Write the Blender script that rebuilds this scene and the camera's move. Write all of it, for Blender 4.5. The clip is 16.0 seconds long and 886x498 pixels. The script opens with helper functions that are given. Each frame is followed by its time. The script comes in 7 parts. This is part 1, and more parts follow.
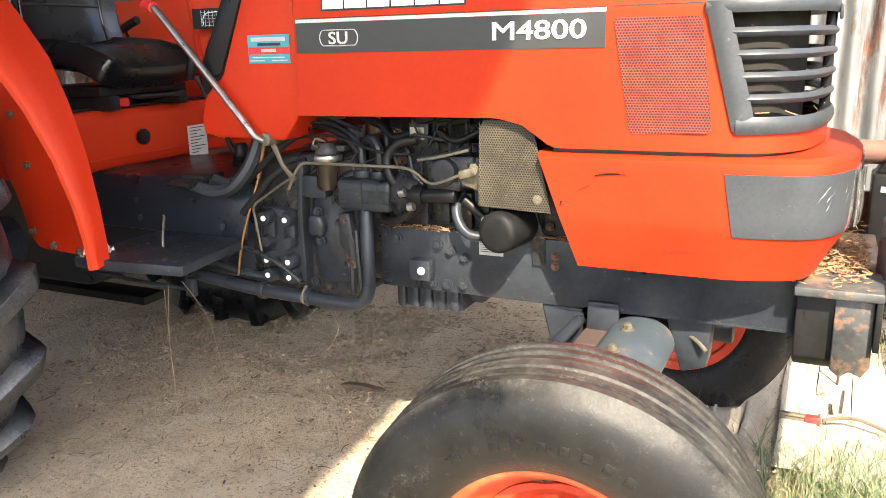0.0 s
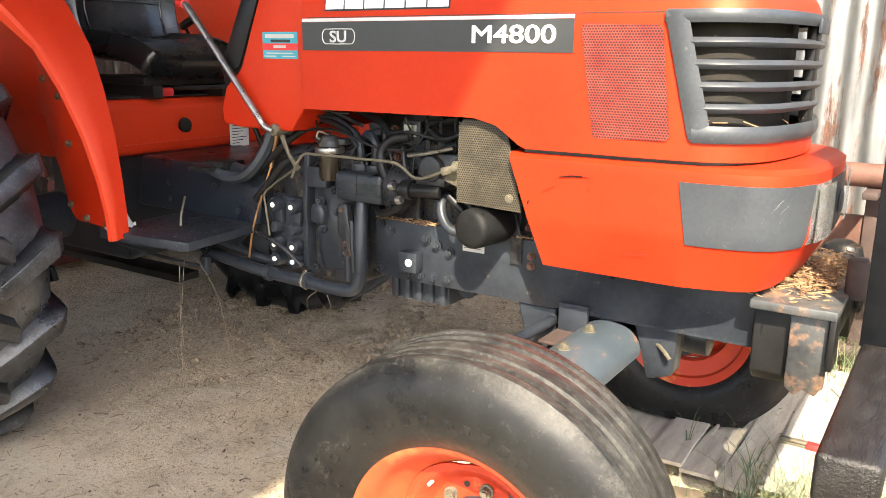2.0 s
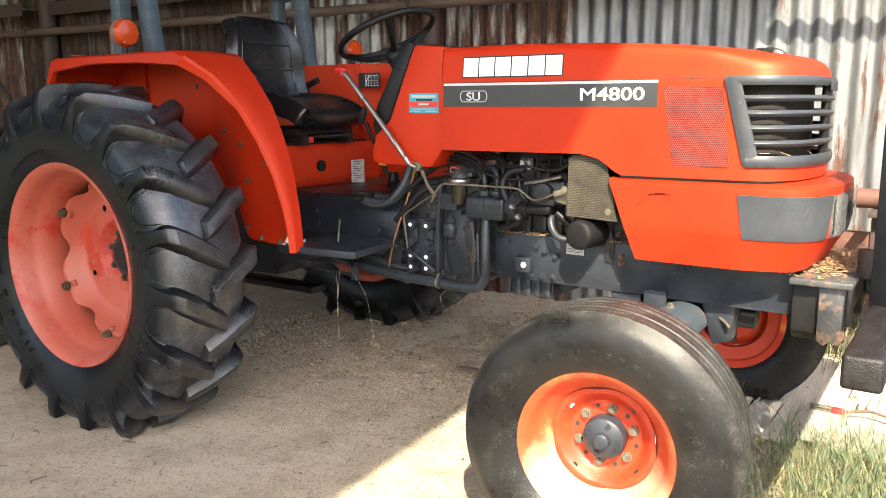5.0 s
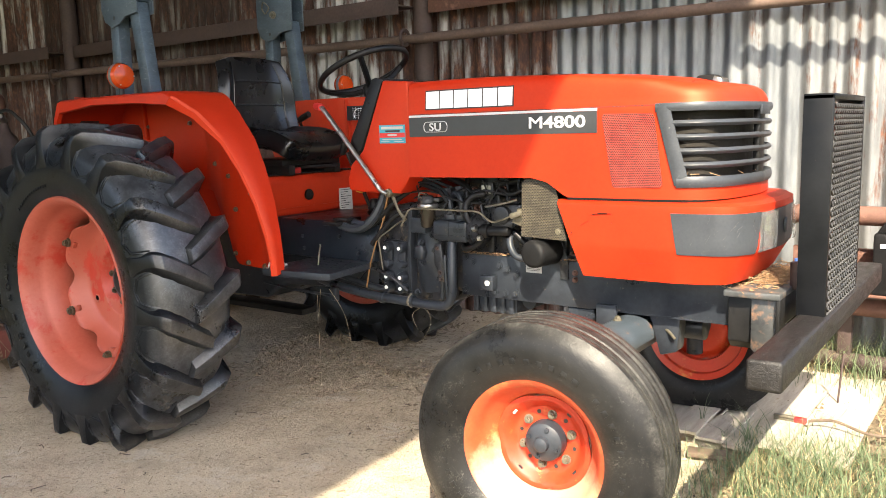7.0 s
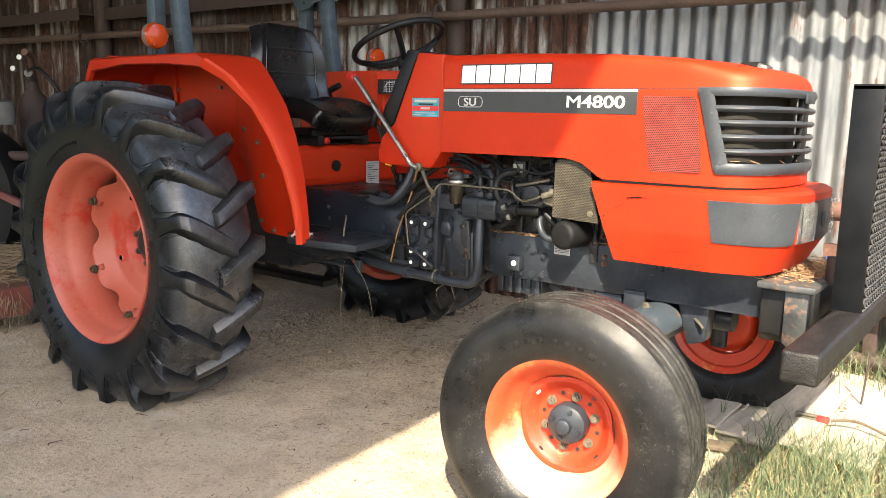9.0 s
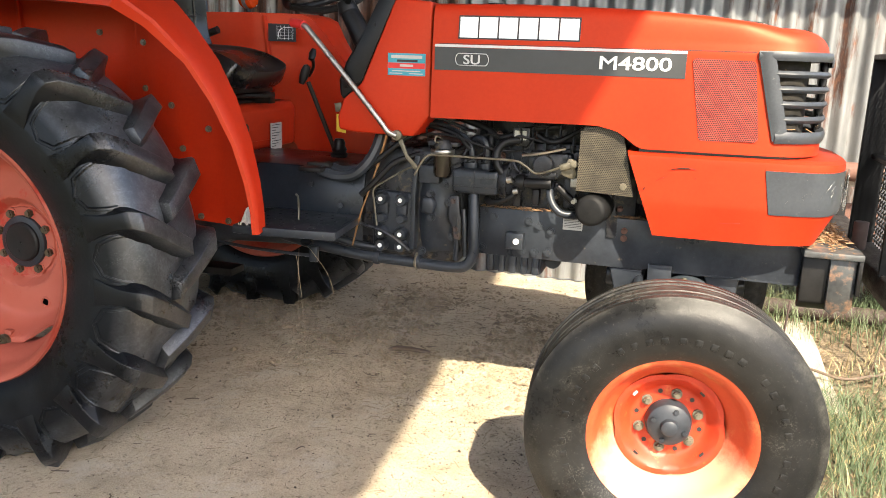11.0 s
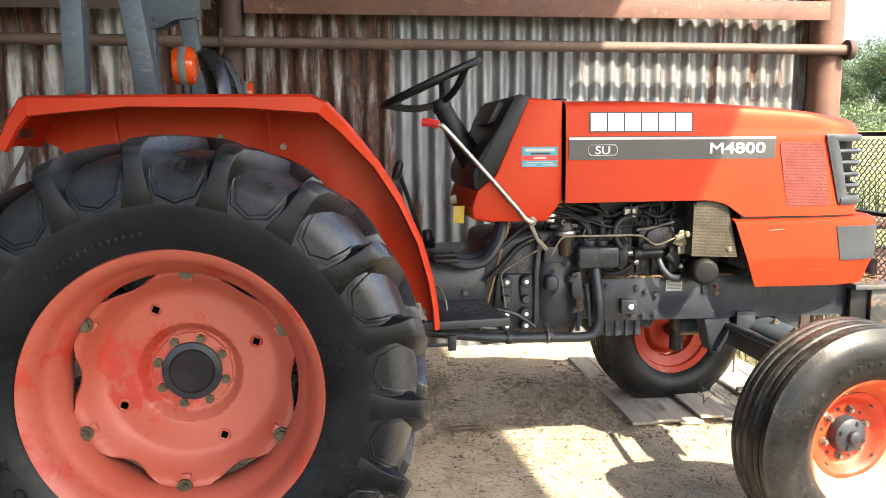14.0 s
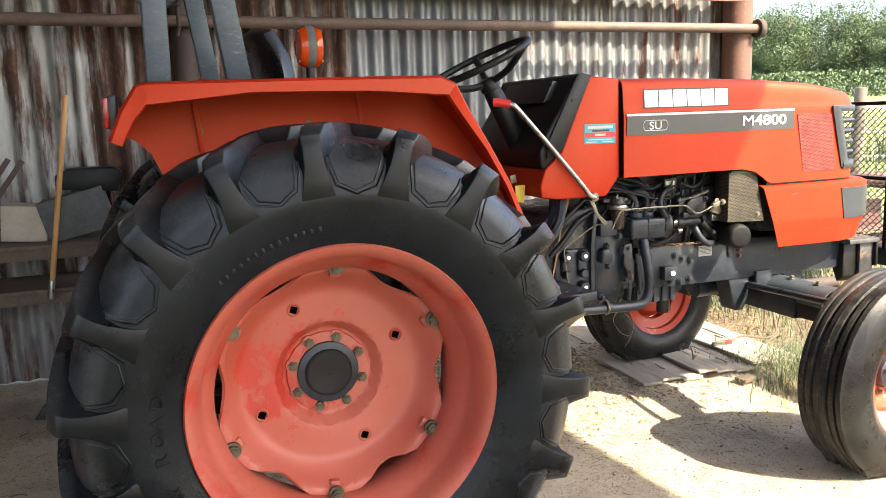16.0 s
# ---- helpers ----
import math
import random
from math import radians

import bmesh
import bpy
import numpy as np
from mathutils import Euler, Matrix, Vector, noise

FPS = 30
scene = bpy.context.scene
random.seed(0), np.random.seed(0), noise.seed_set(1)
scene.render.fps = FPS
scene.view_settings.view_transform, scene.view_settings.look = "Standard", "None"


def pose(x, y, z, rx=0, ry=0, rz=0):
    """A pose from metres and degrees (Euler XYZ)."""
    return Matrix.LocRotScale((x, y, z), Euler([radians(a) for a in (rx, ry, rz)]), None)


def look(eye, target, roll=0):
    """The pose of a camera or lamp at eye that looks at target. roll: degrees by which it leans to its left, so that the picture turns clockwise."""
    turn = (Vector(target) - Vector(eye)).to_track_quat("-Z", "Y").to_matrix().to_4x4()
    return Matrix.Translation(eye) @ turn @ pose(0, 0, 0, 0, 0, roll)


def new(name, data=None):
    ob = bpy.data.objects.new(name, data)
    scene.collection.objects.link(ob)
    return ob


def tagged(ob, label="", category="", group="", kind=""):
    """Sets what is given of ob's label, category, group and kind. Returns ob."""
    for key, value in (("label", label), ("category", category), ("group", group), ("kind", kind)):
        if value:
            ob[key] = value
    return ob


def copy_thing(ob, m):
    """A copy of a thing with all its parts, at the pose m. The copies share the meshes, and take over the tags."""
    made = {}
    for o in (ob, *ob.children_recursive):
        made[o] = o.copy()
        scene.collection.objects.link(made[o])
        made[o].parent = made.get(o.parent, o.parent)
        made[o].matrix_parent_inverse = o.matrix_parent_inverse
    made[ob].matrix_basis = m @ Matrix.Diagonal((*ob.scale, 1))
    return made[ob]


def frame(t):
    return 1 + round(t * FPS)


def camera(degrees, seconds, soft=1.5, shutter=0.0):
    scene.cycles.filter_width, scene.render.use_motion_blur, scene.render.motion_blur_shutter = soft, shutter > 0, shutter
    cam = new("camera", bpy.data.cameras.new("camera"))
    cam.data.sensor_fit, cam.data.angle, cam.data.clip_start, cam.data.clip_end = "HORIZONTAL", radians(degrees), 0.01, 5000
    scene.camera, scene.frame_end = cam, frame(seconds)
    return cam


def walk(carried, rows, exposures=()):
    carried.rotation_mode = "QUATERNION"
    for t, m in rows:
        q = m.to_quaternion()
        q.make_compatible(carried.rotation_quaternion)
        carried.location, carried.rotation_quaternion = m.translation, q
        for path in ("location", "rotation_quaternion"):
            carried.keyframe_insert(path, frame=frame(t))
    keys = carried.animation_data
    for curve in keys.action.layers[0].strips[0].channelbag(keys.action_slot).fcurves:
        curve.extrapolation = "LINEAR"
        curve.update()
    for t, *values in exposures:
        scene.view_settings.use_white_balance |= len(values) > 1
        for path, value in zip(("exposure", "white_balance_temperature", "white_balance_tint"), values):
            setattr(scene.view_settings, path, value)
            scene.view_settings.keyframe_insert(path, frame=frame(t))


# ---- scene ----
cam = camera(57.6, 16.0, 0.6)
PATH = [
    (0, (2.476, -2.021, 1.24), (1.632, -0.279, 0.737), -1.5),
    (0.5, (2.671, -1.985, 1.256), (1.696, -0.295, 0.819), -3.8),
    (1, (2.729, -1.954, 1.26), (1.736, -0.26, 0.881), -4.6),
    (1.5, (2.748, -1.946, 1.243), (1.74, -0.269, 0.83), -1.9),
    (2, (2.77, -1.957, 1.21), (1.713, -0.325, 0.74), 0.7),
    (2.5, (2.789, -1.997, 1.212), (1.692, -0.401, 0.715), -0.3),
    (3, (2.789, -2.028, 1.205), (1.656, -0.45, 0.726), -1.7),
    (3.5, (2.777, -2.147, 1.223), (1.665, -0.547, 0.771), -1.7),
    (4, (2.78, -2.4, 1.229), (1.697, -0.772, 0.808), 0.5),
    (6.3, (3.058, -2.835, 1.236), (1.968, -1.186, 0.931), -1.8),
    (6.5, (3.088, -2.817, 1.227), (1.996, -1.168, 0.932), -1.8),
    (7, (3.172, -2.755, 1.24), (2.01, -1.154, 0.947), -1.6),
    (7.5, (3.217, -2.73, 1.23), (1.99, -1.179, 0.931), -1.0),
    (8, (3.254, -2.716, 1.226), (2.008, -1.181, 0.926), -0.0),
    (8.5, (3.239, -2.718, 1.22), (1.993, -1.184, 0.916), 0.8),
    (9, (3.118, -2.761, 1.204), (1.93, -1.186, 0.874), 1.3),
    (9.2, (3.003, -2.8, 1.201), (1.876, -1.185, 0.855), 1.3),
    (11.3, (1.93, -2.856, 1.253), (1.449, -0.972, 0.782), 2.3),
    (11.5, (1.842, -2.885, 1.249), (1.394, -0.995, 0.773), 2.4),
    (12, (1.583, -2.894, 1.257), (1.182, -0.986, 0.812), 1.4),
    (12.5, (1.342, -3.007, 1.283), (1.025, -1.06, 0.954), 1.5),
    (13, (1.05, -3.187, 1.295), (0.913, -1.209, 1.032), 2.6),
    (13.5, (0.768, -3.204, 1.275), (0.816, -1.22, 1.027), 1.7),
    (14, (0.513, -3.123, 1.29), (0.737, -1.154, 1.021), -0.3),
    (14.5, (0.218, -3.12, 1.29), (0.617, -1.181, 1.004), -0.1),
    (15, (-0.069, -3.111, 1.295), (0.513, -1.217, 1.024), -0.1),
    (15.5, (-0.222, -2.974, 1.299), (0.42, -1.102, 1.01), -2.2),
    (16, (-0.363, -2.898, 1.308), (0.301, -1.04, 0.984), -1.9),
]
walk(cam, [(t, look(eye, target, roll)) for t, eye, target, roll in PATH], [(0, 2.28), (4, 2.16), (6.5, 2.04), (8, 2.0), (11.5, 1.88), (12.5, 2.12), (14, 2.26), (16, 2.26)])

SUN = Vector((0.56, -0.86, 1.0)).normalized()      # towards the sun

# ---------------------------------------------------------------- world and sun
world = bpy.data.worlds.new("sky")
scene.world = world
world.use_nodes = True
wn = world.node_tree.nodes
sky = wn.new("ShaderNodeTexSky")
sky.sky_type = "NISHITA"
sky.sun_disc = False
sky.sun_elevation = math.asin(SUN.z)
sky.sun_rotation = math.atan2(SUN.x, SUN.y)
sky.air_density, sky.dust_density = 1.0, 3.0
wn["Background"].inputs["Strength"].default_value = 0.15
world.node_tree.links.new(sky.outputs[0], wn["Background"].inputs[0])
sun = new("sun", bpy.data.lights.new("sun", "SUN"))
sun.data.energy, sun.data.angle, sun.data.color = 4.6, radians(0.6), (1.0, 0.88, 0.68)
sun.matrix_basis = look((0, 0, 0), -SUN) @ Matrix.Identity(4)
sun.location = (6, -8, 9)

# ---------------------------------------------------------------- materials
def nodes_of(name):
    m = bpy.data.materials.new(name)
    m.use_nodes = True
    nt = m.node_tree
    return m, nt, nt.nodes["Principled BSDF"]


def tex(nt, kind="noise", scale=5.0, detail=4.0, stretch=(1, 1, 1), rough=0.6, world_space=True):
    co = nt.nodes.new("ShaderNodeNewGeometry" if world_space else "ShaderNodeTexCoord")
    out = co.outputs["Position"] if world_space else co.outputs["Object"]
    mp = nt.nodes.new("ShaderNodeMapping")
    mp.inputs["Scale"].default_value = stretch
    nt.links.new(out, mp.inputs[0])
    if kind == "noise":
        t = nt.nodes.new("ShaderNodeTexNoise")
        t.inputs["Detail"].default_value, t.inputs["Roughness"].default_value = detail, rough
    else:
        t = nt.nodes.new("ShaderNodeTexVoronoi")
    t.inputs["Scale"].default_value = scale
    nt.links.new(mp.outputs[0], t.inputs["Vector"])
    return t


def ramp(nt, src, stops):
    r = nt.nodes.new("ShaderNodeValToRGB")
    el = r.color_ramp.elements
    while len(el) < len(stops):
        el.new(0.5)
    for e, (p, c) in zip(el, stops):
        e.position = p
        e.color = (*c, 1) if len(c) == 3 else c
    nt.links.new(src, r.inputs[0])
    return r.outputs[0]


def grey(v):
    return (v, v, v)


def mix(nt, fac, a, b):
    m = nt.nodes.new("ShaderNodeMix")
    m.data_type = "RGBA"
    for sock, v in ((m.inputs[0], fac), (m.inputs[6], a), (m.inputs[7], b)):
        if isinstance(v, (int, float)):
            sock.default_value = v
        elif isinstance(v, tuple):
            sock.default_value = (*v, 1)
        else:
            nt.links.new(v, sock)
    return m.outputs[2]


def bump(nt, bsdf, src, strength=0.2, dist=0.01, after=None):
    b = nt.nodes.new("ShaderNodeBump")
    b.inputs["Strength"].default_value, b.inputs["Distance"].default_value = strength, dist
    nt.links.new(src, b.inputs["Height"])
    if after:
        nt.links.new(after, b.inputs["Normal"])
    nt.links.new(b.outputs[0], bsdf.inputs["Normal"])
    return b.outputs[0]


def settled(nt, lo, hi, most, scale=7.0):
    """How much dust has come to lie: more where the surface faces up, broken by noise."""
    g = nt.nodes.new("ShaderNodeNewGeometry")
    sep = nt.nodes.new("ShaderNodeSeparateXYZ")
    nt.links.new(g.outputs["Normal"], sep.inputs[0])
    n = nt.nodes.new("ShaderNodeMath")
    n.operation = "MULTIPLY_ADD"
    nt.links.new(tex(nt, "noise", scale, 7, rough=0.7).outputs[0], n.inputs[0])
    n.inputs[1].default_value = 1.1
    nt.links.new(sep.outputs[2], n.inputs[2])
    return ramp(nt, n.outputs[0], [(lo, grey(0)), (hi, grey(most))])


def surface(name, a, b, scale=6.0, rough=(0.4, 0.6), metal=0.0, bumps=0.15, bdist=0.004, fine=60.0, spot=None, spot_at=(0.62, 0.72),
            spot_scale=14.0, stretch=(1, 1, 1), coat=0.0, spec=0.5, tint=None, coat_rough=0.45, coat_ior=1.5, settle=None):
    """Two scales of colour change between a and b, an optional stain colour, grain relief."""
    m, nt, bs = nodes_of(name)
    big, small = tex(nt, "noise", scale, 5, stretch), tex(nt, "noise", fine, 4, stretch)
    s = nt.nodes.new("ShaderNodeMath")
    s.operation = "MULTIPLY_ADD"
    nt.links.new(small.outputs[0], s.inputs[0])
    s.inputs[1].default_value = 0.45
    nt.links.new(big.outputs[0], s.inputs[2])
    col = ramp(nt, s.outputs[0], [(0.45, a), (0.95, b)])
    if spot:
        st = tex(nt, "noise", spot_scale, 8, stretch, 0.7)
        col = mix(nt, ramp(nt, st.outputs[0], [(spot_at[0], grey(0)), (spot_at[1], grey(1))]), col, spot)
    if settle:
        col = mix(nt, settled(nt, *settle[1:]), col, settle[0])
    nt.links.new(col, bs.inputs["Base Color"])
    nt.links.new(ramp(nt, big.outputs[0], [(0.3, grey(rough[0])), (0.7, grey(rough[1]))]), bs.inputs["Roughness"])
    bs.inputs["Metallic"].default_value = metal
    bs.inputs["Coat Weight"].default_value, bs.inputs["Coat Roughness"].default_value, bs.inputs["Coat IOR"].default_value = coat, coat_rough, coat_ior
    bs.inputs["Specular IOR Level"].default_value = spec
    if tint:
        bs.inputs["Specular Tint"].default_value = (*tint, 1)
    if bumps:
        bump(nt, bs, s.outputs[0], bumps, bdist)
    return m


RED = surface("red_paint", (0.36, 0.0150, 0.0040), (0.44, 0.0250, 0.0062), 2.5, (0.43, 0.53), 0, 0.04, 0.002, 90, (0.44, 0.07, 0.035), (0.68, 0.84), 26, spec=0.45, tint=(1.0, 0.72, 0.45))
RED_FADED = surface("faded_wheel_paint", (0.31, 0.060, 0.034), (0.40, 0.100, 0.066), 3, (0.4, 0.6), 0, 0.12, 0.002, 70, (0.33, 0.026, 0.012), (0.56, 0.64), 4.5)
# pale coat is part dust, part sun glare put into the rim's colour
DUST_GLARE_RIM = surface("dust_and_glare_orange_rim", (0.38, 0.035, 0.010), (0.46, 0.07, 0.02), 5, (0.4, 0.6), 0, 0.15, 0.002, 80, (0.50, 0.20, 0.07), (0.54, 0.70), 7, settle=((0.47, 0.37, 0.25), 0.62, 1.25, 0.7))
ORANGE_RIM = surface("orange_rim_paint", (0.36, 0.020, 0.006), (0.45, 0.042, 0.010), 6, (0.38, 0.55), 0, 0.1, 0.002, 80, (0.50, 0.20, 0.05), (0.58, 0.70), 11)
GREY_PAINT = surface("dark_grey_paint", (0.010, 0.0128, 0.0175), (0.031, 0.036, 0.045), 9, (0.25, 0.5), 0, 0.35, 0.003, 70, (0.11, 0.09, 0.07), (0.62, 0.72), 34, spec=0.34)
ENGINE = surface("oily_engine_paint", (0.006, 0.0068, 0.009), (0.04, 0.042, 0.047), 16, (0.2, 0.55), 0.1, 0.6, 0.005, 60, (0.11, 0.085, 0.055), (0.56, 0.68), 26, spec=0.32)
GRILLE = surface("grey_plastic", (0.024, 0.0275, 0.034), (0.048, 0.053, 0.061), 5, (0.32, 0.45), 0, 0.08, 0.002, 120, (0.14, 0.137, 0.13), (0.64, 0.78), 40, spec=0.28)
ROPS_PAINT = surface("blue_grey_paint", (0.026, 0.039, 0.052), (0.066, 0.092, 0.116), 9, (0.35, 0.55), 0, 0.3, 0.003, 60, (0.13, 0.155, 0.175), (0.60, 0.70), 24, stretch=(1, 1, 2.5))
BLACK = surface("black_paint", (0.005, 0.005, 0.0055), (0.016, 0.0155, 0.015), 8, (0.3, 0.55), 0, 0.25, 0.003, 60, (0.10, 0.055, 0.03), (0.68, 0.8), 22, spec=0.22)
VINYL = surface("black_vinyl", (0.0035, 0.0037, 0.0044), (0.0085, 0.0088, 0.010), 8, (0.22, 0.34), 0, 0.12, 0.002, 160, (0.05, 0.05, 0.05), (0.70, 0.80), 12, spec=0.5)
PLASTIC = surface("black_plastic", (0.006, 0.006, 0.0065), (0.015, 0.015, 0.016), 8, (0.32, 0.5), 0, 0.05, 0.002, 150, spec=0.22)
STEEL = surface("bare_steel", (0.24, 0.23, 0.21), (0.40, 0.39, 0.37), 40, (0.25, 0.4), 0.9, 0.05, 0.001, 90)
ZINC = surface("yellow_zinc", (0.10, 0.088, 0.062), (0.20, 0.18, 0.135), 60, (0.35, 0.55), 0.5, 0.05, 0.001, 90)
BOLT = surface("bright_bolt", (0.12, 0.11, 0.082), (0.20, 0.185, 0.145), 60, (0.32, 0.5), 0.5, 0.05, 0.001, 90)
GUARD = surface("black_guard_paint", (0.0035, 0.004, 0.005), (0.009, 0.0098, 0.0115), 9, (0.3, 0.5), 0, 0.3, 0.003, 70, (0.07, 0.05, 0.035), (0.70, 0.80), 40, spec=0.14)
MATT = surface("matt_black_paint", (0.004, 0.004, 0.0042), (0.011, 0.011, 0.0115), 30, (0.5, 0.7), 0, 0.25, 0.002, 120, (0.06, 0.055, 0.05), (0.66, 0.75), 60, spec=0.2)
HEADLIGHT = surface("headlight_reflector", (0.16, 0.165, 0.17), (0.42, 0.43, 0.44), 26, (0.15, 0.3), 0.7, 0.1, 0.003, 60)
COVER = surface("blue_black_gloss", (0.006, 0.009, 0.014), (0.015, 0.020, 0.028), 7, (0.24, 0.42), 0, 0.2, 0.003, 70, (0.09, 0.085, 0.075), (0.66, 0.74), 34, spec=0.3)
FOOTPLATE = surface("scuffed_footplate", (0.007, 0.010, 0.014), (0.020, 0.025, 0.032), 9, (0.3, 0.5), 0.1, 0.4, 0.003, 60, (0.22, 0.215, 0.20), (0.60, 0.66), 46, spec=0.5, settle=((0.15, 0.14, 0.12), 1.45, 1.75, 0.8, 22.0))
BRASS = surface("copper_rod", (0.20, 0.10, 0.04), (0.32, 0.17, 0.075), 20, (0.35, 0.5), 0.5, 0.05, 0.001, 90)
RUST = surface("rusty_steel", (0.075, 0.035, 0.026), (0.17, 0.085, 0.062), 6, (0.6, 0.85), 0.1, 0.3, 0.004, 60, (0.30, 0.16, 0.11), (0.6, 0.75), 9)
RUST_DARK = surface("dark_rusty_steel", (0.035, 0.022, 0.02), (0.075, 0.05, 0.043), 6, (0.6, 0.85), 0.1, 0.3, 0.004, 60)
WHITE = surface("white_paint", (0.78, 0.78, 0.76), (0.84, 0.84, 0.82), 8, (0.4, 0.5), 0, 0)
VOID = surface("unlit_hollow", (0.001, 0.001, 0.001), (0.002, 0.002, 0.002), 8, (0.9, 1.0), 0, 0, spec=0.0)
WHEEL_BOLT = surface("greasy_wheel_bolt", (0.045, 0.040, 0.028), (0.13, 0.115, 0.075), 60, (0.35, 0.55), 0.5, 0.05, 0.001, 90)
BLACKINK = surface("black_print", (0.015, 0.015, 0.016), (0.02, 0.02, 0.022), 8, (0.35, 0.5), 0, 0)
STRIPE = surface("charcoal_decal", (0.012, 0.013, 0.0145), (0.021, 0.022, 0.024), 8, (0.3, 0.42), 0, 0, coat=0.6, coat_rough=0.58, coat_ior=1.5)
WORN = surface("worn_black_paint", (0.005, 0.0046, 0.0046), (0.014, 0.0122, 0.0115), 14, (0.35, 0.6), 0, 0.8, 0.005, 90, (0.075, 0.052, 0.04), (0.66, 0.74), 40, stretch=(3, 1, 3))
CLOG = surface("clogged_radiator_screen", (0.004, 0.0035, 0.003), (0.02, 0.016, 0.012), 14, (0.7, 0.9), 0, 0.4, 0.006, 50, (0.16, 0.11, 0.06), (0.66, 0.74), 18)
SILVER = surface("silver_decal", (0.5, 0.5, 0.5), (0.6, 0.6, 0.6), 8, (0.3, 0.42), 0.3, 0)
TEAL = surface("teal_print", (0.03, 0.25, 0.33), (0.05, 0.31, 0.4), 8, (0.4, 0.5), 0, 0)
PAPER = surface("paper_label", (0.36, 0.35, 0.33), (0.48, 0.47, 0.45), 12, (0.5, 0.7), 0, 0)
CARD = surface("cardboard", (0.36, 0.30, 0.24), (0.48, 0.42, 0.35), 6, (0.7, 0.85), 0, 0.1)
SHAFT = surface("varnished_handle", (0.42, 0.20, 0.06), (0.58, 0.32, 0.12), 5, (0.35, 0.5), 0, 0.1, 0.001, 60, stretch=(8, 8, 1))
BOARD = surface("weathered_plywood", (0.24, 0.21, 0.165), (0.47, 0.42, 0.34), 3.0, (0.75, 0.92), 0, 0.5, 0.004, 30, (0.13, 0.105, 0.08), (0.6, 0.7), 9, stretch=(9, 1.2, 3))
FLOOR_STRAW = surface("trodden_straw", (0.17, 0.13, 0.085), (0.36, 0.285, 0.18), 20, (0.8, 0.95), 0, 0)
WEATHERED_RED = surface("weathered_red_paint", (0.10, 0.024, 0.02), (0.18, 0.052, 0.042), 6, (0.5, 0.7), 0, 0.2, 0.003, 60, (0.11, 0.08, 0.06), (0.52, 0.66), 9)
CHAFF = surface("rusty_chaff", (0.17, 0.095, 0.045), (0.34, 0.21, 0.11), 40, (0.7, 0.9), 0, 0)
TWIG = surface("dead_twig", (0.07, 0.05, 0.035), (0.14, 0.10, 0.07), 20, (0.7, 0.9), 0, 0.2)
CHURNED = surface("churned_soil", (0.10, 0.073, 0.046), (0.36, 0.285, 0.19), 14, (0.85, 0.95), 0, 0.5, 0.006, 60)
CRUMB = surface("soil_crumbs", (0.035, 0.025, 0.018), (0.10, 0.07, 0.048), 30, (0.8, 0.95), 0, 0.2)
GRASS = surface("green_grass", (0.04, 0.072, 0.028), (0.125, 0.155, 0.078), 9, (0.5, 0.7), 0, 0)
DRYGRASS = surface("dry_grass", (0.30, 0.24, 0.11), (0.45, 0.38, 0.2), 8, (0.6, 0.8), 0, 0)
LEAF = surface("tree_leaves", (0.075, 0.112, 0.058), (0.12, 0.160, 0.085), 0.9, (0.6, 0.8), 0, 0, fine=3, spec=0.1)
BARK = surface("tree_bark", (0.08, 0.065, 0.05), (0.16, 0.14, 0.11), 3, (0.8, 0.9), 0, 0.4)
CLOTH = surface("grey_rag", (0.38, 0.37, 0.35), (0.55, 0.54, 0.52), 30, (0.8, 0.95), 0, 0.3)
REDPLASTIC = surface("red_plastic", (0.5, 0.02, 0.02), (0.6, 0.035, 0.03), 20, (0.35, 0.5), 0, 0)
YELLOW = surface("yellow_tag", (0.6, 0.42, 0.03), (0.7, 0.5, 0.06), 20, (0.4, 0.5), 0, 0)
TARP = surface("blue_plastic", (0.03, 0.08, 0.3), (0.05, 0.12, 0.4), 10, (0.4, 0.5), 0, 0)
CANVAS = surface("grey_canvas", (0.06, 0.06, 0.06), (0.13, 0.13, 0.128), 10, (0.7, 0.9), 0, 0.2)
MESHMETAL = surface("expanded_metal", (0.018, 0.018, 0.019), (0.055, 0.055, 0.055), 30, (0.35, 0.55), 0.4, 0.1)


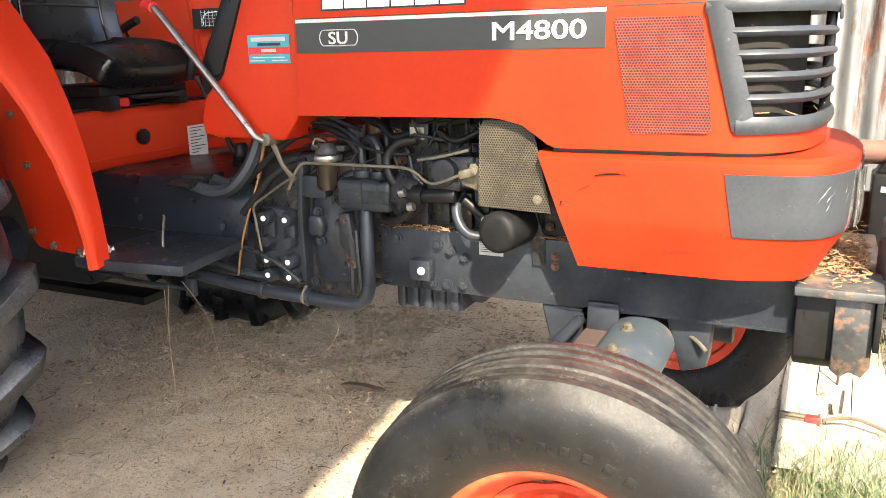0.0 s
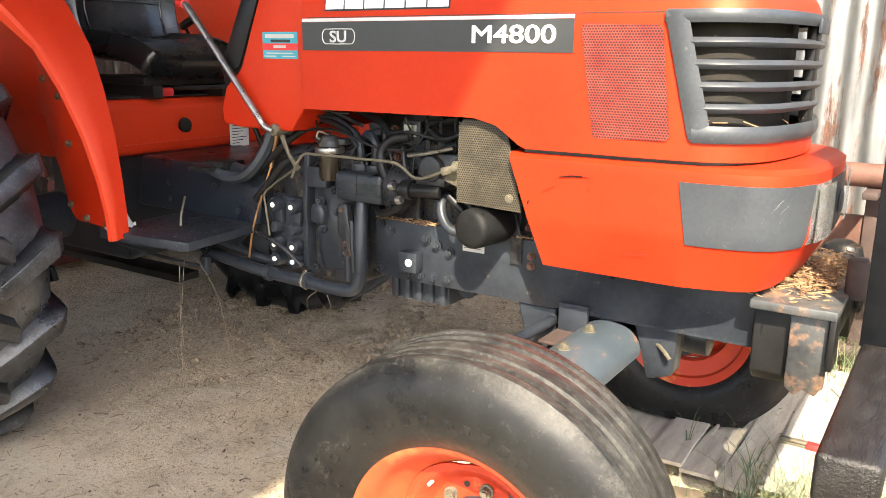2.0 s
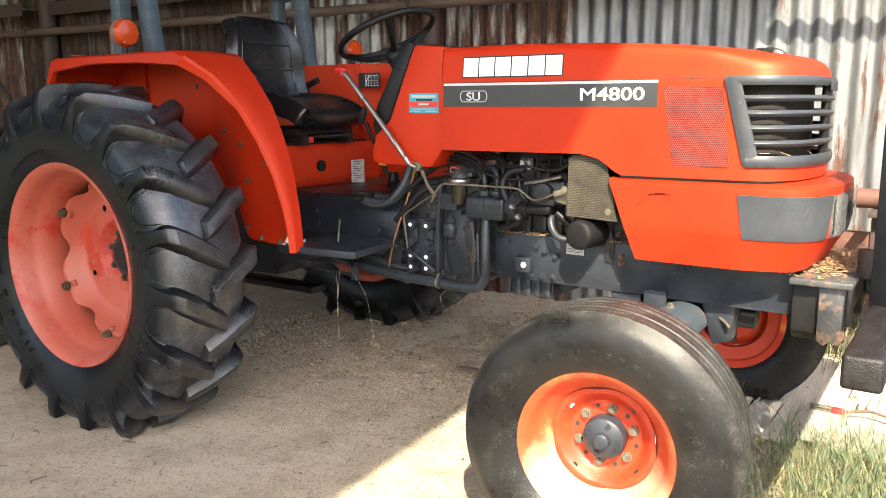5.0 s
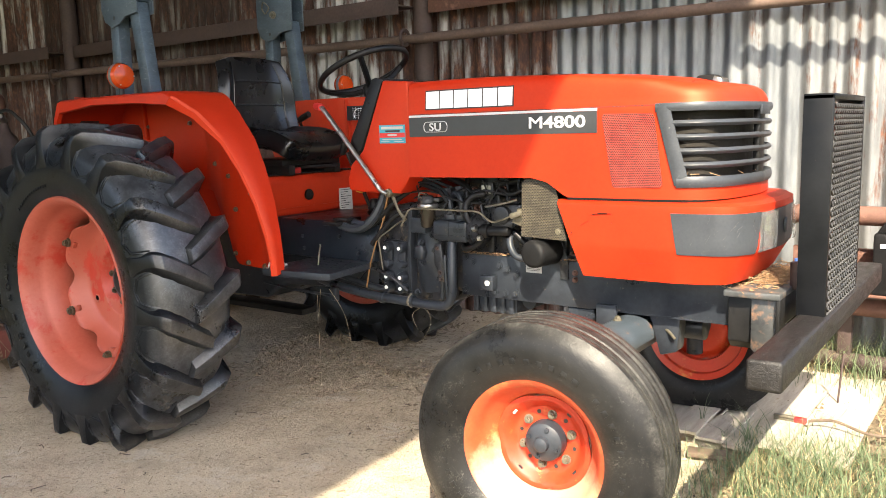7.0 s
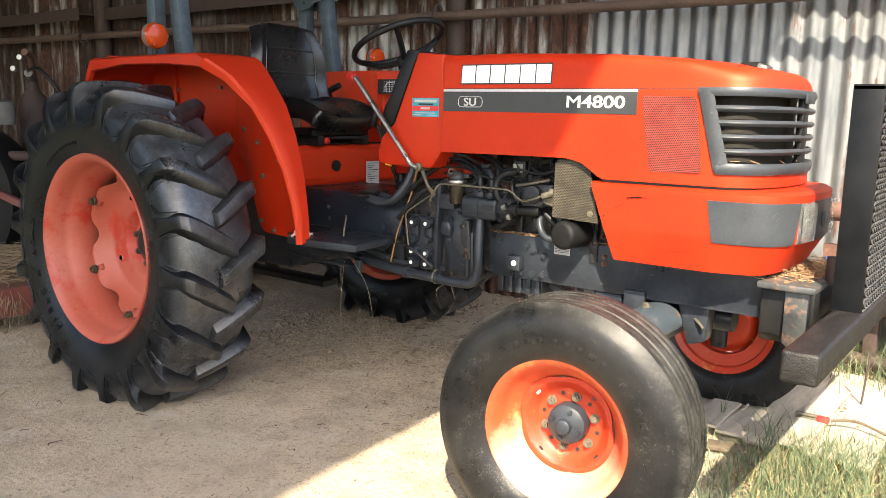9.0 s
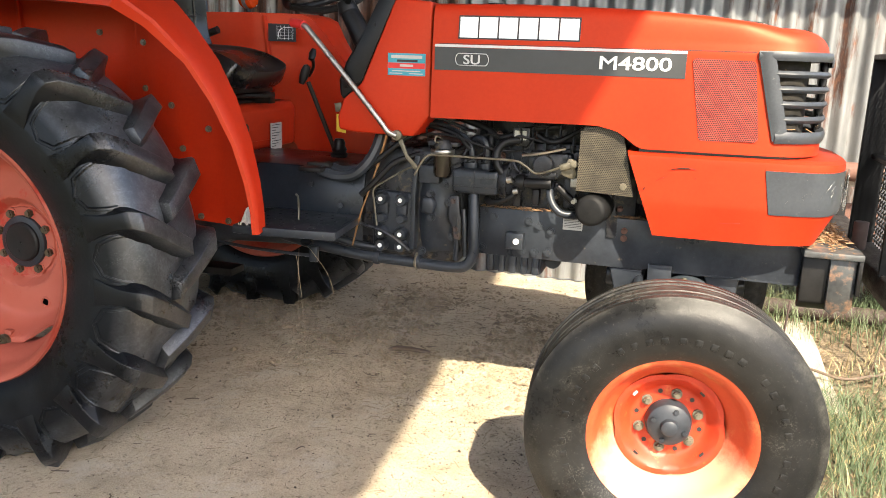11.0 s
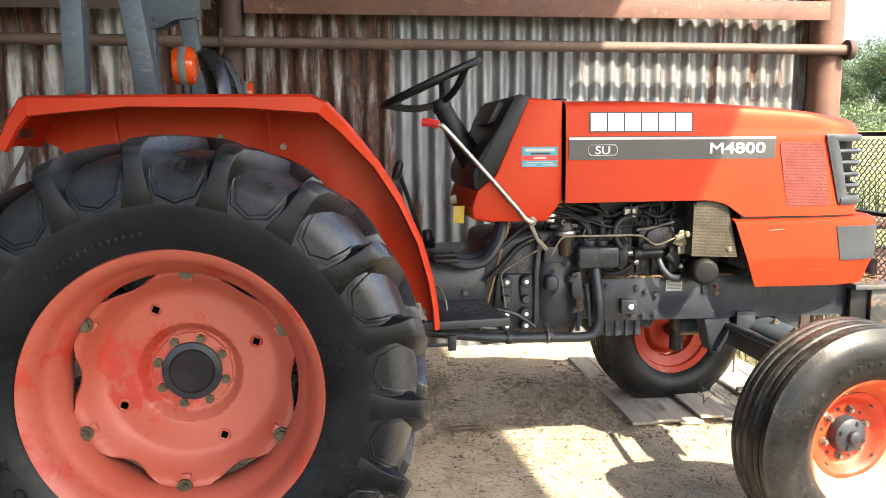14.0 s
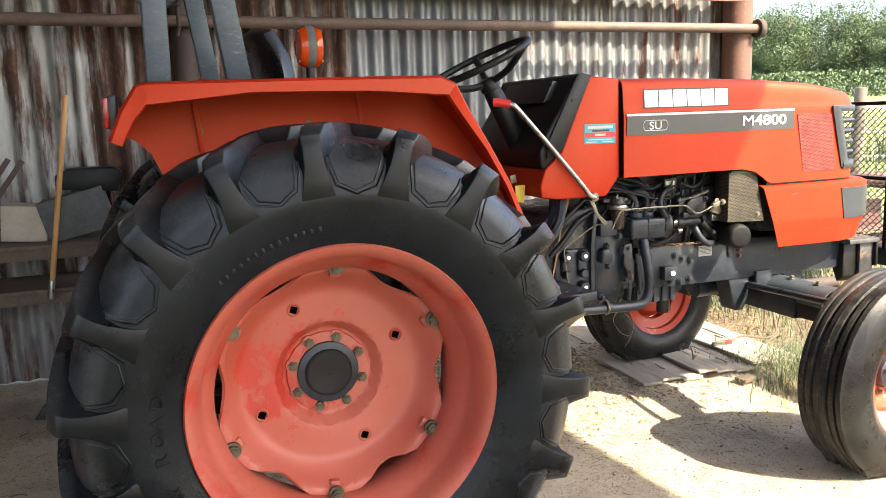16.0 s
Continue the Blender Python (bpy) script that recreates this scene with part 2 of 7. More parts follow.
def rubber(name, dust, spot_at, lo, hi, film_max, up, speck, hub, tread, cake, side, shiny):
    """Black rubber: a thin film of dust in patches, pale scuffs, and from the radius tread[0] to tread[1] round the axle the dried dirt of the running face."""
    m, nt, bs = nodes_of(name)
    big, scuff = tex(nt, "noise", 6, 6), tex(nt, "noise", 95, 10, rough=0.85)
    col = ramp(nt, big.outputs[0], [(0.35, lo), (0.7, hi)])
    film = tex(nt, "noise", 3.1, 9, rough=0.78)
    col = mix(nt, ramp(nt, film.outputs[0], [(0.44, grey(0)), (0.72, grey(film_max))]), col, dust)
    col = mix(nt, settled(nt, 1.15, 1.75, up, 16.0), col, dust)
    g = nt.nodes.new("ShaderNodeNewGeometry")
    away = nt.nodes.new("ShaderNodeVectorMath")
    away.operation = "MULTIPLY_ADD"
    nt.links.new(g.outputs["Position"], away.inputs[0])
    away.inputs[1].default_value, away.inputs[2].default_value = (1, 0, 1), (-hub[0], 0, -hub[1])
    far = nt.nodes.new("ShaderNodeVectorMath")
    far.operation = "LENGTH"
    nt.links.new(away.outputs[0], far.inputs[0])
    face = nt.nodes.new("ShaderNodeMapRange")
    face.inputs[1].default_value, face.inputs[2].default_value = tread
    nt.links.new(far.outputs["Value"], face.inputs[0])
    where = ramp(nt, face.outputs[0], [(0.0, grey(side)), (1.0, grey(1.0))])
    specks = mix(nt, where, grey(0), ramp(nt, scuff.outputs[0], [(spot_at, grey(0)), (spot_at + 0.10, grey(speck))]))
    col = mix(nt, specks, col, tuple(c * 1.25 for c in dust))
    worn = mix(nt, ramp(nt, tex(nt, "noise", 9, 8, rough=0.75).outputs[0], [(0.53, grey(0)), (0.63, grey(1))]), grey(0), ramp(nt, tex(nt, "noise", 210, 6, rough=0.8).outputs[0], [(0.50, grey(0)), (0.60, grey(0.55))]))
    col = mix(nt, mix(nt, where, grey(0), worn), col, dust)
    crust = mix(nt, ramp(nt, tex(nt, "noise", 13, 9, rough=0.78).outputs[0], [(0.42, grey(0.05)), (0.62, grey(cake))]), grey(0), ramp(nt, tex(nt, "noise", 130, 7, rough=0.8).outputs[0], [(0.40, grey(0.25)), (0.60, grey(1.0))]))
    crust = mix(nt, face.outputs[0], grey(0), crust)
    col = mix(nt, crust, col, dust)
    nt.links.new(col, bs.inputs["Base Color"])
    nt.links.new(ramp(nt, film.outputs[0], [(0.35, grey(0.22)), (0.65, grey(0.42))]), bs.inputs["Roughness"])
    # specular climbs towards the tread, putting the sky's sheen into the hollows
    shine = nt.nodes.new("ShaderNodeMapRange")
    nt.links.new(face.outputs[0], shine.inputs[0])
    shine.inputs[3].default_value, shine.inputs[4].default_value = 0.20, shiny
    nt.links.new(shine.outputs[0], bs.inputs["Specular IOR Level"])
    b1 = bump(nt, bs, tex(nt, "noise", 18, 5).outputs[0], 0.16, 0.006)
    bump(nt, bs, scuff.outputs[0], 0.25, 0.003, b1)
    return m


REAR_AXLE, FRONT_AXLE = (0.046, 0.630), (2.092, 0.340)
TYRE = rubber("tractor_tyre_rubber", (0.16, 0.170, 0.185), 0.59, (0.0022, 0.0029, 0.0042), (0.0062, 0.0080, 0.0110), 0.03, 0.06, 0.5, REAR_AXLE, (0.555, 0.620), 0.50, 0.25, 0.9)
LUG = rubber("worn_lug_rubber", (0.16, 0.163, 0.168), 0.60, (0.0026, 0.0031, 0.0042), (0.0072, 0.0084, 0.0104), 0.03, 0.22, 0.5, REAR_AXLE, (0.635, 0.668), 0.40, 0.15, 0.7)
TYRE_DUSTY = rubber("dusty_tyre_rubber", (0.15, 0.144, 0.128), 0.58, (0.0048, 0.005, 0.0056), (0.0125, 0.0127, 0.0132), 0.06, 0.16, 0.5, FRONT_AXLE, (0.350, 0.368), 0.38, 0.7, 0.16)


def worn_disc(name, centre, reach):
    """Sun-bleached wheel paint whose chalky layer has been rubbed off in ragged patches round one place, with fine dirt."""
    m, nt, bs = nodes_of(name)
    big, fine = tex(nt, "noise", 3, 5), tex(nt, "noise", 70, 5)
    col = ramp(nt, big.outputs[0], [(0.35, (0.33, 0.066, 0.038)), (0.7, (0.40, 0.104, 0.070))])
    g = nt.nodes.new("ShaderNodeNewGeometry")
    away = nt.nodes.new("ShaderNodeVectorMath")
    away.operation = "MULTIPLY_ADD"
    nt.links.new(g.outputs["Position"], away.inputs[0])
    away.inputs[1].default_value, away.inputs[2].default_value = (1, 0, 1), (-centre[0], 0, -centre[1])
    far = nt.nodes.new("ShaderNodeVectorMath")
    far.operation = "LENGTH"
    nt.links.new(away.outputs[0], far.inputs[0])
    near = nt.nodes.new("ShaderNodeMapRange")
    near.inputs[1].default_value, near.inputs[2].default_value = 0.03, reach
    near.inputs[3].default_value, near.inputs[4].default_value = 0.16, -0.12
    nt.links.new(far.outputs["Value"], near.inputs[0])
    sumup = nt.nodes.new("ShaderNodeMath")
    nt.links.new(near.outputs[0], sumup.inputs[0])
    nt.links.new(tex(nt, "noise", 13, 9, (1, 1, 0.8), 0.68).outputs[0], sumup.inputs[1])
    col = mix(nt, ramp(nt, sumup.outputs[0], [(0.545, grey(0)), (0.60, grey(0.85))]), col, (0.36, 0.024, 0.012))
    col = mix(nt, ramp(nt, tex(nt, "noise", 48, 9, rough=0.8).outputs[0], [(0.69, grey(0)), (0.76, grey(0.8))]), col, (0.07, 0.032, 0.02))
    nt.links.new(col, bs.inputs["Base Color"])
    nt.links.new(ramp(nt, big.outputs[0], [(0.3, grey(0.4)), (0.7, grey(0.6))]), bs.inputs["Roughness"])
    bump(nt, bs, fine.outputs[0], 0.12, 0.002)
    return m


DISC_PAINT = worn_disc("rubbed_wheel_paint", (-0.045, 0.625), 0.26)


def glassy(name, colour, rough, transmission):
    m, nt, bs = nodes_of(name)
    t = tex(nt, "noise", 60, 2)
    nt.links.new(mix(nt, ramp(nt, t.outputs[0], [(0.3, grey(0)), (0.7, grey(1))]), colour, tuple(c * 0.8 for c in colour)), bs.inputs["Base Color"])
    bs.inputs["Roughness"].default_value, bs.inputs["Transmission Weight"].default_value = rough, transmission
    return m


AMBER = glassy("amber_lens", (0.62, 0.066, 0.006), 0.14, 0.25)
REDLENS = glassy("red_lens", (0.5, 0.02, 0.015), 0.2, 0.2)
CLEAR = glassy("headlight_glass", (0.8, 0.82, 0.83), 0.06, 0.9)
BOWL = glassy("amber_fuel_bowl", (0.028, 0.022, 0.016), 0.15, 0.0)


def holes(name, a, b, hole, pitch, metal=0.0, width=0.32):
    """Sheet with a punched pattern of small round holes in offset rows on the x-z plane."""
    m, nt, bs = nodes_of(name)
    g = nt.nodes.new("ShaderNodeNewGeometry")
    sep = nt.nodes.new("ShaderNodeSeparateXYZ")
    nt.links.new(g.outputs["Position"], sep.inputs[0])

    def op(kind, p, q=0.0):
        n = nt.nodes.new("ShaderNodeMath")
        n.operation = kind
        for sock, v in zip(n.inputs, (p, q)):
            if isinstance(v, (int, float)):
                sock.default_value = v
            else:
                nt.links.new(v, sock)
        return n.outputs[0]
    u, v = op("DIVIDE", sep.outputs[0], pitch), op("DIVIDE", sep.outputs[2], pitch * 0.87)
    row = op("FLOOR", v)
    u = op("ADD", u, op("MULTIPLY", op("MODULO", row, 2.0), 0.5))
    du, dv = op("SUBTRACT", op("FRACT", u), 0.5), op("SUBTRACT", op("FRACT", v), 0.5)
    r = op("SQRT", op("ADD", op("MULTIPLY", du, du), op("MULTIPLY", dv, dv)))
    inside = op("LESS_THAN", r, width)
    n1 = tex(nt, "noise", 18, 5)
    col = mix(nt, inside, ramp(nt, n1.outputs[0], [(0.35, a), (0.65, b)]), hole)
    nt.links.new(col, bs.inputs["Base Color"])
    bs.inputs["Roughness"].default_value, bs.inputs["Metallic"].default_value = 0.5, metal
    bump(nt, bs, op("SUBTRACT", 1.0, inside), 0.5, 0.002)
    return m


PERF_RED = holes("perforated_red_panel", (0.21, 0.013, 0.006), (0.32, 0.045, 0.025), (0.02, 0.003, 0.003), 0.0062, 0, 0.40)
PERF_TAN = holes("perforated_dusty_screen", (0.042, 0.035, 0.023), (0.085, 0.07, 0.046), (0.006, 0.005, 0.004), 0.0062, 0.2, 0.34)


def iron_sheet(name, base_a, base_b, rust_lo, rust_hi, deep=1.0):
    """Weathered corrugated iron: rust in streaks down the sheet, heaviest where the noise says."""
    m, nt, bs = nodes_of(name)
    streak = tex(nt, "noise", 3.2, 6, (3.4, 3.4, 0.42), 0.62)
    fine = tex(nt, "noise", 34, 6, (1, 1, 0.4), 0.7)
    s = nt.nodes.new("ShaderNodeMath")
    s.operation = "MULTIPLY_ADD"
    nt.links.new(fine.outputs[0], s.inputs[0])
    s.inputs[1].default_value = 0.22
    nt.links.new(streak.outputs[0], s.inputs[2])
    clean = ramp(nt, tex(nt, "noise", 7, 6, (2, 2, 0.5)).outputs[0], [(0.3, base_a), (0.7, base_b)])
    # deep scales the rust colours; the far-left sheets use 0.5 for shade
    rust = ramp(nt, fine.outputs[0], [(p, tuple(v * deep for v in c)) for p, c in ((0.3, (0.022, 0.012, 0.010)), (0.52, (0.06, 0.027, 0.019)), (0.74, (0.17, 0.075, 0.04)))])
    f = ramp(nt, s.outputs[0], [(rust_lo, grey(0)), (rust_hi, grey(1))])
    nt.links.new(mix(nt, f, clean, rust), bs.inputs["Base Color"])
    nt.links.new(mix(nt, f, grey(0.42), grey(0.85)), bs.inputs["Roughness"])
    nt.links.new(mix(nt, f, grey(0.35), grey(0.0)), bs.inputs["Metallic"])
    bump(nt, bs, fine.outputs[0], 0.25, 0.003)
    return m


IRON = iron_sheet("galvanised_iron", (0.105, 0.116, 0.128), (0.225, 0.234, 0.243), 0.71, 0.82)
IRON_STREAKED = iron_sheet("streaked_iron", (0.19, 0.19, 0.19), (0.36, 0.355, 0.345), 0.57, 0.69)
IRON_SPOTTED = iron_sheet("spotted_iron", (0.125, 0.132, 0.139), (0.245, 0.248, 0.25), 0.64, 0.73)
IRON_BLOTCHED = iron_sheet("blotched_iron", (0.125, 0.13, 0.134), (0.25, 0.249, 0.247), 0.61, 0.71)
IRON_RUSTED = iron_sheet("rusted_iron", (0.18, 0.175, 0.17), (0.36, 0.345, 0.33), 0.48, 0.61)
# rusted iron darkened further, the shade of the shed's far end in its colour
IRON_SHADED = iron_sheet("shade_darkened_rusted_iron", (0.03, 0.027, 0.025), (0.15, 0.138, 0.125), 0.46, 0.60, 0.5)


def dirt():
    m, nt, bs = nodes_of("packed_dirt")
    big, mid, fine = tex(nt, "noise", 0.9, 6), tex(nt, "noise", 6, 9, rough=0.7), tex(nt, "noise", 55, 7, rough=0.75)
    col = ramp(nt, big.outputs[0], [(0.3, (0.53, 0.44, 0.31)), (0.7, (0.67, 0.565, 0.415))])
    col = mix(nt, ramp(nt, mid.outputs[0], [(0.46, grey(0)), (0.64, grey(0.55))]), col, (0.34, 0.262, 0.172))
    col = mix(nt, ramp(nt, fine.outputs[0], [(0.55, grey(0)), (0.63, grey(0.75))]), col, (0.15, 0.11, 0.072))
    grit = tex(nt, "noise", 240, 5, rough=0.8)
    col = mix(nt, ramp(nt, grit.outputs[0], [(0.52, grey(0)), (0.61, grey(0.5))]), col, (0.22, 0.168, 0.112))
    col = mix(nt, ramp(nt, grit.outputs[0], [(0.36, grey(0.5)), (0.46, grey(0))]), col, (0.68, 0.59, 0.455))
    pale = tex(nt, "noise", 2.6, 7, rough=0.72)
    col = mix(nt, ramp(nt, pale.outputs[0], [(0.55, grey(0)), (0.66, grey(0.55))]), col, (0.66, 0.60, 0.50))
    # the pasture beyond the shed
    g = nt.nodes.new("ShaderNodeNewGeometry")
    sep = nt.nodes.new("ShaderNodeSeparateXYZ")
    nt.links.new(g.outputs["Position"], sep.inputs[0])
    far = nt.nodes.new("ShaderNodeMapRange")
    far.inputs[1].default_value, far.inputs[2].default_value = 5.2, 8.0
    nt.links.new(sep.outputs[0], far.inputs[0])
    # darker soil with litter where the grass grows, past the tractor's nose
    turf = nt.nodes.new("ShaderNodeMapRange")
    turf.inputs[1].default_value, turf.inputs[2].default_value = 2.28, 2.62
    wander = nt.nodes.new("ShaderNodeMath")
    wander.operation = "MULTIPLY_ADD"
    nt.links.new(tex(nt, "noise", 2.2, 6).outputs[0], wander.inputs[0])
    wander.inputs[1].default_value = 0.9
    nt.links.new(sep.outputs[0], wander.inputs[2])
    lower = nt.nodes.new("ShaderNodeMath")
    lower.operation = "SUBTRACT"
    nt.links.new(wander.outputs[0], lower.inputs[0])
    lower.inputs[1].default_value = 0.45
    nt.links.new(lower.outputs[0], turf.inputs[0])
    litter = ramp(nt, tex(nt, "noise", 26, 8, rough=0.8).outputs[0], [(0.35, (0.055, 0.04, 0.025)), (0.52, (0.20, 0.15, 0.09)), (0.68, (0.38, 0.31, 0.21))])
    col = mix(nt, turf.outputs[0], col, litter)
    meadow = ramp(nt, tex(nt, "noise", 0.35, 8, rough=0.7).outputs[0], [(0.35, (0.16, 0.20, 0.05)), (0.65, (0.34, 0.33, 0.12))])
    col = mix(nt, far.outputs[0], col, meadow)
    # unseen ground before the shed, coloured as dark grass to cut bounce light
    unseen_yard = nt.nodes.new("ShaderNodeMapRange")
    unseen_yard.inputs[1].default_value, unseen_yard.inputs[2].default_value = -1.9, -2.9
    nt.links.new(sep.outputs[1], unseen_yard.inputs[0])
    dim_lawn = ramp(nt, tex(nt, "noise", 1.6, 8, rough=0.7).outputs[0], [(0.35, (0.075, 0.085, 0.035)), (0.65, (0.14, 0.135, 0.065))])
    col = mix(nt, unseen_yard.outputs[0], col, dim_lawn)
    nt.links.new(col, bs.inputs["Base Color"])
    bs.inputs["Roughness"].default_value = 0.93
    n = bump(nt, bs, mid.outputs[0], 0.9, 0.045)
    n = bump(nt, bs, fine.outputs[0], 0.9, 0.013, n)
    bump(nt, bs, grit.outputs[0], 0.5, 0.004, n)
    return m


DIRT = dirt()

# ---------------------------------------------------------------- mesh helpers
def put(name, bm, mat, smooth=40):
    me = bpy.data.meshes.new(name)
    bmesh.ops.recalc_face_normals(bm, faces=bm.faces)
    bm.to_mesh(me)
    bm.free()
    me.materials.append(mat)
    if smooth:
        for p in me.polygons:
            p.use_smooth = True
        me.set_sharp_from_angle(angle=radians(smooth))
    return new(name, me)


def part(name, bm, mat, parent=None, label="", smooth=40):
    """One bmesh, in world places, as one mesh object under a thing or part."""
    ob = put(name, bm, mat, smooth) if not isinstance(bm, bpy.types.Mesh) else new(name, bm)
    if parent:
        ob.parent = parent
        ob.matrix_parent_inverse = parent.matrix_basis.inverted() if not parent.data else Matrix.Identity(4)
    return tagged(ob, label)


def thing(name, at, label, category, group="", kind=""):
    e = new(name)
    e.empty_display_size = 0.1
    e.matrix_basis = Matrix.Translation(at)
    return tagged(e, label, category, group, kind)


def B():
    return bmesh.new()


def add_box(bm, lo, hi, m=None):
    vs = [bm.verts.new(Vector((x, y, z)) if m is None else m @ Vector((x, y, z))) for x in (lo[0], hi[0]) for y in (lo[1], hi[1]) for z in (lo[2], hi[2])]
    for f in ((0, 1, 3, 2), (4, 6, 7, 5), (0, 4, 5, 1), (2, 3, 7, 6), (0, 2, 6, 4), (1, 5, 7, 3)):
        bm.faces.new([vs[i] for i in f])
    return bm


def soften(bm, r, seg=2, angle=25):
    bmesh.ops.recalc_face_normals(bm, faces=bm.faces)
    es = [e for e in bm.edges if len(e.link_faces) == 2 and e.calc_face_angle(0) > radians(angle)]
    if r:
        bmesh.ops.bevel(bm, geom=es, offset=r, segments=seg, affect="EDGES", profile=0.5, clamp_overlap=True)
    return bm


def box(lo, hi, r=0.004, m=None, seg=2):
    return soften(add_box(B(), lo, hi, m), r, seg)


def prism(poly, lo, hi, r=0.003, axis="y", seg=2):
    """A flat outline drawn out between lo and hi: axis y takes (x, z), x takes (y, z), z takes (x, y)."""
    bm = B()

    def at(p, d):
        return {"y": (p[0], d, p[1]), "x": (d, p[0], p[1]), "z": (p[0], p[1], d)}[axis]
    a, b = [bm.verts.new(at(p, lo)) for p in poly], [bm.verts.new(at(p, hi)) for p in poly]
    bm.faces.new(a), bm.faces.new(b[::-1])
    for i in range(len(poly)):
        j = (i + 1) % len(poly)
        bm.faces.new((a[i], b[i], b[j], a[j]))
    return soften(bm, r, seg)


def add_rod(bm, p, q, r, n=10, r2=None):
    p, q = Vector(p), Vector(q)
    d = (q - p).normalized()
    u = d.orthogonal().normalized()
    w = d.cross(u)
    rings = []
    for c, rr in ((p, r), (q, r if r2 is None else r2)):
        rings.append([bm.verts.new(c + (u * math.cos(2 * math.pi * i / n) + w * math.sin(2 * math.pi * i / n)) * rr) for i in range(n)])
    for i in range(n):
        bm.faces.new((rings[0][i], rings[0][(i + 1) % n], rings[1][(i + 1) % n], rings[1][i]))
    bm.faces.new(rings[0][::-1]), bm.faces.new(rings[1])
    return bm


def rod(p, q, r, n=12, bev=0.0, r2=None):
    bm = add_rod(B(), p, q, r, n, r2)
    return soften(bm, bev, 2, 50) if bev else bm


def spline(pts, per=6):
    pts = [Vector(p) for p in pts]
    out = []
    for i in range(len(pts) - 1):
        a, b, c, d = pts[max(i - 1, 0)], pts[i], pts[i + 1], pts[min(i + 2, len(pts) - 1)]
        for k in range(per):
            t = k / per
            out.append(0.5 * ((2 * b) + (c - a) * t + (2 * a - 5 * b + 4 * c - d) * t * t + (3 * b - a - 3 * c + d) * t ** 3))
    return out + [pts[-1]]


def tube(pts, r, n=8, per=6, smooth=True, bm=None, taper=1.0, ribs=0.0):
    path = spline(pts, per) if smooth else [Vector(p) for p in pts]
    bm = bm or B()
    up, rings = None, []
    for i, p in enumerate(path):
        d = (path[min(i + 1, len(path) - 1)] - path[max(i - 1, 0)]).normalized()
        u = d.orthogonal().normalized() if up is None else (up - d * up.dot(d)).normalized()
        up = u
        w = d.cross(u)
        rr = r * (1 + (taper - 1) * i / (len(path) - 1)) * (1 + (ribs if i % 2 else 0))
        rings.append([bm.verts.new(p + (u * math.cos(2 * math.pi * k / n) + w * math.sin(2 * math.pi * k / n)) * rr) for k in range(n)])
    for a, b in zip(rings, rings[1:]):
        for k in range(n):
            bm.faces.new((a[k], a[(k + 1) % n], b[(k + 1) % n], b[k]))
    bm.faces.new(rings[0][::-1]), bm.faces.new(rings[-1])
    return bm


def lathe(profile, m, n=48, closed=True, bm=None):
    """Turns (radius, along) points round the local y axis; m places it."""
    bm = bm or B()
    rings = []
    for r, a in profile:
        rings.append([bm.verts.new(m @ Vector((r * math.sin(2 * math.pi * k / n), a, r * math.cos(2 * math.pi * k / n)))) for k in range(n)])
    pairs = list(zip(rings, rings[1:])) + ([(rings[-1], rings[0])] if closed else [])
    for a, b in pairs:
        for k in range(n):
            bm.faces.new((a[k], a[(k + 1) % n], b[(k + 1) % n], b[k]))
    if not closed:
        bm.faces.new(rings[0]), bm.faces.new(rings[-1][::-1])
    return bm


def bolt_bm(at, axis, r=0.012, h=0.01, washer=True):
    """A hex head on a washer, standing on a surface at `at` along axis."""
    bm = B()
    at, axis = Vector(at), Vector(axis).normalized()
    if washer:
        add_rod(bm, at - axis * 0.004, at + axis * h * 0.3, r * 1.35, 14)
    add_rod(bm, at, at + axis * h, r, 6)
    add_rod(bm, at + axis * h, at + axis * h * 1.25, r * 0.62, 10)
    return bm


def grid(nu, nv, fn, keep=None):
    bm = B()
    vs = [[bm.verts.new(fn(i / nu, j / nv)) for j in range(nv + 1)] for i in range(nu + 1)]
    for i in range(nu):
        for j in range(nv):
            if keep is None or keep((i + 0.5) / nu, (j + 0.5) / nv):
                bm.faces.new((vs[i][j], vs[i + 1][j], vs[i + 1][j + 1], vs[i][j + 1]))
    return bm


def thick(bm, t):
    bmesh.ops.recalc_face_normals(bm, faces=bm.faces)
    bmesh.ops.solidify(bm, geom=bm.faces[:], thickness=t)
    return bm


def lerp_table(table, x):
    if x <= table[0][0]:
        return table[0][1]
    for (a, p), (b, q) in zip(table, table[1:]):
        if x <= b:
            return p + (q - p) * (x - a) / (b - a)
    return table[-1][1]


def letters(name, text, size, m, mat, parent, bold=0.0, extrude=0.0008):
    cu = bpy.data.curves.new(name, "FONT")
    cu.body, cu.size, cu.extrude, cu.offset = text, size, extrude, bold
    cu.resolution_u = 4
    cu.offset = 0.0
    cu.bevel_depth, cu.bevel_resolution = bold, 0
    tmp = new(name, cu)
    me = bpy.data.meshes.new_from_object(tmp.evaluated_get(bpy.context.evaluated_depsgraph_get()))
    bpy.data.objects.remove(tmp)
    me.transform(m)
    me.materials.append(mat)
    return part(name, me, mat, parent)

# ---------------------------------------------------------------- the shed and its ground
def wall_y(x):
    return 1.76 + 0.03 * x


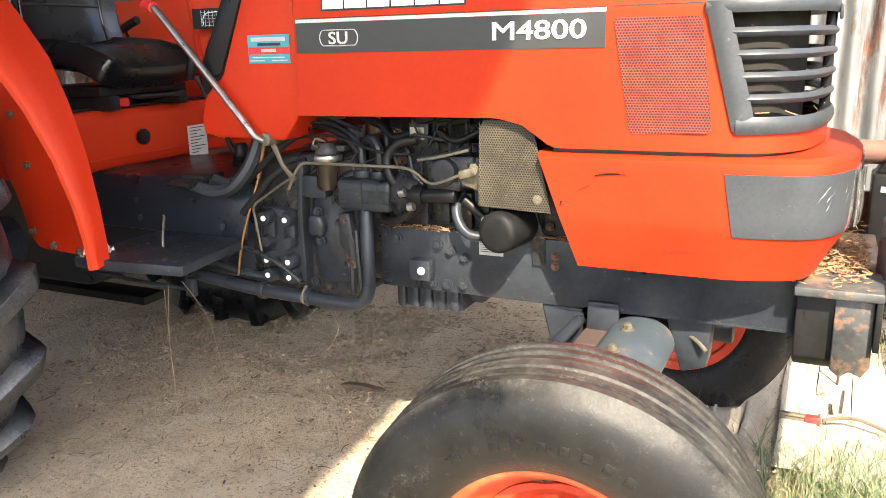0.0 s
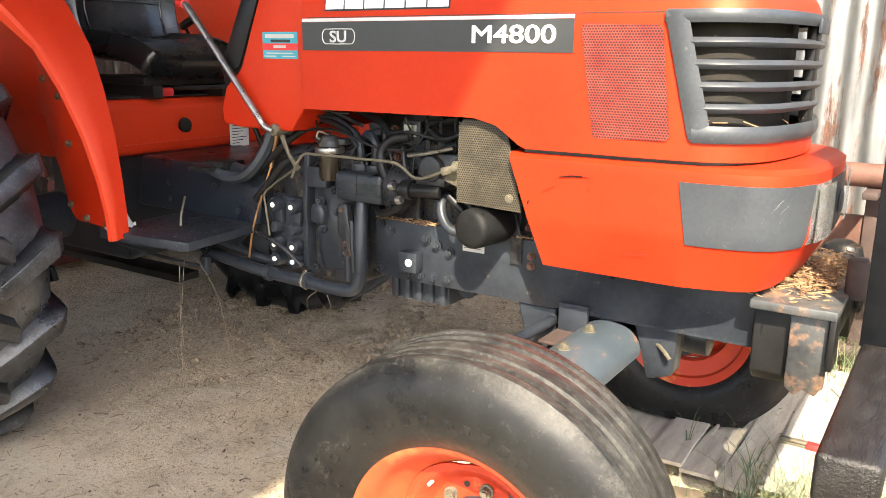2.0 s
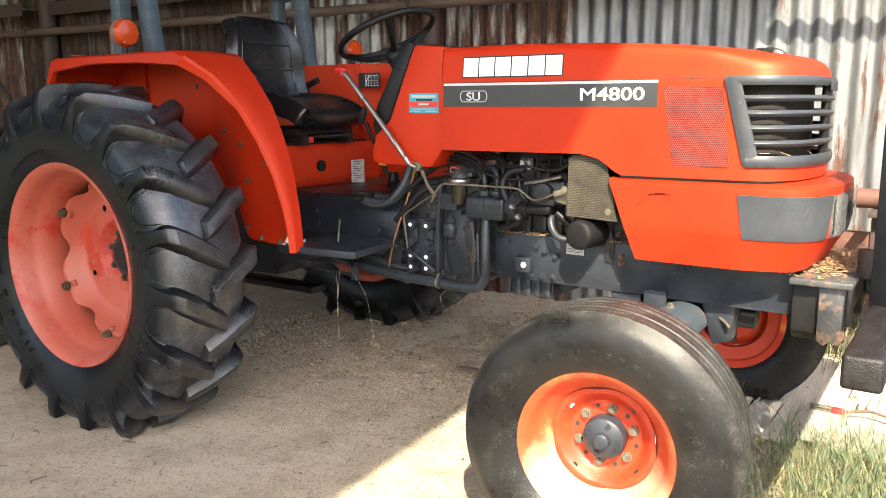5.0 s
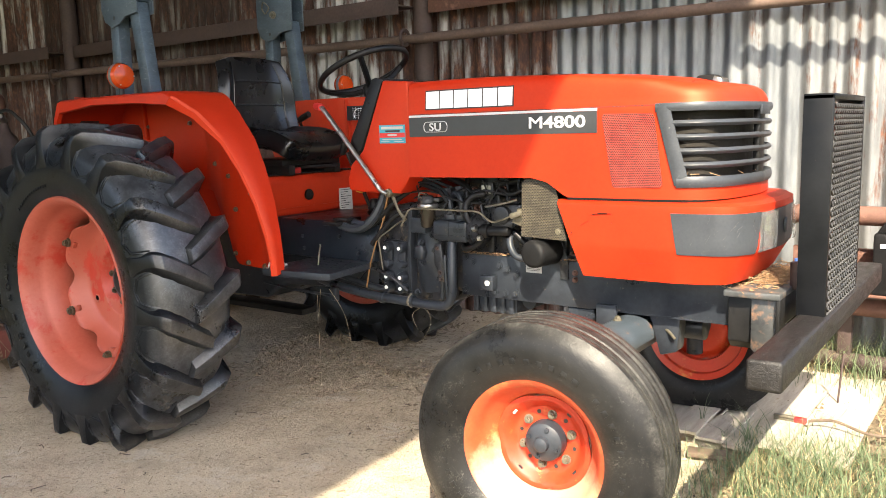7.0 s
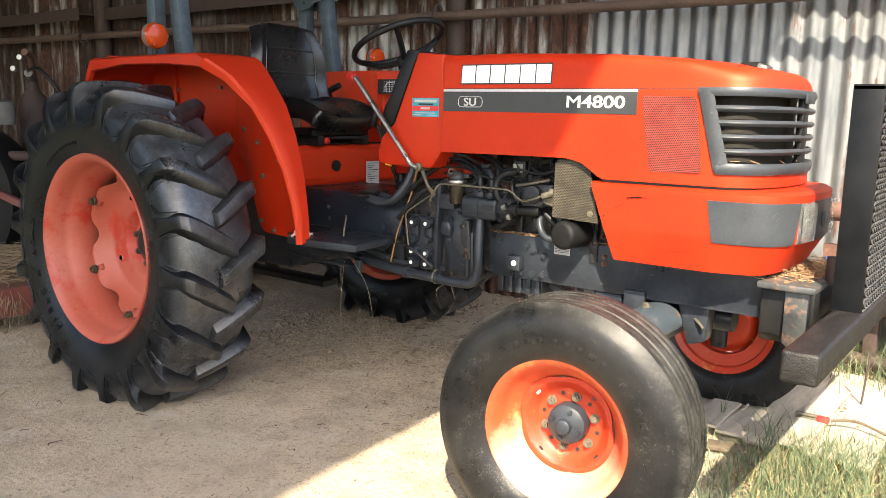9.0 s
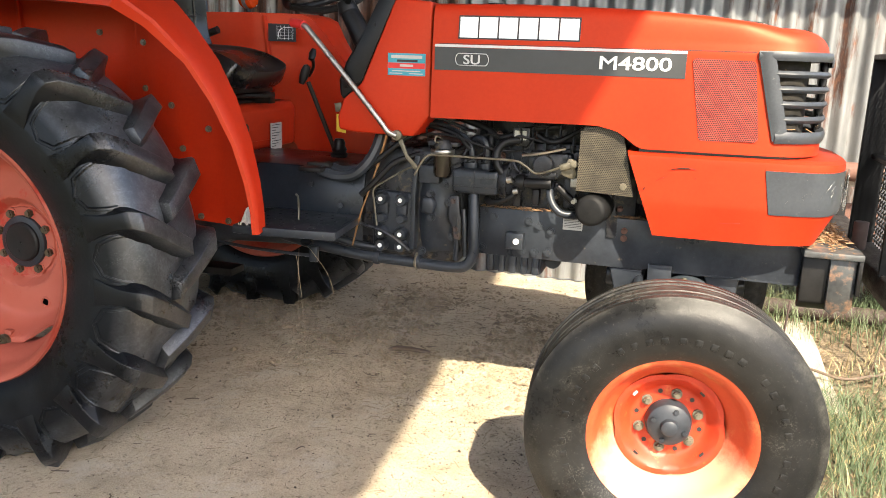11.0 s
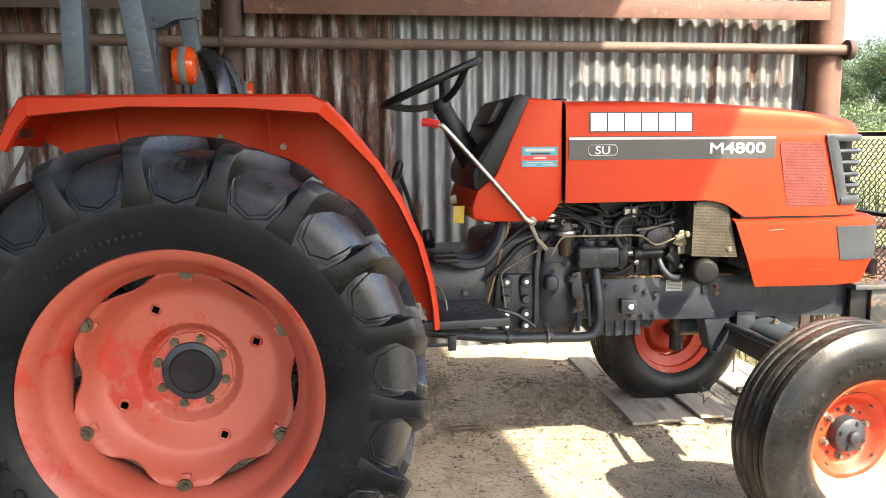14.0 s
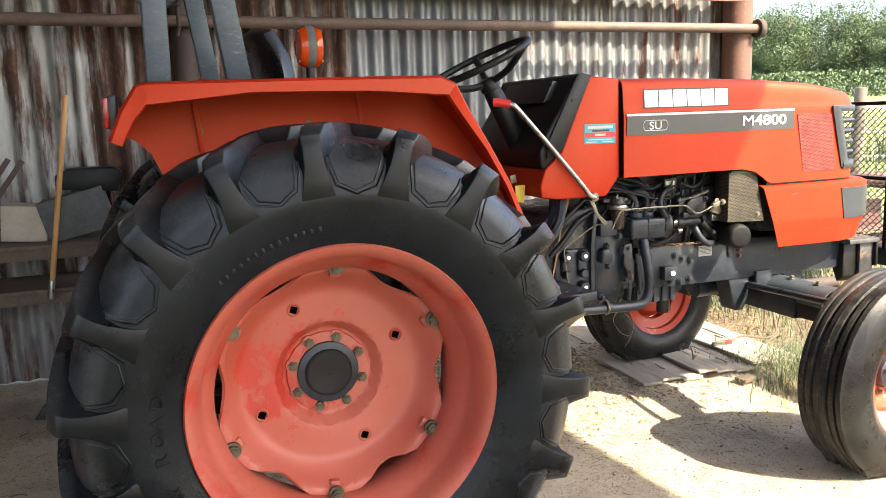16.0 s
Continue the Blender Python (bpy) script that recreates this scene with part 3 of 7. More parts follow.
def ground_z(x, y):
    lump = noise.noise(Vector((x * 0.9, y * 0.9, 3.1))) * 0.012 + noise.noise(Vector((x * 3.7, y * 3.7, 7.7))) * 0.008
    rut = -0.012 * math.exp(-((y + 0.05) / 0.3) ** 2) + 0.02 * max(0.0, 1 - abs(y - 0.85) / 0.45) * (1 if x < 1.9 else max(0, 1 - (x - 1.9) * 4))
    return lump + rut + churned(x, y) * (0.018 * noise.noise(Vector((x * 10.5, y * 10.5, 1.3))) + 0.012 * noise.noise(Vector((x * 23, y * 23, 4.2))))


def churned(x, y):
    """1 where the wheels and boots have broken up the dirt beneath the tractor."""
    fade = max(0.0, 1 - max(0.0, abs(x - 0.8) - 1.0) / 0.5) * max(0.0, 1 - max(0.0, abs(y - 0.75) - 0.55) / 0.4)
    return fade * min(1.0, max(0.0, 0.75 + 1.2 * noise.noise(Vector((x * 1.7, y * 1.7, 9.4)))))


def far_z(x, y):
    """The meadow climbs gently away from the shed."""
    return min(2.8, 0.018 * max(0.0, x + y - 14)) if x > 5 and y > -20 else 0.0


def build_ground():
    far = [9, 13, 18, 24, 32, 42, 55, 70, 85, 100, 120, 150, 200, 500]
    xs = [-400, -120, -40, -16] + [-9 + 0.1 * i for i in range(0, 83)] + [-0.7 + 0.03 * i for i in range(0, 104)] + [2.45 + 0.1 * i for i in range(0, 36)] + [7] + far
    ys = [-400, -100, -30, -12, -8] + [-5 + 0.1 * i for i in range(0, 48)] + [-0.2 + 0.03 * i for i in range(0, 64)] + [1.75 + 0.1 * i for i in range(0, 18)] + [4.5, 7] + far
    bm = B()
    vs = [[bm.verts.new((x, y, ground_z(x, y) if abs(x) < 8 and abs(y) < 6 else far_z(x, y))) for y in ys] for x in xs]
    for i in range(len(xs) - 1):
        for j in range(len(ys) - 1):
            bm.faces.new((vs[i][j], vs[i + 1][j], vs[i + 1][j + 1], vs[i][j + 1]))
    return tagged(put("ground", bm, DIRT, 180), "packed tan dirt floor with loose straw, running out to pasture", "ground", kind="structure")


build_ground()

PITCH = 0.1


def sheet_bm(x0, n, z0, z1, lean, lift):
    bm = B()
    cols = n * 8
    rows = []
    for z in (z0, z1):
        row = []
        for i in range(cols + 1):
            x = x0 + i * PITCH / 8
            row.append(bm.verts.new((x + lean * z, wall_y(x) - lift + 0.016 * math.cos(2 * math.pi * i / 8), z)))
        rows.append(row)
    for i in range(cols):
        bm.faces.new((rows[0][i], rows[0][i + 1], rows[1][i + 1], rows[1][i]))
    return thick(bm, 0.0012)


wall = part("wall_back", box((-9.2, wall_y(-9) + 0.02, 3.3), (3.3, wall_y(3) + 0.45, 4.7), 0), IRON_RUSTED, None, "tall shed wall of old corrugated iron sheets with rust streaks")
tagged(wall, category="wall", kind="structure")
# leftmost sheets take the iron with shade mixed into its colour
kinds = {-6: IRON_SHADED, -5: IRON_SHADED, -4: IRON_SHADED, -3: IRON_RUSTED, -2: IRON_STREAKED, -1: IRON_RUSTED, 0: IRON_RUSTED, 1: IRON, 2: IRON, 3: IRON_SPOTTED, 4: IRON_BLOTCHED, 5: IRON_BLOTCHED}
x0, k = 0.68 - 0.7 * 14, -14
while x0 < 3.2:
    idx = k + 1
    mat = kinds.get(idx, IRON_SHADED if k % 3 else IRON_RUSTED)
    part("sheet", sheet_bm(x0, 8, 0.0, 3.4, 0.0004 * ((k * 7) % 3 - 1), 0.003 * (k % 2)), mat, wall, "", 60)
    x0, k = x0 + 0.7, k + 1

tagged(put("roof", prism([(-9.2, 3.60), (3.475, 3.60), (3.475, 3.66), (-9.2, 3.66)], -5.25, 2.2, 0), RUST_DARK, 0),
       "low corrugated shed roof", "roof", kind="structure").matrix_basis = Matrix.Translation((0, 0, 0.94)) @ Matrix.Rotation(radians(8.5), 4, "X")
tagged(put("wall_end", box((-9.35, -7, 0), (-9.2, 2.4, 5.0), 0), IRON_RUSTED, 0), "closed end wall of corrugated iron", "wall", kind="structure")

# added wall, out of view; its length sets how much sky light enters
tagged(put("unseen_front_wall", box((-9.2, -5.3, 0), (-5.6, -5.2, 4.0), 0), IRON_RUSTED, 0), "unseen corrugated iron front wall, added to close the shed's far end", "wall", kind="structure")

# posts and girts deeper in take the darker rust, standing in for shade
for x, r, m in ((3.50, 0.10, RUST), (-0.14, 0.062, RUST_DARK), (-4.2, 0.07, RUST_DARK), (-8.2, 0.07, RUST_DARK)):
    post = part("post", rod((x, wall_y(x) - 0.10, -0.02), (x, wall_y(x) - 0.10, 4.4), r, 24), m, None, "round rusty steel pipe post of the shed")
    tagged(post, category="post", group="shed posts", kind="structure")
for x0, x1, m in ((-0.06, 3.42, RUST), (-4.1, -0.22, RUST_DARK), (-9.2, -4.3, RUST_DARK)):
    bm = B()
    for lo, hi in (((0, -0.20, 2.045), (1, -0.02, 2.057)), ((0, -0.205, 1.995), (1, -0.195, 2.105))):
        y = wall_y((x0 + x1) / 2)
        add_box(bm, (x0, y + lo[1], lo[2]), (x1, y + hi[1], hi[2]))
    tagged(part("wall_girt", soften(bm, 0.002), m, None, "rusty red steel channel girt along the wall"), category="girt", group="wall girts", kind="structure")
pipe = part("wall_pipe", tube([(-9.1, wall_y(-9) - 0.22, 1.86), (-4, wall_y(-4) - 0.22, 1.85), (0, wall_y(0) - 0.22, 1.83), (3.62, wall_y(3.6) - 0.22, 1.825)], 0.031, 14, 4), surface("brown_pipe", (0.06, 0.042, 0.034), (0.15, 0.10, 0.078), 5, (0.55, 0.8), 0.1, 0.3, 0.003, 60), None,
            "long rusty steel pipe rail along the wall")
tagged(pipe, category="pipe", kind="structure")
part("flange", rod((3.56, wall_y(3.6) - 0.22, 1.825), (3.60, wall_y(3.6) - 0.22, 1.825), 0.062, 20, 0.004), RUST_DARK, pipe, "dark round end flange")
for x in (-0.17, -4.25):
    bm = tube([(x, wall_y(x) - 0.265 + 0.045 * math.cos(a) - 0.0, 1.84 + 0.05 * math.sin(a)) for a in [i * math.pi / 5 for i in range(11)]], 0.011, 8, 2)
    part("clamp", add_rod(bm, (x, wall_y(x) - 0.3, 1.80), (x - 0.01, wall_y(x) - 0.26, 1.76), 0.012), RUST_DARK, pipe, "bolted pipe clamp")

# ---------------------------------------------------------------- the tractor
HUB_R, HUB_F = Vector((0.046, 0.882, 0.630)), Vector((2.074, 0.775, 0.332))
tractor = thing("tractor", (1.1, 0, 0), "orange-red utility tractor with dark grey chassis parked under the shed roof", "tractor")


def sit(bm, floor):
    """The weight on a tyre: flattens what would sink into the ground and swells it a little sideways."""
    for v in bm.verts:
        d = floor + 0.03 - v.co.z
        if d > 0:
            v.co.z = floor + max(0.0, 0.03 - d * 0.55) * 0.35
    return bm


def lug_bm(m, phi0, side):
    secs = [((.632, -.035), (.673, -.035), .19, .046, .100), ((.635, .03), (.676, .03), .135, .050, .120), ((.626, .095), (.676, .100), .072, .054, .134),
            ((.607, .140), (.671, .160), .026, .054, .128), ((.590, .162), (.651, .184), .006, .050, .100), ((.570, .175), (.620, .1930), .002, .044, .068),
            ((.555, .182), (.585, .1958), .001, .048, .062), ((.530, .187), (.548, .1968), -.001, .060, .070), ((.497, .190), (.508, .1967), -.002, .082, .090)]
    bm = B()
    rows = []
    for (rb, ab), (rt, at), lead, wt, wb in secs:
        row = []
        rm, am, wm = rb + 0.38 * (rt - rb), ab + 0.38 * (at - ab), wt + 0.34 * (wb - wt)
        for r, a, w in ((rb - 0.006, ab - 0.002, -wb), (rm, am, -wm), (rt, at, -wt), (rt, at, wt), (rm, am, wm), (rb - 0.006, ab - 0.002, wb)):
            f = phi0 + lead + 0.5 * w / r
            row.append(bm.verts.new(m @ Vector((r * math.sin(f), side * a, r * math.cos(f)))))
        rows.append(row)
    for p, q in zip(rows, rows[1:]):
        for i in range(5):
            bm.faces.new((p[i], p[i + 1], q[i + 1], q[i]))
    bm.faces.new(rows[0]), bm.faces.new(rows[-1][::-1])
    return soften(bm, 0.0028, 2, 30)


def rear_wheel(s):
    m = Matrix.Translation((HUB_R.x, s * HUB_R.y, HUB_R.z)) @ Matrix.Diagonal((1, s, 1, 1))    # local +y points away from the tractor
    rim = [(.386, .172), (.390, .164), (.386, .156), (.364, .150), (.358, .10), (.345, .085), (.320, .05), (.318, -.05), (.345, -.085), (.358, -.10), (.364, -.150), (.386, -.156), (.390, -.166), (.384, -.172),
           (.358, -.158), (.350, -.10), (.338, -.082), (.312, -.047), (.312, .047), (.338, .082), (.350, .10), (.356, .145), (.376, .166)]
    wheel = part("rear_wheel", lathe(rim, m, 96), RED_FADED, tractor, "faded red steel rear wheel with a scalloped disc")
    prof = [(.370, .150), (.400, .172), (.45, .190), (.49, .1955), (.504, .1965), (.514, .1955), (.527, .1915), (.55, .188), (.572, .181), (.597, .170), (.620, .145), (.634, .109), (.641, .05), (.642, 0), (.641, -.05), (.634, -.109), (.617, -.142), (.595, -.166), (.565, -.184), (.52, -.196), (.45, -.190), (.400, -.172), (.370, -.150)]
    tyre = part("tyre", sit(lathe(prof, m, 120), 0), TYRE, wheel, "black tractor tyre with deep chevron lugs")
    n = 18
    for k in range(n):
        for side, off in ((1, 0.0), (-1, 0.5)):
            bm = lug_bm(m, radians(-6) + 2 * math.pi * (k + off) / n, side)
            part("lug", sit(bm, 0), LUG, wheel)
    # raised outlines of the hollows between the lugs, on the outer sidewall
    def wall_point(r, f):
        a = lerp_table([(.45, .190), (.504, .1965), (.514, .1955), (.527, .1915), (.55, .188), (.572, .181), (.597, .170), (.620, .145), (.634, .109)], r)
        return m @ Vector((r * math.sin(f), a + .0005, r * math.cos(f)))
    if s < 0:
        for k in range(n):
            f = radians(-6) + 2 * math.pi * k / n
            hexagon = ((.604, .056), (.572, .060), (.530, .082), (.509, .172), (.530, .262), (.572, .288), (.604, .300))
            for inset in (0, 1):
                pts = []
                for (r0, d0), (r1, d1) in zip(hexagon, hexagon[1:]):
                    for i in range(6):
                        rr, dd = r0 + (r1 - r0) * i / 6, d0 + (d1 - d0) * i / 6
                        pts.append(wall_point(rr + .009 * inset * (rr < .600), f + .178 + (dd - .178) * (1 - .13 * inset)))
                part("hollow_edge", sit(tube(pts, .0024, 5, 1, False), 0), TYRE, wheel)
        word = "FIELD & ROAD"
        for k, ch in enumerate(word):
            if ch == " ":
                continue
            f = radians(216 + 5.7 * k)
            mm = m @ Matrix.Rotation(f, 4, "Y") @ Matrix.Translation((-.014, .1915, .432)) @ Matrix.Rotation(radians(90), 4, "X") @ Matrix.Diagonal((1.15, 1, 1, 1))
            letters("moulded_letter", ch, .042, mm, TYRE, wheel, .0008, .0012)

        for k in range(14):
            mm = m @ Matrix.Rotation(radians(319 + 2.6 * k), 4, "Y")
            part("moulded_mark", box((-.004, .186, .428), (.004, .1896, .440), .001, mm), TYRE, wheel)

    def disc_at(u, v):
        a = 2 * math.pi * u
        edge = 0.306 + 0.026 * math.cos(6 * (a - radians(63)))
        r = 0.05 + (edge - 0.05) * v
        if r < 0.118:
            y = -0.107
        elif r < 0.15:
            y = -0.107 + 0.036 * (3 * ((r - 0.118) / 0.032) ** 2 - 2 * ((r - 0.118) / 0.032) ** 3)
        elif r < 0.235:
            y = -0.071
        else:
            y = -0.071 + 0.072 * min(1, (r - 0.235) / 0.06) ** 1.5
        return m @ Vector((r * math.sin(a), y, r * math.cos(a)))
    disc = grid(144, 26, disc_at)
    bmesh.ops.remove_doubles(disc, verts=disc.verts, dist=0.0005)
    disc = part("wheel_disc", thick(disc, 0.008), DISC_PAINT, wheel, "faded pinkish red dished disc with worn patches", 35)
    for k in range(6):
        a = radians(63 + 60 * k)
        p = Vector((.308 * math.sin(a), .006, .308 * math.cos(a)))
        part("rim_lug", box((-.03, -.02, -.014), (.03, .0, .014), .004, m @ Matrix.Translation(p + Vector((0, -.012, 0))) @ Matrix.Rotation(a + math.pi / 2, 4, "Y")), RED_FADED, wheel)
        part("rim_bolt", bolt_bm(m @ p, (0, s, 0), .016, .018), WHEEL_BOLT, wheel, "weathered steel bolt")
    for k in range(8):
        a = radians(22.5 + 45 * k - 6)
        part("hub_bolt", bolt_bm(m @ Vector((.098 * math.sin(a), -.105, .098 * math.cos(a))), (0, s, 0), .0135, .018), WHEEL_BOLT, wheel, "yellowed zinc hub bolt")
    for k in range(4):
        a = radians(-25 + 90 * k)
        mm = m @ Matrix.Translation((.207 * math.sin(a), -.0695, .207 * math.cos(a))) @ Matrix.Rotation(radians(20 + 90 * k), 4, "Y")
        part("square_hole", box((-.009, -.002, -.009), (.009, .0015, .009), 0, mm), VOID, wheel)
        rr = lathe([(.019, -.001), (.015, .003), (.012, .001)], mm @ Matrix.Translation((0, 0, 0)), 20)
        part("hole_dimple", rr, RED_FADED, wheel)
    ring = lathe([(.114, -.109), (.111, -.100), (.078, -.098), (.072, -.109)], m, 48)
    part("hub_ring", ring, DISC_PAINT, wheel)
    for k in range(8):
        a = radians(22.5 + 45 * k - 6)
        part("bolt_seat", lathe([(.021, -.108), (.019, -.0985), (.004, -.0980)], m @ Matrix.Translation((.098 * math.sin(a), 0, .098 * math.cos(a))), 16), RED_FADED, wheel)
    cap = [(.0, -.081), (.004, -.081), (.0045, -.079), (.03, -.0785), (.046, -.076), (.058, -.0765), (.064, -.081), (.066, -.089), (.066, -.112), (0, -.112)]
    part("hub_cap", lathe(cap, m, 48, False), PLASTIC, wheel, "black domed hub cap", 25)
    part("cap_nub", rod(m @ Vector((-.016, -.079, -.03)), m @ Vector((-.016, -.0775, -.03)), .008, 14), PLASTIC, wheel)
    part("axle_tube", rod((HUB_R.x, s * 0.30, HUB_R.z), (HUB_R.x, s * 0.795, HUB_R.z), 0.085, 24, 0.004), GREY_PAINT, tractor)
    return wheel


def front_wheel(s, floor, steer, x, y):
    m = Matrix.Translation((x, s * y, HUB_F.z + floor)) @ Matrix.Rotation(radians(steer), 4, "Z") @ Matrix.Diagonal((1, s, 1, 1))
    rim = [(.212, .094), (.214, .086), (.205, .080), (.196, .076), (.190, .045), (.172, .02), (.150, -.005), (.146, -.045), (.190, -.062), (.196, -.078), (.212, -.088), (.212, -.096), (.188, -.082), (.184, -.065),
           (.138, -.048), (.139, -.008), (.150, .008), (.170, .032), (.182, .055), (.188, .072), (.203, .09)]
    wheel = part("front_wheel", lathe(rim, m, 72), DUST_GLARE_RIM if s < 0 else ORANGE_RIM, tractor, "deep orange steel front wheel pale with dust and painted sun glare" if s < 0 else "deep orange steel front wheel")
    prof = [(.197, .075), (.215, .098), (.25, .116), (.29, .121), (.325, .116), (.347, .104), (.362, .092)]
    for a in (.086, .056, .022):
        prof += [(.371, a), (.373, a - .008), (.372, a - .018), (.361, a - .022), (.358, a - .0262)]
    prof = prof[:-2] + [(.374, 0.0)]
    half = prof
    prof = half + [(r, -a) for r, a in half[::-1][1:]]
    tyre = part("tyre", sit(lathe(prof, m, 96), floor), TYRE_DUSTY, wheel, "dusty black ribbed front tyre")
    for k in range(46):
        if k % 6 == 5:
            continue
        mm = m @ Matrix.Rotation(radians(7.8 * k), 4, "Y")
        part("moulded_mark", box((-.009, .116, .262), (.009, .1203, .280), .002, mm), TYRE_DUSTY, wheel)
    def disc_at(u, v):
        a = 2 * math.pi * u
        edge = 0.136 + 0.010 * abs(math.sin(2 * a + 0.3)) ** 0.6
        r = 0.03 + (edge - 0.03) * v
        y = -0.03 if r < 0.098 else -0.03 + 0.034 * min(1, (r - 0.098) / 0.03)
        return m @ Vector((r * math.sin(a), y, r * math.cos(a)))
    disc = grid(96, 16, disc_at)
    bmesh.ops.remove_doubles(disc, verts=disc.verts, dist=0.0005)
    disc = part("wheel_disc", thick(disc, 0.006), ORANGE_RIM, wheel, "orange dished wheel disc", 35)
    for k in range(6):
        a = radians(60 * k + 12)
        part("hub_bolt", bolt_bm(m @ Vector((.078 * math.sin(a), -.03, .078 * math.cos(a))), (m.to_3x3() @ Vector((0, 1, 0))), .0105, .016), BOLT, wheel, "bright steel hub bolt")
        b = a + radians(30)
        part("vent_hole", rod(m @ Vector((.084 * math.sin(b), -.032, .084 * math.cos(b))), m @ Vector((.084 * math.sin(b), -.0285, .084 * math.cos(b))), .0062, 14), BLACKINK, wheel)
    for k in range(4):
        a = radians(90 * k + 40)
        mm = m @ Matrix.Translation((.122 * math.sin(a), -.004, .122 * math.cos(a))) @ Matrix.Rotation(a, 4, "Y")
        # flat plates for open slots: black for shade, one white for light through
        part("square_slot", box((-.007, -.002, -.006), (.007, .0015, .006), 0, mm), WHITE if k == 3 else BLACKINK, wheel)
    cap = [(.0, .034), (.015, .034), (.021, .030), (.023, .016), (.046, .012), (.056, .005), (.060, -.012), (.060, -.03), (0, -.03)]
    cap = part("hub_cap", lathe(cap, m, 36, False), GREY_PAINT, wheel, "dark grey cast hub cap")
    for k in range(4):
        a = radians(90 * k + 20)
        part("cap_bolt", bolt_bm(m @ Vector((.043 * math.sin(a), .010, .043 * math.cos(a))), (m.to_3x3() @ Vector((0, 1, 0))), .0075, .007, False), GREY_PAINT, wheel)
    return wheel


for s in (-1, 1):
    rear_wheel(s)
front_wheel(-1, 0.008, 6, 2.092, .798)
front_wheel(1, 0.024, 6, 2.066, .68)

# ---- fenders
FEND = [(-.455, 1.275), (-.425, 1.345), (-.385, 1.407), (-.36, 1.415), (-.1, 1.418), (.2, 1.42), (.405, 1.42), (.45, 1.40), (.512, 1.335), (.602, 1.222), (.675, 1.105), (.735, .975), (.770, .85), (.785, .76), (.790, .685)]
FEND_OUT = [(-.46, .775), (-.36, .785), (.41, .785), (.45, .785), (.512, .715), (.602, .66), (.675, .64), (.735, .625), (.795, .605)]
FEND_IN = [(-.46, .43), (.20, .43), (.36, .485), (.45, .50), (.60, .50), (.70, .525), (.79, .555)]


def fender(s):
    bm = B()
    rows = []
    for i, (x, z) in enumerate(FEND):
        a, b = FEND[max(i - 1, 0)], FEND[min(i + 1, len(FEND) - 1)]
        t = Vector((b[0] - a[0], 0, b[1] - a[1])).normalized()
        n = Vector((t.z, 0, -t.x))                       # into the arch
        yo, yi = lerp_table(FEND_OUT, x), lerp_table(FEND_IN, x)
        lip = lerp_table([(-.46, .030), (-.36, .055), (-.2, .034), (.1, .030), (.40, .052), (.46, .04), (.60, .022), (.79, .018)], x)
        p = Vector((x, 0, z))
        rows.append([bm.verts.new(p + q) for q in (Vector((0, s * yi, 0)), Vector((0, s * (yi * .5 + yo * .5), .004)), Vector((0, s * (yo - .012), 0)), n * .008 + Vector((0, s * yo, 0)), n * lip + Vector((0, s * (yo + .004), 0)), n * (lip + .004) + Vector((0, s * (yo - .012), 0)))])
    for p, q in zip(rows, rows[1:]):
        for k in range(5):
            bm.faces.new((p[k], p[k + 1], q[k + 1], q[k]))
    f = part("fender", thick(bm, 0.004), RED, tractor, "glossy red steel rear fender with a rolled lip", 32)
    # inner side panel with the wheel-arch edge below
    edge = [(-.44, 1.29), (-.40, 1.27), (-.36, 1.235), (-.28, 1.05), (.25, 1.0), (.33, .90), (.38, .84), (.42, .725), (.46, .692), (.66, .683), (.785, .683)]
    top = [(x, z - .004) for x, z in FEND]

    def panel_at(u, v):
        x = -.44 + 1.222 * u
        a, c = lerp_table(edge, x), lerp_table(top, x)
        return Vector((x, s * (lerp_table(FEND_IN, x) + .004), a + (max(c, a + .004) - a) * v))
    bm = thick(grid(60, 8, panel_at), .004)
    side = part("side_panel", bm, RED, f, "", 30)
    for x, z in ((.30, 1.12), (.30, 1.27), (.42, 1.07), (.46, .93), (.56, 1.0), (.44, .74), (.52, .705), (.63, .70), (.74, .73), (.10, 1.30), (-.22, 1.29)):
        y = lerp_table(FEND_IN, x)
        part("panel_bolt", bolt_bm((x, s * (y + .008), z), (0, s, 0), .008, .008), ZINC, f)
    part("stiffener", prism([(.24, 1.41), (.255, 1.41), (.29, 1.09), (.275, 1.09)], s * .428, s * .455, .002), RED, f)
    part("stiffener", prism([(-.24, 1.40), (-.225, 1.40), (-.21, 1.23), (-.225, 1.23)], s * .428, s * .45, .002), RED, f)
    part("seam", prism([(-.226, 1.4195), (-.222, 1.4195), (-.222, 1.4235), (-.226, 1.4235)], s * .44, s * .786, 0), RED, f)
    ly = -.735 if s < 0 else .64
    lampm = Matrix.Translation((.055, ly, 1.50)) @ Matrix.Rotation(radians(90 * s), 4, "Z") @ Matrix.Rotation(0, 4, "X")
    lamp = part("indicator_lamp", lathe([(.0, -.012), (.052, -.012), (.055, -.006), (.055, .006), (.052, .012), (0, .012)], lampm, 32, False), CANVAS, tractor, "round double-faced amber indicator lamp on the fender")
    for d in (1, -1):
        part("lens", lathe([(0, d * .034), (.03, d * .033), (.047, d * .028), (.054, d * .013), (.054, d * .011), (0, d * .011)], lampm, 32, False), AMBER, lamp, "amber ribbed lens")
        for k in range(3):
            a = radians(120 * k + 30)
            part("lens_screw", rod(lampm @ Vector((.044 * math.sin(a), d * .027, .044 * math.cos(a))), lampm @ Vector((.044 * math.sin(a), d * .0325, .044 * math.cos(a))), .003, 8), STEEL, lamp)
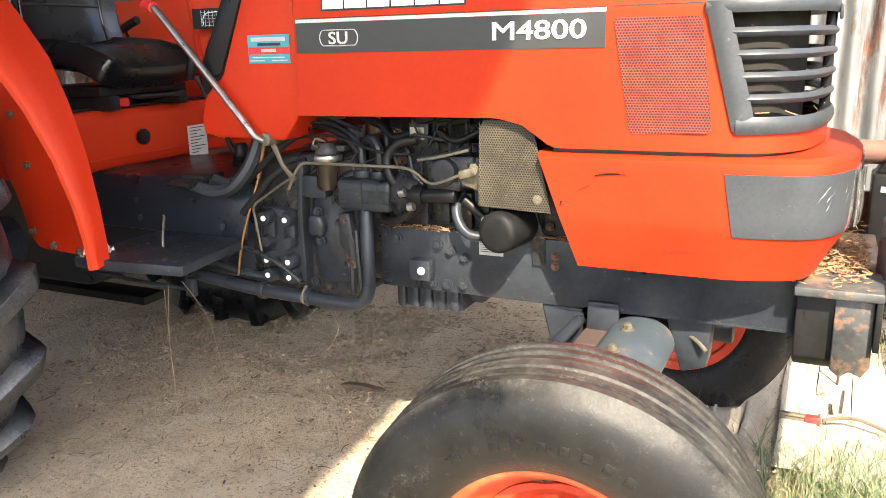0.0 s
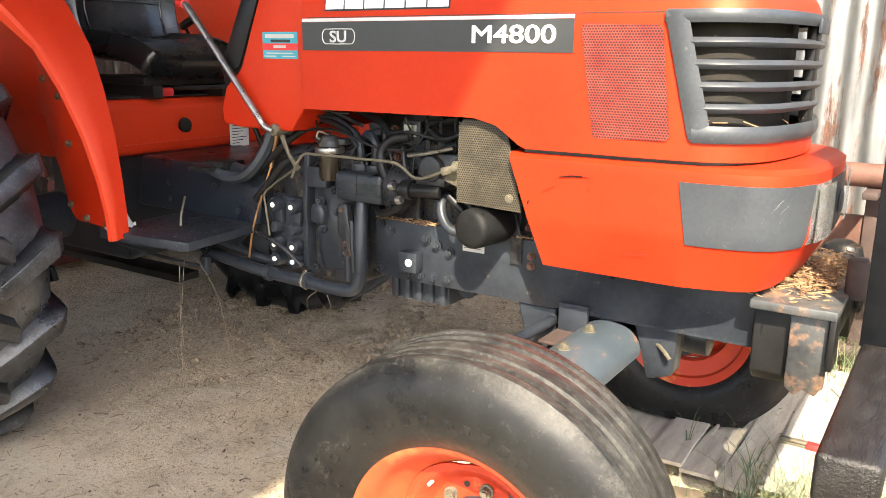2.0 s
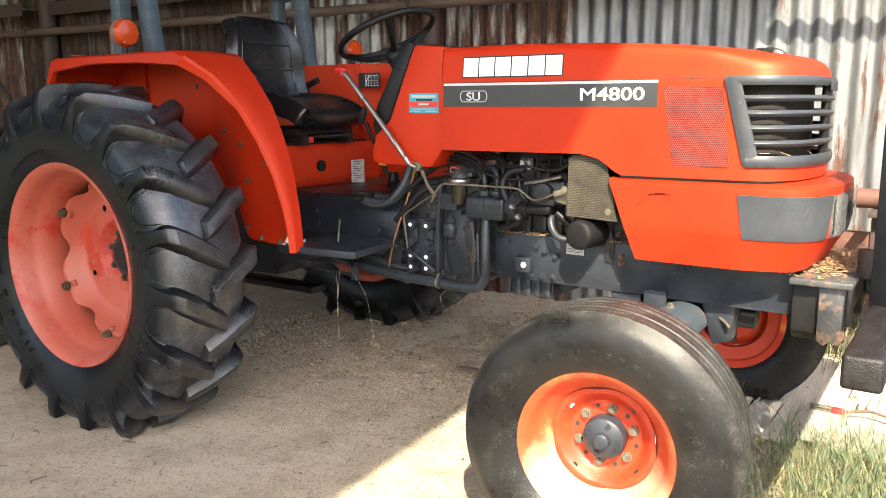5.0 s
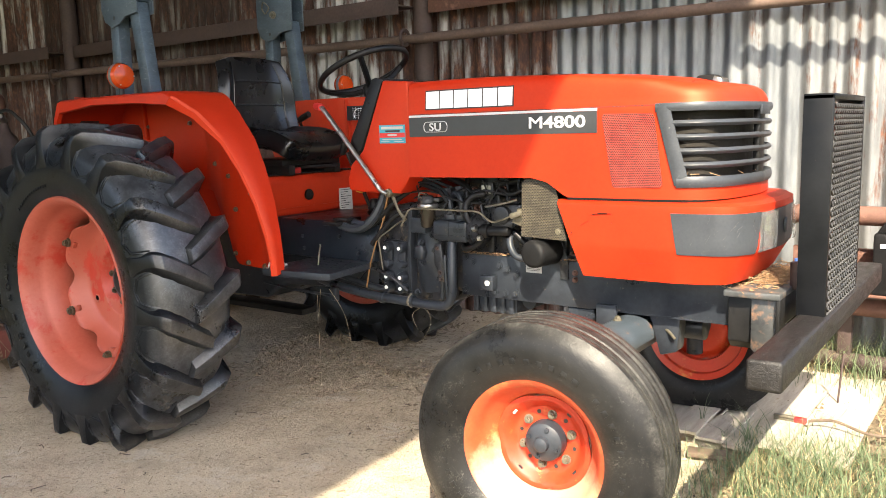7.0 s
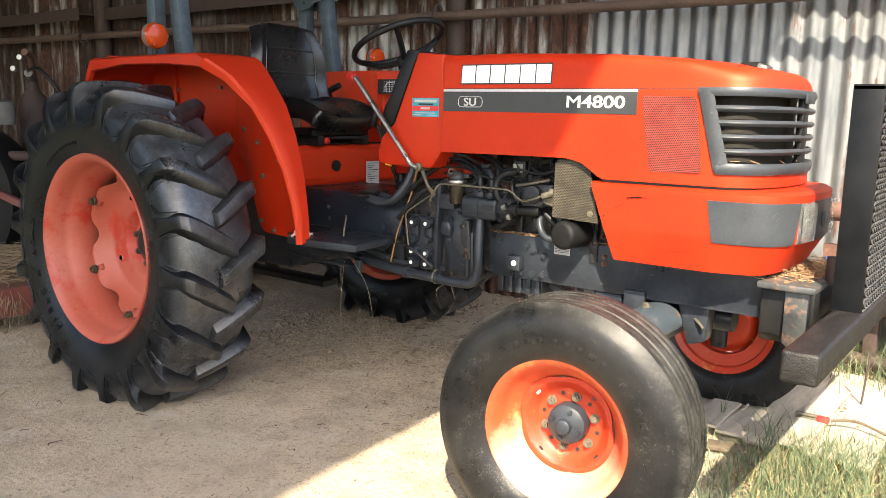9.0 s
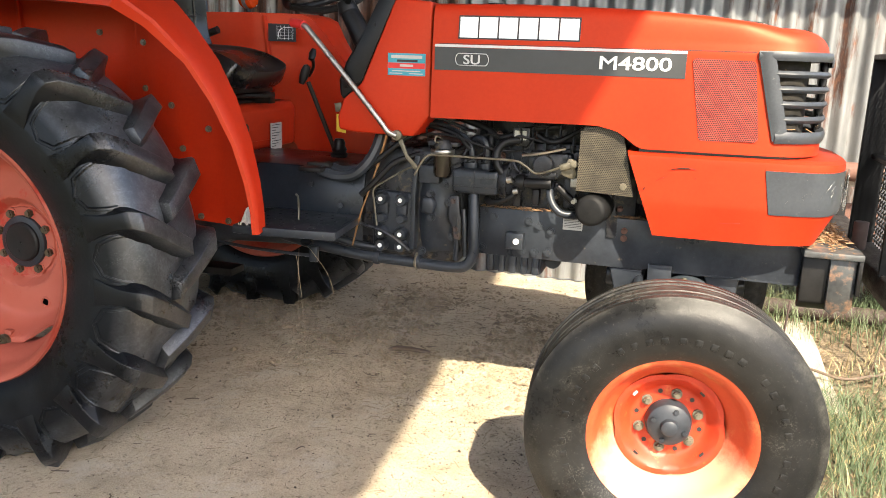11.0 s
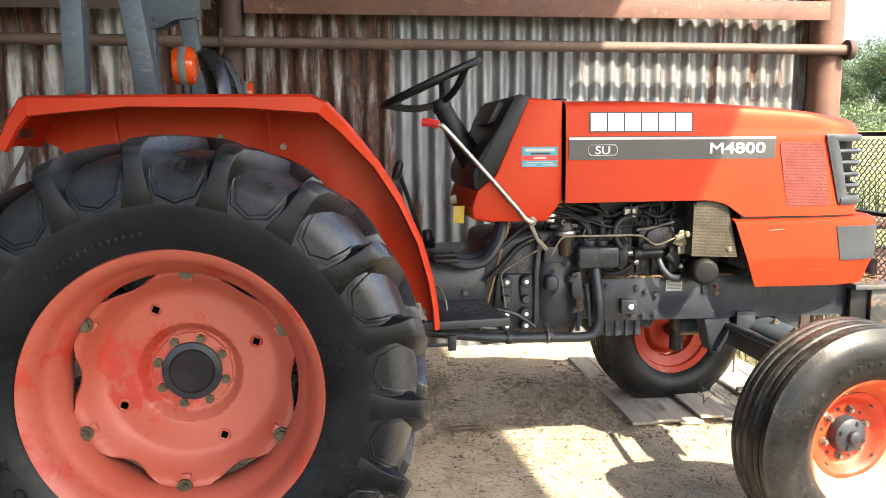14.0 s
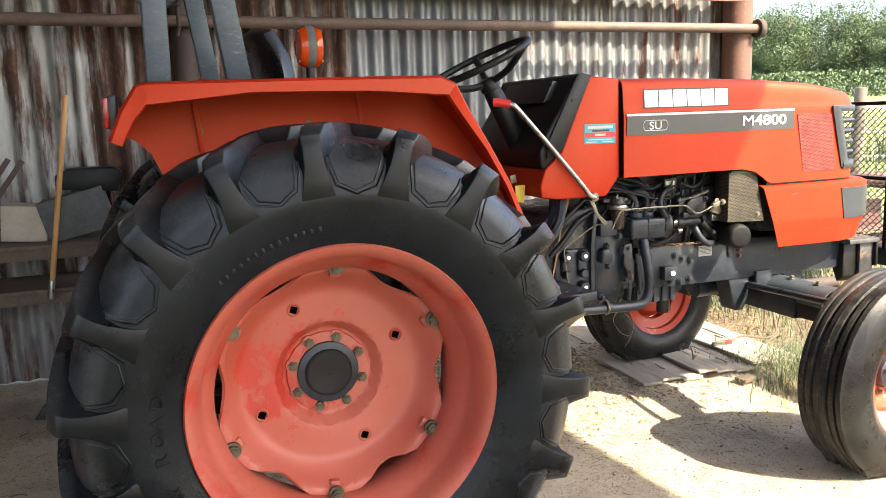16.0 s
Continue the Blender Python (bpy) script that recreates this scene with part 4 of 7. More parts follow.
    part("lamp_stalk", rod((.055, ly, 1.415), (.055, ly, 1.45), .012, 12), BLACK, lamp)
    tail = part("tail_lamp", box((-.452, s * .60 - .05, 1.30), (-.430, s * .60 + .05, 1.39), .006), GREY_PAINT, tractor, "rear lamp on the fender end")
    part("lens", box((-.466, s * .60 - .046, 1.305), (-.450, s * .60 + .046, 1.385), .005), REDLENS, tail, "red lens")
    return f


for s in (-1, 1):
    fender(s)

# ---- folding roll-over frame
for s in (-1, 1):
    y = s * .475
    leg = part("rollbar_leg", prism([(-.352, 1.415), (-.288, 1.415), (-.284, 1.80), (-.348, 1.80)], y - .03, y + .03, .004), ROPS_PAINT, tractor, "blue-grey steel upright of the folding rollover frame")
    part("rollbar_leg", prism([(-.135, 1.415), (-.068, 1.415), (-.13, 1.85), (-.197, 1.85)], y - .03, y + .03, .004), ROPS_PAINT, tractor, "leaning blue-grey steel leg of the folding rollover frame")
    for d in (-.047, .037):
        part("pivot_plate", prism([(-.385, 1.83), (-.36, 1.775), (-.31, 1.75), (-.25, 1.76), (-.20, 1.79), (-.11, 1.80), (-.11, 2.06), (-.385, 2.06)], y + d, y + d + .010, .003), ROPS_PAINT, leg)
        part("plate_hole", rod((-.285, y + d - .001, 1.79), (-.285, y + d + .011, 1.79), .009, 14), BLACKINK, leg)
    part("rollbar_upper", prism([(-.35, 1.86), (-.26, 1.86), (-.28, 2.35), (-.37, 2.35)], y - .033, y + .033, .004), ROPS_PAINT, leg)
    part("pivot_bolt", bolt_bm((-.25, y - .047, 1.89), (0, -1, 0), .016, .018), ZINC, leg)
    part("lock_pin", tube([(-.33, y - .055, 1.93), (-.30, y - .07, 1.96), (-.27, y - .06, 1.93), (-.30, y - .06, 1.90), (-.33, y - .055, 1.93)], .004, 6), ZINC, leg)
part("rollbar_top", rod((-.325, -.50, 2.33), (-.325, .50, 2.33), .04, 16, .004), ROPS_PAINT, tractor, "blue-grey top tube of the rollover frame")

# ---- bonnet
def outline(ctrl, per=10):
    """A closed-nosed plan line from the near rear round the nose to the far rear: place and outward normal by a run from 0 to 1."""
    half = spline([(x, y, 0) for x, y in ctrl], per)
    pts = half + [Vector((p.x, -p.y, 0)) for p in half[::-1][1:]]
    run = [0.0]
    for a, b in zip(pts, pts[1:]):
        run.append(run[-1] + (b - a).length)

    def at(u):
        s = u * run[-1]
        i = 0
        while i < len(run) - 2 and run[i + 1] < s:
            i += 1
        f = (s - run[i]) / max(run[i + 1] - run[i], 1e-9)
        p = pts[i].lerp(pts[i + 1], min(max(f, 0), 1))
        d = (pts[min(i + 2, len(pts) - 1)] - pts[max(i - 1, 0)]).normalized()
        return p, Vector((d.y, -d.x, 0))
    at.length = run[-1]
    return at


def run_at_x(o, x):
    lo, hi = 0.0, 0.5
    for _ in range(40):
        mid = (lo + hi) / 2
        if o(mid)[0].x < x:
            lo = mid
        else:
            hi = mid
    return lo


HOOD = outline([(1.268, -.334), (1.5, -.336), (1.8, -.337), (2.05, -.336), (2.23, -.333), (2.345, -.318), (2.418, -.255), (2.452, -.13), (2.464, 0)])
LOWER = outline([(1.897, -.345), (2.05, -.347), (2.2, -.347), (2.36, -.343), (2.465, -.312), (2.52, -.22), (2.538, -.11), (2.545, 0)])
ZTOP = [(1.26, 1.420), (1.55, 1.421), (1.86, 1.412), (2.10, 1.395), (2.25, 1.377), (2.38, 1.352), (2.47, 1.33)]


def hood_bottom(x):
    return lerp_table([(1.2, 1.064), (1.80, 1.068), (1.86, 1.055), (1.90, 1.028), (1.93, 1.006), (3, 1.006)], x)


def hood_at(u, v):
    p, n = HOOD(u)
    zb = hood_bottom(p.x)
    nose = max(0, p.x - 2.2) * 0.45
    shoulder = p - n * (0.05 + nose)
    top = lerp_table(ZTOP, shoulder.x)
    if v <= 0.6:
        z = zb + (1.296 - zb) * v / 0.6
        inset = -0.004 + 0.004 * (z - 1.0) / 0.3
    elif v <= 0.9:
        t = min(1.0, (v - 0.6) / 0.3)
        z = 1.296 + (top - 1.296) * (1 - (1 - t) ** 2.2)
        inset = 0.003 * (1 - t) + 0.015 * t + 0.035 * t ** 4 + nose * t * t
    else:
        t = (v - 0.9) / 0.1
        q = shoulder.lerp(Vector((min(shoulder.x, 2.22 + max(0, shoulder.x - 2.22) * .6), 0, 0)), t)
        return Vector((q.x, q.y, lerp_table(ZTOP, q.x) + 0.012 * t * (2 - t)))
    q = p - n * inset
    return Vector((q.x, q.y, z))


U_GR = run_at_x(HOOD, 2.238)


def edge_u(z):
    return U_GR + 0.022 * (1.30 - z) / 0.25



def hood_lining(u, v):
    p = hood_at(u, v)
    return p + (Vector((min(p.x, 2.1), 0, 1.15)) - p).normalized() * 0.004


def doubled(a, b):
    """Two open sheets in one mesh: the outer skin and its lining."""
    me = bpy.data.meshes.new("lining")
    b.to_mesh(me)
    b.free()
    a.from_mesh(me)
    bpy.data.meshes.remove(me)
    return a


def hood_keep(u, v):
    w = min(u, 1 - u)
    return not (w > edge_u(1.01 + 0.29 * v / 0.6) + 0.006 and 0.12 < v < 0.59)


bonnet = part("bonnet", doubled(grid(150, 40, hood_at, hood_keep), grid(150, 40, hood_lining, hood_keep)), RED, tractor, "glossy orange-red sheet-metal engine bonnet", 28)
part("bonnet_back", prism([(-.33, 1.07), (.33, 1.07), (.33, 1.30), (.30, 1.41), (-.30, 1.41), (-.33, 1.30)], 1.272, 1.276, 0, "x"), BLACK, bonnet)


def strip(o, u0, u1, z0, z1, off, t, nu=30, nv=3, shape=None, slant=0.0, belly=0.0):
    """A slab that follows a plan line: run u0..u1, height z0..z1, its outer face off outside the line."""
    def at(u, v):
        z = z0 + (z1 - z0) * v
        r = u0 + (u1 - u0) * u
        if slant:
            r += slant * (1 - v) * (1 - 2 * u)
        p, n = o(min(max(r, 0), 1))
        q = p + n * (off + belly * math.sin(math.pi * v) + (shape(z, r) if shape else 0))
        return Vector((q.x, q.y, z))
    bm = grid(nu, nv, at)
    bmesh.ops.recalc_face_normals(bm, faces=bm.faces)
    for f in bm.faces:
        c = f.calc_center_median()
        if f.normal.dot(Vector((c.x - 1.6, c.y, 0))) < 0:
            bmesh.ops.reverse_faces(bm, faces=bm.faces[:])
        break
    bmesh.ops.solidify(bm, geom=bm.faces[:], thickness=t)
    return bm



grille = part("grille", strip(HOOD, edge_u(1.30), 1 - edge_u(1.30), 1.276, 1.302, .008, .022, 70, 4, None, 0, .004), GRILLE, tractor, "grey plastic wrap-round front grille with slats")
part("grille_sill", strip(HOOD, edge_u(1.06) + .002, 1 - edge_u(1.06) - .002, 1.044, 1.078, .010, .024, 70, 4, None, 0, .005), GRILLE, grille)
for flip in (0, 1):
    def cheek(u, v, flip=flip):
        z = 1.05 + 0.248 * v
        r = edge_u(z) - 0.001 + 0.0155 * u
        p, n = HOOD(1 - r if flip else r)
        q = p + n * (0.009 + 0.004 * math.sin(math.pi * u))
        return Vector((q.x, q.y, z))
    part("grille_cheek", thick(grid(6, 12, cheek), .012), GRILLE, grille)
for k in range(4):
    z = 1.112 + 0.0425 * k
    part("slat", strip(HOOD, edge_u(z) + .006, 1 - edge_u(z) - .006, z - .0095, z + .0095, .003, .022, 60, 4, None, 0, .008), GRILLE, grille)
part("grille_pillar", box((2.446, -.03, 1.06), (2.468, .03, 1.29), .006), PLASTIC, grille, "dark centre pillar of the grille")
part("nose_badge", box((2.472, -.05, 1.262), (2.479, .05, 1.292), .002), GRILLE, grille, "plain grey nose badge")
part("grille_screen", strip(HOOD, edge_u(1.3) - .01, 1.01 - edge_u(1.3), 1.02, 1.305, -.05, .004, 60, 4), CLOG, grille, "dark radiator screen clogged with chaff")
rnd = random.Random(21)
for k in range(16):
    u = rnd.uniform(.32, .68)
    p, n = HOOD(u)
    c = p - n * rnd.uniform(.0, .02) + Vector((0, 0, 1.080 + rnd.random() * .006))
    d = Vector((n.y, -n.x, rnd.uniform(-.3, .3))) * rnd.uniform(.01, .03)
    part("caught_straw", add_rod(B(), c - d, c + d, .0013, 4), CHAFF, grille)

# perforated side panels, decals
for s in (-1, 1):
    y = s * .3385
    part("vent_panel", prism([(2.060, 1.268), (2.068, 1.276), (2.226, 1.272), (2.234, 1.264), (2.262, 1.052), (2.254, 1.044), (2.104, 1.040), (2.096, 1.048)], y - .0015, y + .0015, 0), PERF_RED, bonnet, "perforated red mesh panel")
for s in (-1, 1):
    def ys(z):
        return s * (.3350 - .085 * (z - 1.3))
    d = part("side_stripe", box((1.278, min(s * .3365, s * .3395), 1.216), (2.043, max(s * .3365, s * .3395), 1.286), 0), STRIPE, bonnet, "charcoal side stripe decal")
    part("stripe_line", box((1.278, min(s * .3365, s * .3395), 1.287), (2.043, max(s * .3365, s * .3395), 1.295), 0), SILVER, bonnet, "silver edge line of the decal")
    rot = Matrix.Rotation(radians(90), 4, "X") if s < 0 else Matrix.Rotation(radians(180), 4, "Z") @ Matrix.Rotation(radians(90), 4, "X")
    letters("model_number", "M4800", .0545, Matrix.Translation((1.789 if s < 0 else 2.005, s * .3405, 1.236)) @ rot @ Matrix.Diagonal((1.42, 1, 1, 1)), WHITE, bonnet, .0007)
    letters("series_letters", "SU", .040, Matrix.Translation((1.371 if s < 0 else 1.432, s * .3405, 1.2365)) @ rot @ Matrix.Diagonal((1.22, 1, 1, 1)), SILVER, bonnet, .0006)
    ring = tube([(1.4 + (.040 if abs(math.cos(a)) > .01 else 0) * (1 if math.cos(a) > 0 else -1) + .013 * math.cos(a), s * .340, 1.2505 + .0185 * math.sin(a)) for a in [2 * math.pi * i / 24 for i in range(25)]], .0014, 5, 1, False)
    part("series_ring", ring, SILVER, bonnet)
    # maker's mark as six plain upright blocks
    w = .0575
    for k in range(6):
        x = 1.356 + k * .0625
        for mat, g, o in ((BLACKINK, .0045, .0010), (WHITE, 0, .0022)):
            def blk(u, v, g=g, o=o, x=x):
                z = 1.317 - g + (.062 + 2 * g) * v
                return Vector((x - g + (w + 2 * g) * u, ys(z) + s * o, z))
            bm = thick(grid(1, 3, blk), .0012)
            part("mark_block" if mat is WHITE else "mark_shadow", bm, mat, bonnet, "plain white block of the maker's mark" if mat is WHITE else "")
part("fuel_cap", rod((1.36, .12, 1.42), (1.36, .12, 1.452), .03, 18, .004), BLACK, bonnet, "black filler cap")
part("bonnet_ornament", prism([(2.20, 1.372), (2.30, 1.362), (2.295, 1.392), (2.265, 1.405), (2.21, 1.405)], .12, .20, .008), BLACK, bonnet, "black cap on the bonnet top")
part("ornament_edge", prism([(2.262, 1.372), (2.302, 1.366), (2.298, 1.390), (2.27, 1.402)], .115, .205, .006), STEEL, bonnet, "bright chrome edge of the cap")
for a, b in ((run_at_x(HOOD, 1.29), U_GR - .002), (1 - U_GR + .002, 1 - run_at_x(HOOD, 1.29))):
    part("bonnet_seam", strip(HOOD, a, b, 1.2962, 1.2982, .0006, .002, 40, 1), BLACKINK, bonnet)
part("nose_seam", strip(HOOD, run_at_x(HOOD, 2.345), run_at_x(HOOD, 2.349), 1.008, 1.045, .0008, .002, 2, 1), BLACKINK, bonnet)

# lower nose shell
def low_shape(z, r):
    w = max(0.0, min(r, 1 - r) - 0.22) / 0.28
    return -(0.85 - min(z, 0.85)) * (0.10 + 0.45 * min(1, w * 1.6))


def low_at(u, v):
    z = .745 + .252 * v
    p, n = LOWER(u)
    q = p + n * low_shape(z, u)
    back = (1 - v) * .095 * max(0, 1 - min(u, 1 - u) / .25)
    if v > .96:
        q -= n * .018 * (v - .96) / .04
    return Vector((q.x + back, q.y, z))


shell = part("nose_shell", thick(grid(90, 26, low_at), .004), RED, tractor, "orange-red lower nose shell with scuffs", 35)


def ledge_at(u, v):
    a, n = LOWER(u)
    q = a - n * (.018 + .10 * v)
    return Vector((q.x, q.y, .997 + .007 * v))


part("shell_ledge", thick(grid(90, 3, ledge_at), .003), RED, shell)
part("shadow_gap", strip(HOOD, run_at_x(HOOD, 1.93), 1 - run_at_x(HOOD, 1.93), .990, 1.012, -.012, .004, 60, 1), BLACKINK, shell)
UP0 = run_at_x(LOWER, 2.292)
UH0, UH1 = .385, .440
part("side_mask", strip(LOWER, UP0, UH0, .838, .966, .0035, .004, 30, 6, low_shape, .012), GRILLE, shell, "scratched grey panel beside the headlight")
part("side_mask", strip(LOWER, 1 - UP0, 1 - UH0, .838, .966, .0035, .004, 30, 6, low_shape, -.012), GRILLE, shell, "scratched grey panel beside the headlight")
rnd = random.Random(33)
for k in range(12):
    u, z = UP0 + (UH0 - UP0) * rnd.uniform(.1, .95), rnd.uniform(.85, .95)
    pts = []
    for j in range(3):
        p, n = LOWER(min(u + .004 * j * rnd.uniform(.3, 1.4), UH0))
        q = p + n * (low_shape(z, u) + .0040)
        pts.append((q.x, q.y, z + .009 * j + .001 * rnd.uniform(-1, 1)))
    part("scratch", tube(pts, .0005, 4, 3), STRIPE, shell)
part("front_mask", strip(LOWER, UH1, 1 - UH1, .838, .966, .0035, .004, 20, 6, low_shape), GRILLE, shell, "dark grey centre panel between the headlights")
part("front_badge", lathe([(0, .004), (.022, .004), (.027, 0), (0, -.004)], Matrix.Translation((2.55, 0, .905)) @ Matrix.Rotation(radians(-90), 4, "Z"), 24, False), GRILLE, shell, "round plain emblem")
for a, b in ((UH0, UH1), (1 - UH1, 1 - UH0)):
    part("headlight_bowl", strip(LOWER, a - .002, b + .002, .840, .964, .0032, .003, 8, 4, low_shape), HEADLIGHT, shell)
    lens = part("headlight", strip(LOWER, a + .001, b - .001, .846, .962, .014, .003, 10, 5, low_shape), CLEAR, shell, "clear headlight lens")
for x0, z0, x1, z1, w in ((2.03, .952, 2.085, .957, .0022), (2.05, .957, 2.10, .956, .0012), (1.99, .915, 2.02, .930, .0009), (2.10, .925, 2.102, .93, .0015), (1.955, .885, 1.958, .892, .003), (2.18, .80, 2.24, .806, .0009)):
    part("shell_scuff", tube([(x0, -.3503, z0), ((x0 + x1) / 2, -.3508, (z0 + z1) / 2 + .002), (x1, -.3503, z1)], w * .6, 5), BLACK, shell)

# ---- dash cowl, steering
cowl = part("dash_cowl", prism([(1.135, 1.434), (1.258, 1.424), (1.262, 1.07), (1.205, .998), (1.0, 1.0), (.94, 1.008), (.935, 1.05), (.955, 1.11), (1.02, 1.165)], -.318, .318, .008, seg=3), RED, tractor, "red dash cowl behind the bonnet")
part("dash_panel", prism([(1.138, 1.440), (1.105, 1.446), (1.085, 1.44), (1.01, 1.31), (.96, 1.23), (.935, 1.17), (.94, 1.12), (.955, 1.105), (1.02, 1.163)], -.312, .312, .012, seg=3), PLASTIC, cowl, "black plastic instrument surround")
for s in (-1, 1):
    part("cowl_trim", prism([(1.14, 1.437), (1.105, 1.446), (1.085, 1.44), (.965, 1.20), (.96, 1.145), (1.02, 1.17)], min(s * .3185, s * .3225), max(s * .3185, s * .3225), .001), PLASTIC, cowl, "grey-black edge trim")
    part("cowl_screw", rod((1.065, s * .322, 1.35), (1.065, s * .3255, 1.35), .006, 12), BLACK, cowl)
part("instrument_hood", prism([(1.05, 1.36), (1.075, 1.42), (1.05, 1.425), (1.01, 1.345)], -.2, .2, .003), BLACKINK, cowl)
# dealer's sticker as plain bars
for z0, z1, x0, x1, mat in ((1.193, 1.263, 1.113, 1.241, TEAL), (1.247, 1.257, 1.125, 1.230, PAPER), (1.236, 1.243, 1.145, 1.215, BLACKINK), (1.215, 1.233, 1.1145, 1.2395, REDPLASTIC), (1.221, 1.228, 1.155, 1.20, PAPER),
                            (1.206, 1.2088, 1.128, 1.225, PAPER), (1.198, 1.2008, 1.120, 1.163, PAPER), (1.198, 1.2008, 1.187, 1.233, PAPER)):
    k = {TEAL: 0, REDPLASTIC: 1}.get(mat, 2)
    part("sticker" if k == 0 else "sticker_bar", box((x0, -.3195 - .0009 * k, z0), (x1, -.3182, z1), 0), mat, cowl, "small teal and red sticker" if k == 0 else "")
part("ignition_key", prism([(.87, 1.085), (.895, 1.09), (.90, 1.06), (.875, 1.055)], -.20, -.195, .001), ZINC, cowl)
part("key_tag", prism([(.885, 1.05), (.925, 1.05), (.92, .985), (.885, .99)], -.215, -.212, .001), YELLOW, cowl, "yellow key tag")

wheel_m = Matrix.Translation((.818, -.06, 1.50)) @ Matrix.Rotation(radians(-25), 4, "Y") @ Matrix.Rotation(radians(90), 4, "X")
sw = part("steering_wheel", lathe([(.198 + .0125 * math.cos(a), .0135 * math.sin(a)) for a in [2 * math.pi * i / 10 for i in range(10)]], wheel_m, 56), PLASTIC, tractor, "black three-spoke steering wheel")
hub = wheel_m @ Vector((0, -.085, 0))
for k in range(3):
    a = radians(120 * k + 40)
    part("spoke", tube([hub, wheel_m @ Vector((.10 * math.sin(a), -.06, .10 * math.cos(a))), wheel_m @ Vector((.198 * math.sin(a), 0, .198 * math.cos(a)))], .013, 8, 4), PLASTIC, sw)
part("wheel_hub", rod(wheel_m @ Vector((0, -.11, 0)), wheel_m @ Vector((0, -.065, 0)), .038, 18, .006, .03), PLASTIC, sw)
part("steering_column", rod(hub, (.985, -.05, 1.19), .032, 16, .004, .05), PLASTIC, tractor, "black steering column boot")

# hand lever along the cowl
lever = part("clutch_lever", tube([(.80, -.325, 1.345), (.822, -.332, 1.34), (.845, -.336, 1.322), (.98, -.338, 1.175), (1.095, -.338, 1.045), (1.122, -.336, 1.012), (1.15, -.33, .998)], .0095, 10, 6), STEEL, tractor, "bent bright steel hand lever")
part("grip", tube([(.765, -.305, 1.35), (.79, -.317, 1.348), (.818, -.330, 1.342)], .015, 10, 4), REDPLASTIC, lever, "worn red lever grip")
part("lever_boss", rod((1.15, -.33, 1.0), (1.15, -.26, 1.0), .017, 14, .002), ZINC, lever)
part("lever_arm", prism([(1.136, 1.0), (1.154, 1.004), (1.182, .935), (1.220, .898), (1.208, .886), (1.174, .925)], -.302, -.296, .002), ZINC, lever, "flat zinc-plated crank arm")

# ---- seat
def seat_back(u, v):
    w = .205 - .035 * v * v + .012 * math.sin(math.pi * v)
    y = (2 * u - 1) * w
    edge = abs(2 * u - 1) ** 4
    z = 1.215 + .41 * v - .02 * edge * v
    x = .118 - .112 * v + .05 * edge - .018 * math.sin(math.pi * 2 * v)
    return Vector((x, y, z))


def seat_pan(u, v):
    w = .225 + .01 * math.sin(math.pi * v)
    y = (2 * u - 1) * w
    edge = abs(2 * u - 1) ** 4
    return Vector((.07 + .38 * v, y, 1.142 + .035 * edge + .035 * (1 - v) ** 3 - .035 * v ** 6 + .02 * math.sin(math.pi * v)))


seat = part("seat_cushion", soften(thick(grid(16, 14, seat_pan), -.085), .014, 2, 60), VINYL, tractor, "black vinyl tractor seat cushion")
part("seat_back", soften(thick(grid(16, 18, seat_back), .06), .012, 2, 60), VINYL, tractor, "black vinyl high seat back with a worn seam")
part("seat_frame", box((.08, -.19, 1.095), (.42, .19, 1.125), .004), BLACK, seat)
for y in (-.15, .15):
    part("seat_slide", box((.05, y - .02, 1.05), (.44, y + .02, 1.095), .003), BLACK, seat)
part("seat_handle", tube([(.38, -.05, 1.085), (.44, .0, 1.085), (.46, .12, 1.085)], .008, 8), BLACK, seat)
part("red_knob", box((.36, -.10, 1.055), (.40, -.05, 1.085), .008), REDPLASTIC, seat, "small red release knob")
for v in (.42, .70):
    part("seat_seam", tube([seat_back(u, v) + Vector((.003, 0, 0)) for u in (.12, .3, .5, .7, .88)], .0045, 6), BLACKINK, seat)
for u in (.12, .88):
    part("seat_piping", tube([seat_back(u, v) + Vector((.004, 0, 0)) for v in (.05, .3, .5, .7, .93)], .004, 6), VINYL, seat)

# seat bulkhead, floor, transmission
bulk = part("seat_box", prism([(-.25, .86), (.385, .86), (.40, .875), (.405, 1.02), (.385, 1.05), (-.25, 1.05)], -.42, .42, .012, seg=3), RED, tractor, "red sheet-metal box under the seat")
part("box_plug", rod((.40, -.02, .953), (.415, -.02, .953), .026, 20, .004), PLASTIC, bulk, "round black rubber plug")
part("box_recess", box((.404, -.36, .895), (.4075, .19, .90), 0), RED, bulk)
part("warning_label", box((.4045, .19, .855), (.4065, .285, .965), 0), PAPER, bulk, "white warning label")
for k in range(9):
    part("label_line", box((.4067, .20, .955 - .011 * k), (.4073, .275 - .02 * (k % 3), .958 - .011 * k), 0), BLACKINK, bulk)
part("seat_mat", box((-.1, -.35, 1.051), (.37, .35, 1.058), .002), BLACK, bulk, "dark rubber mat under the seat")

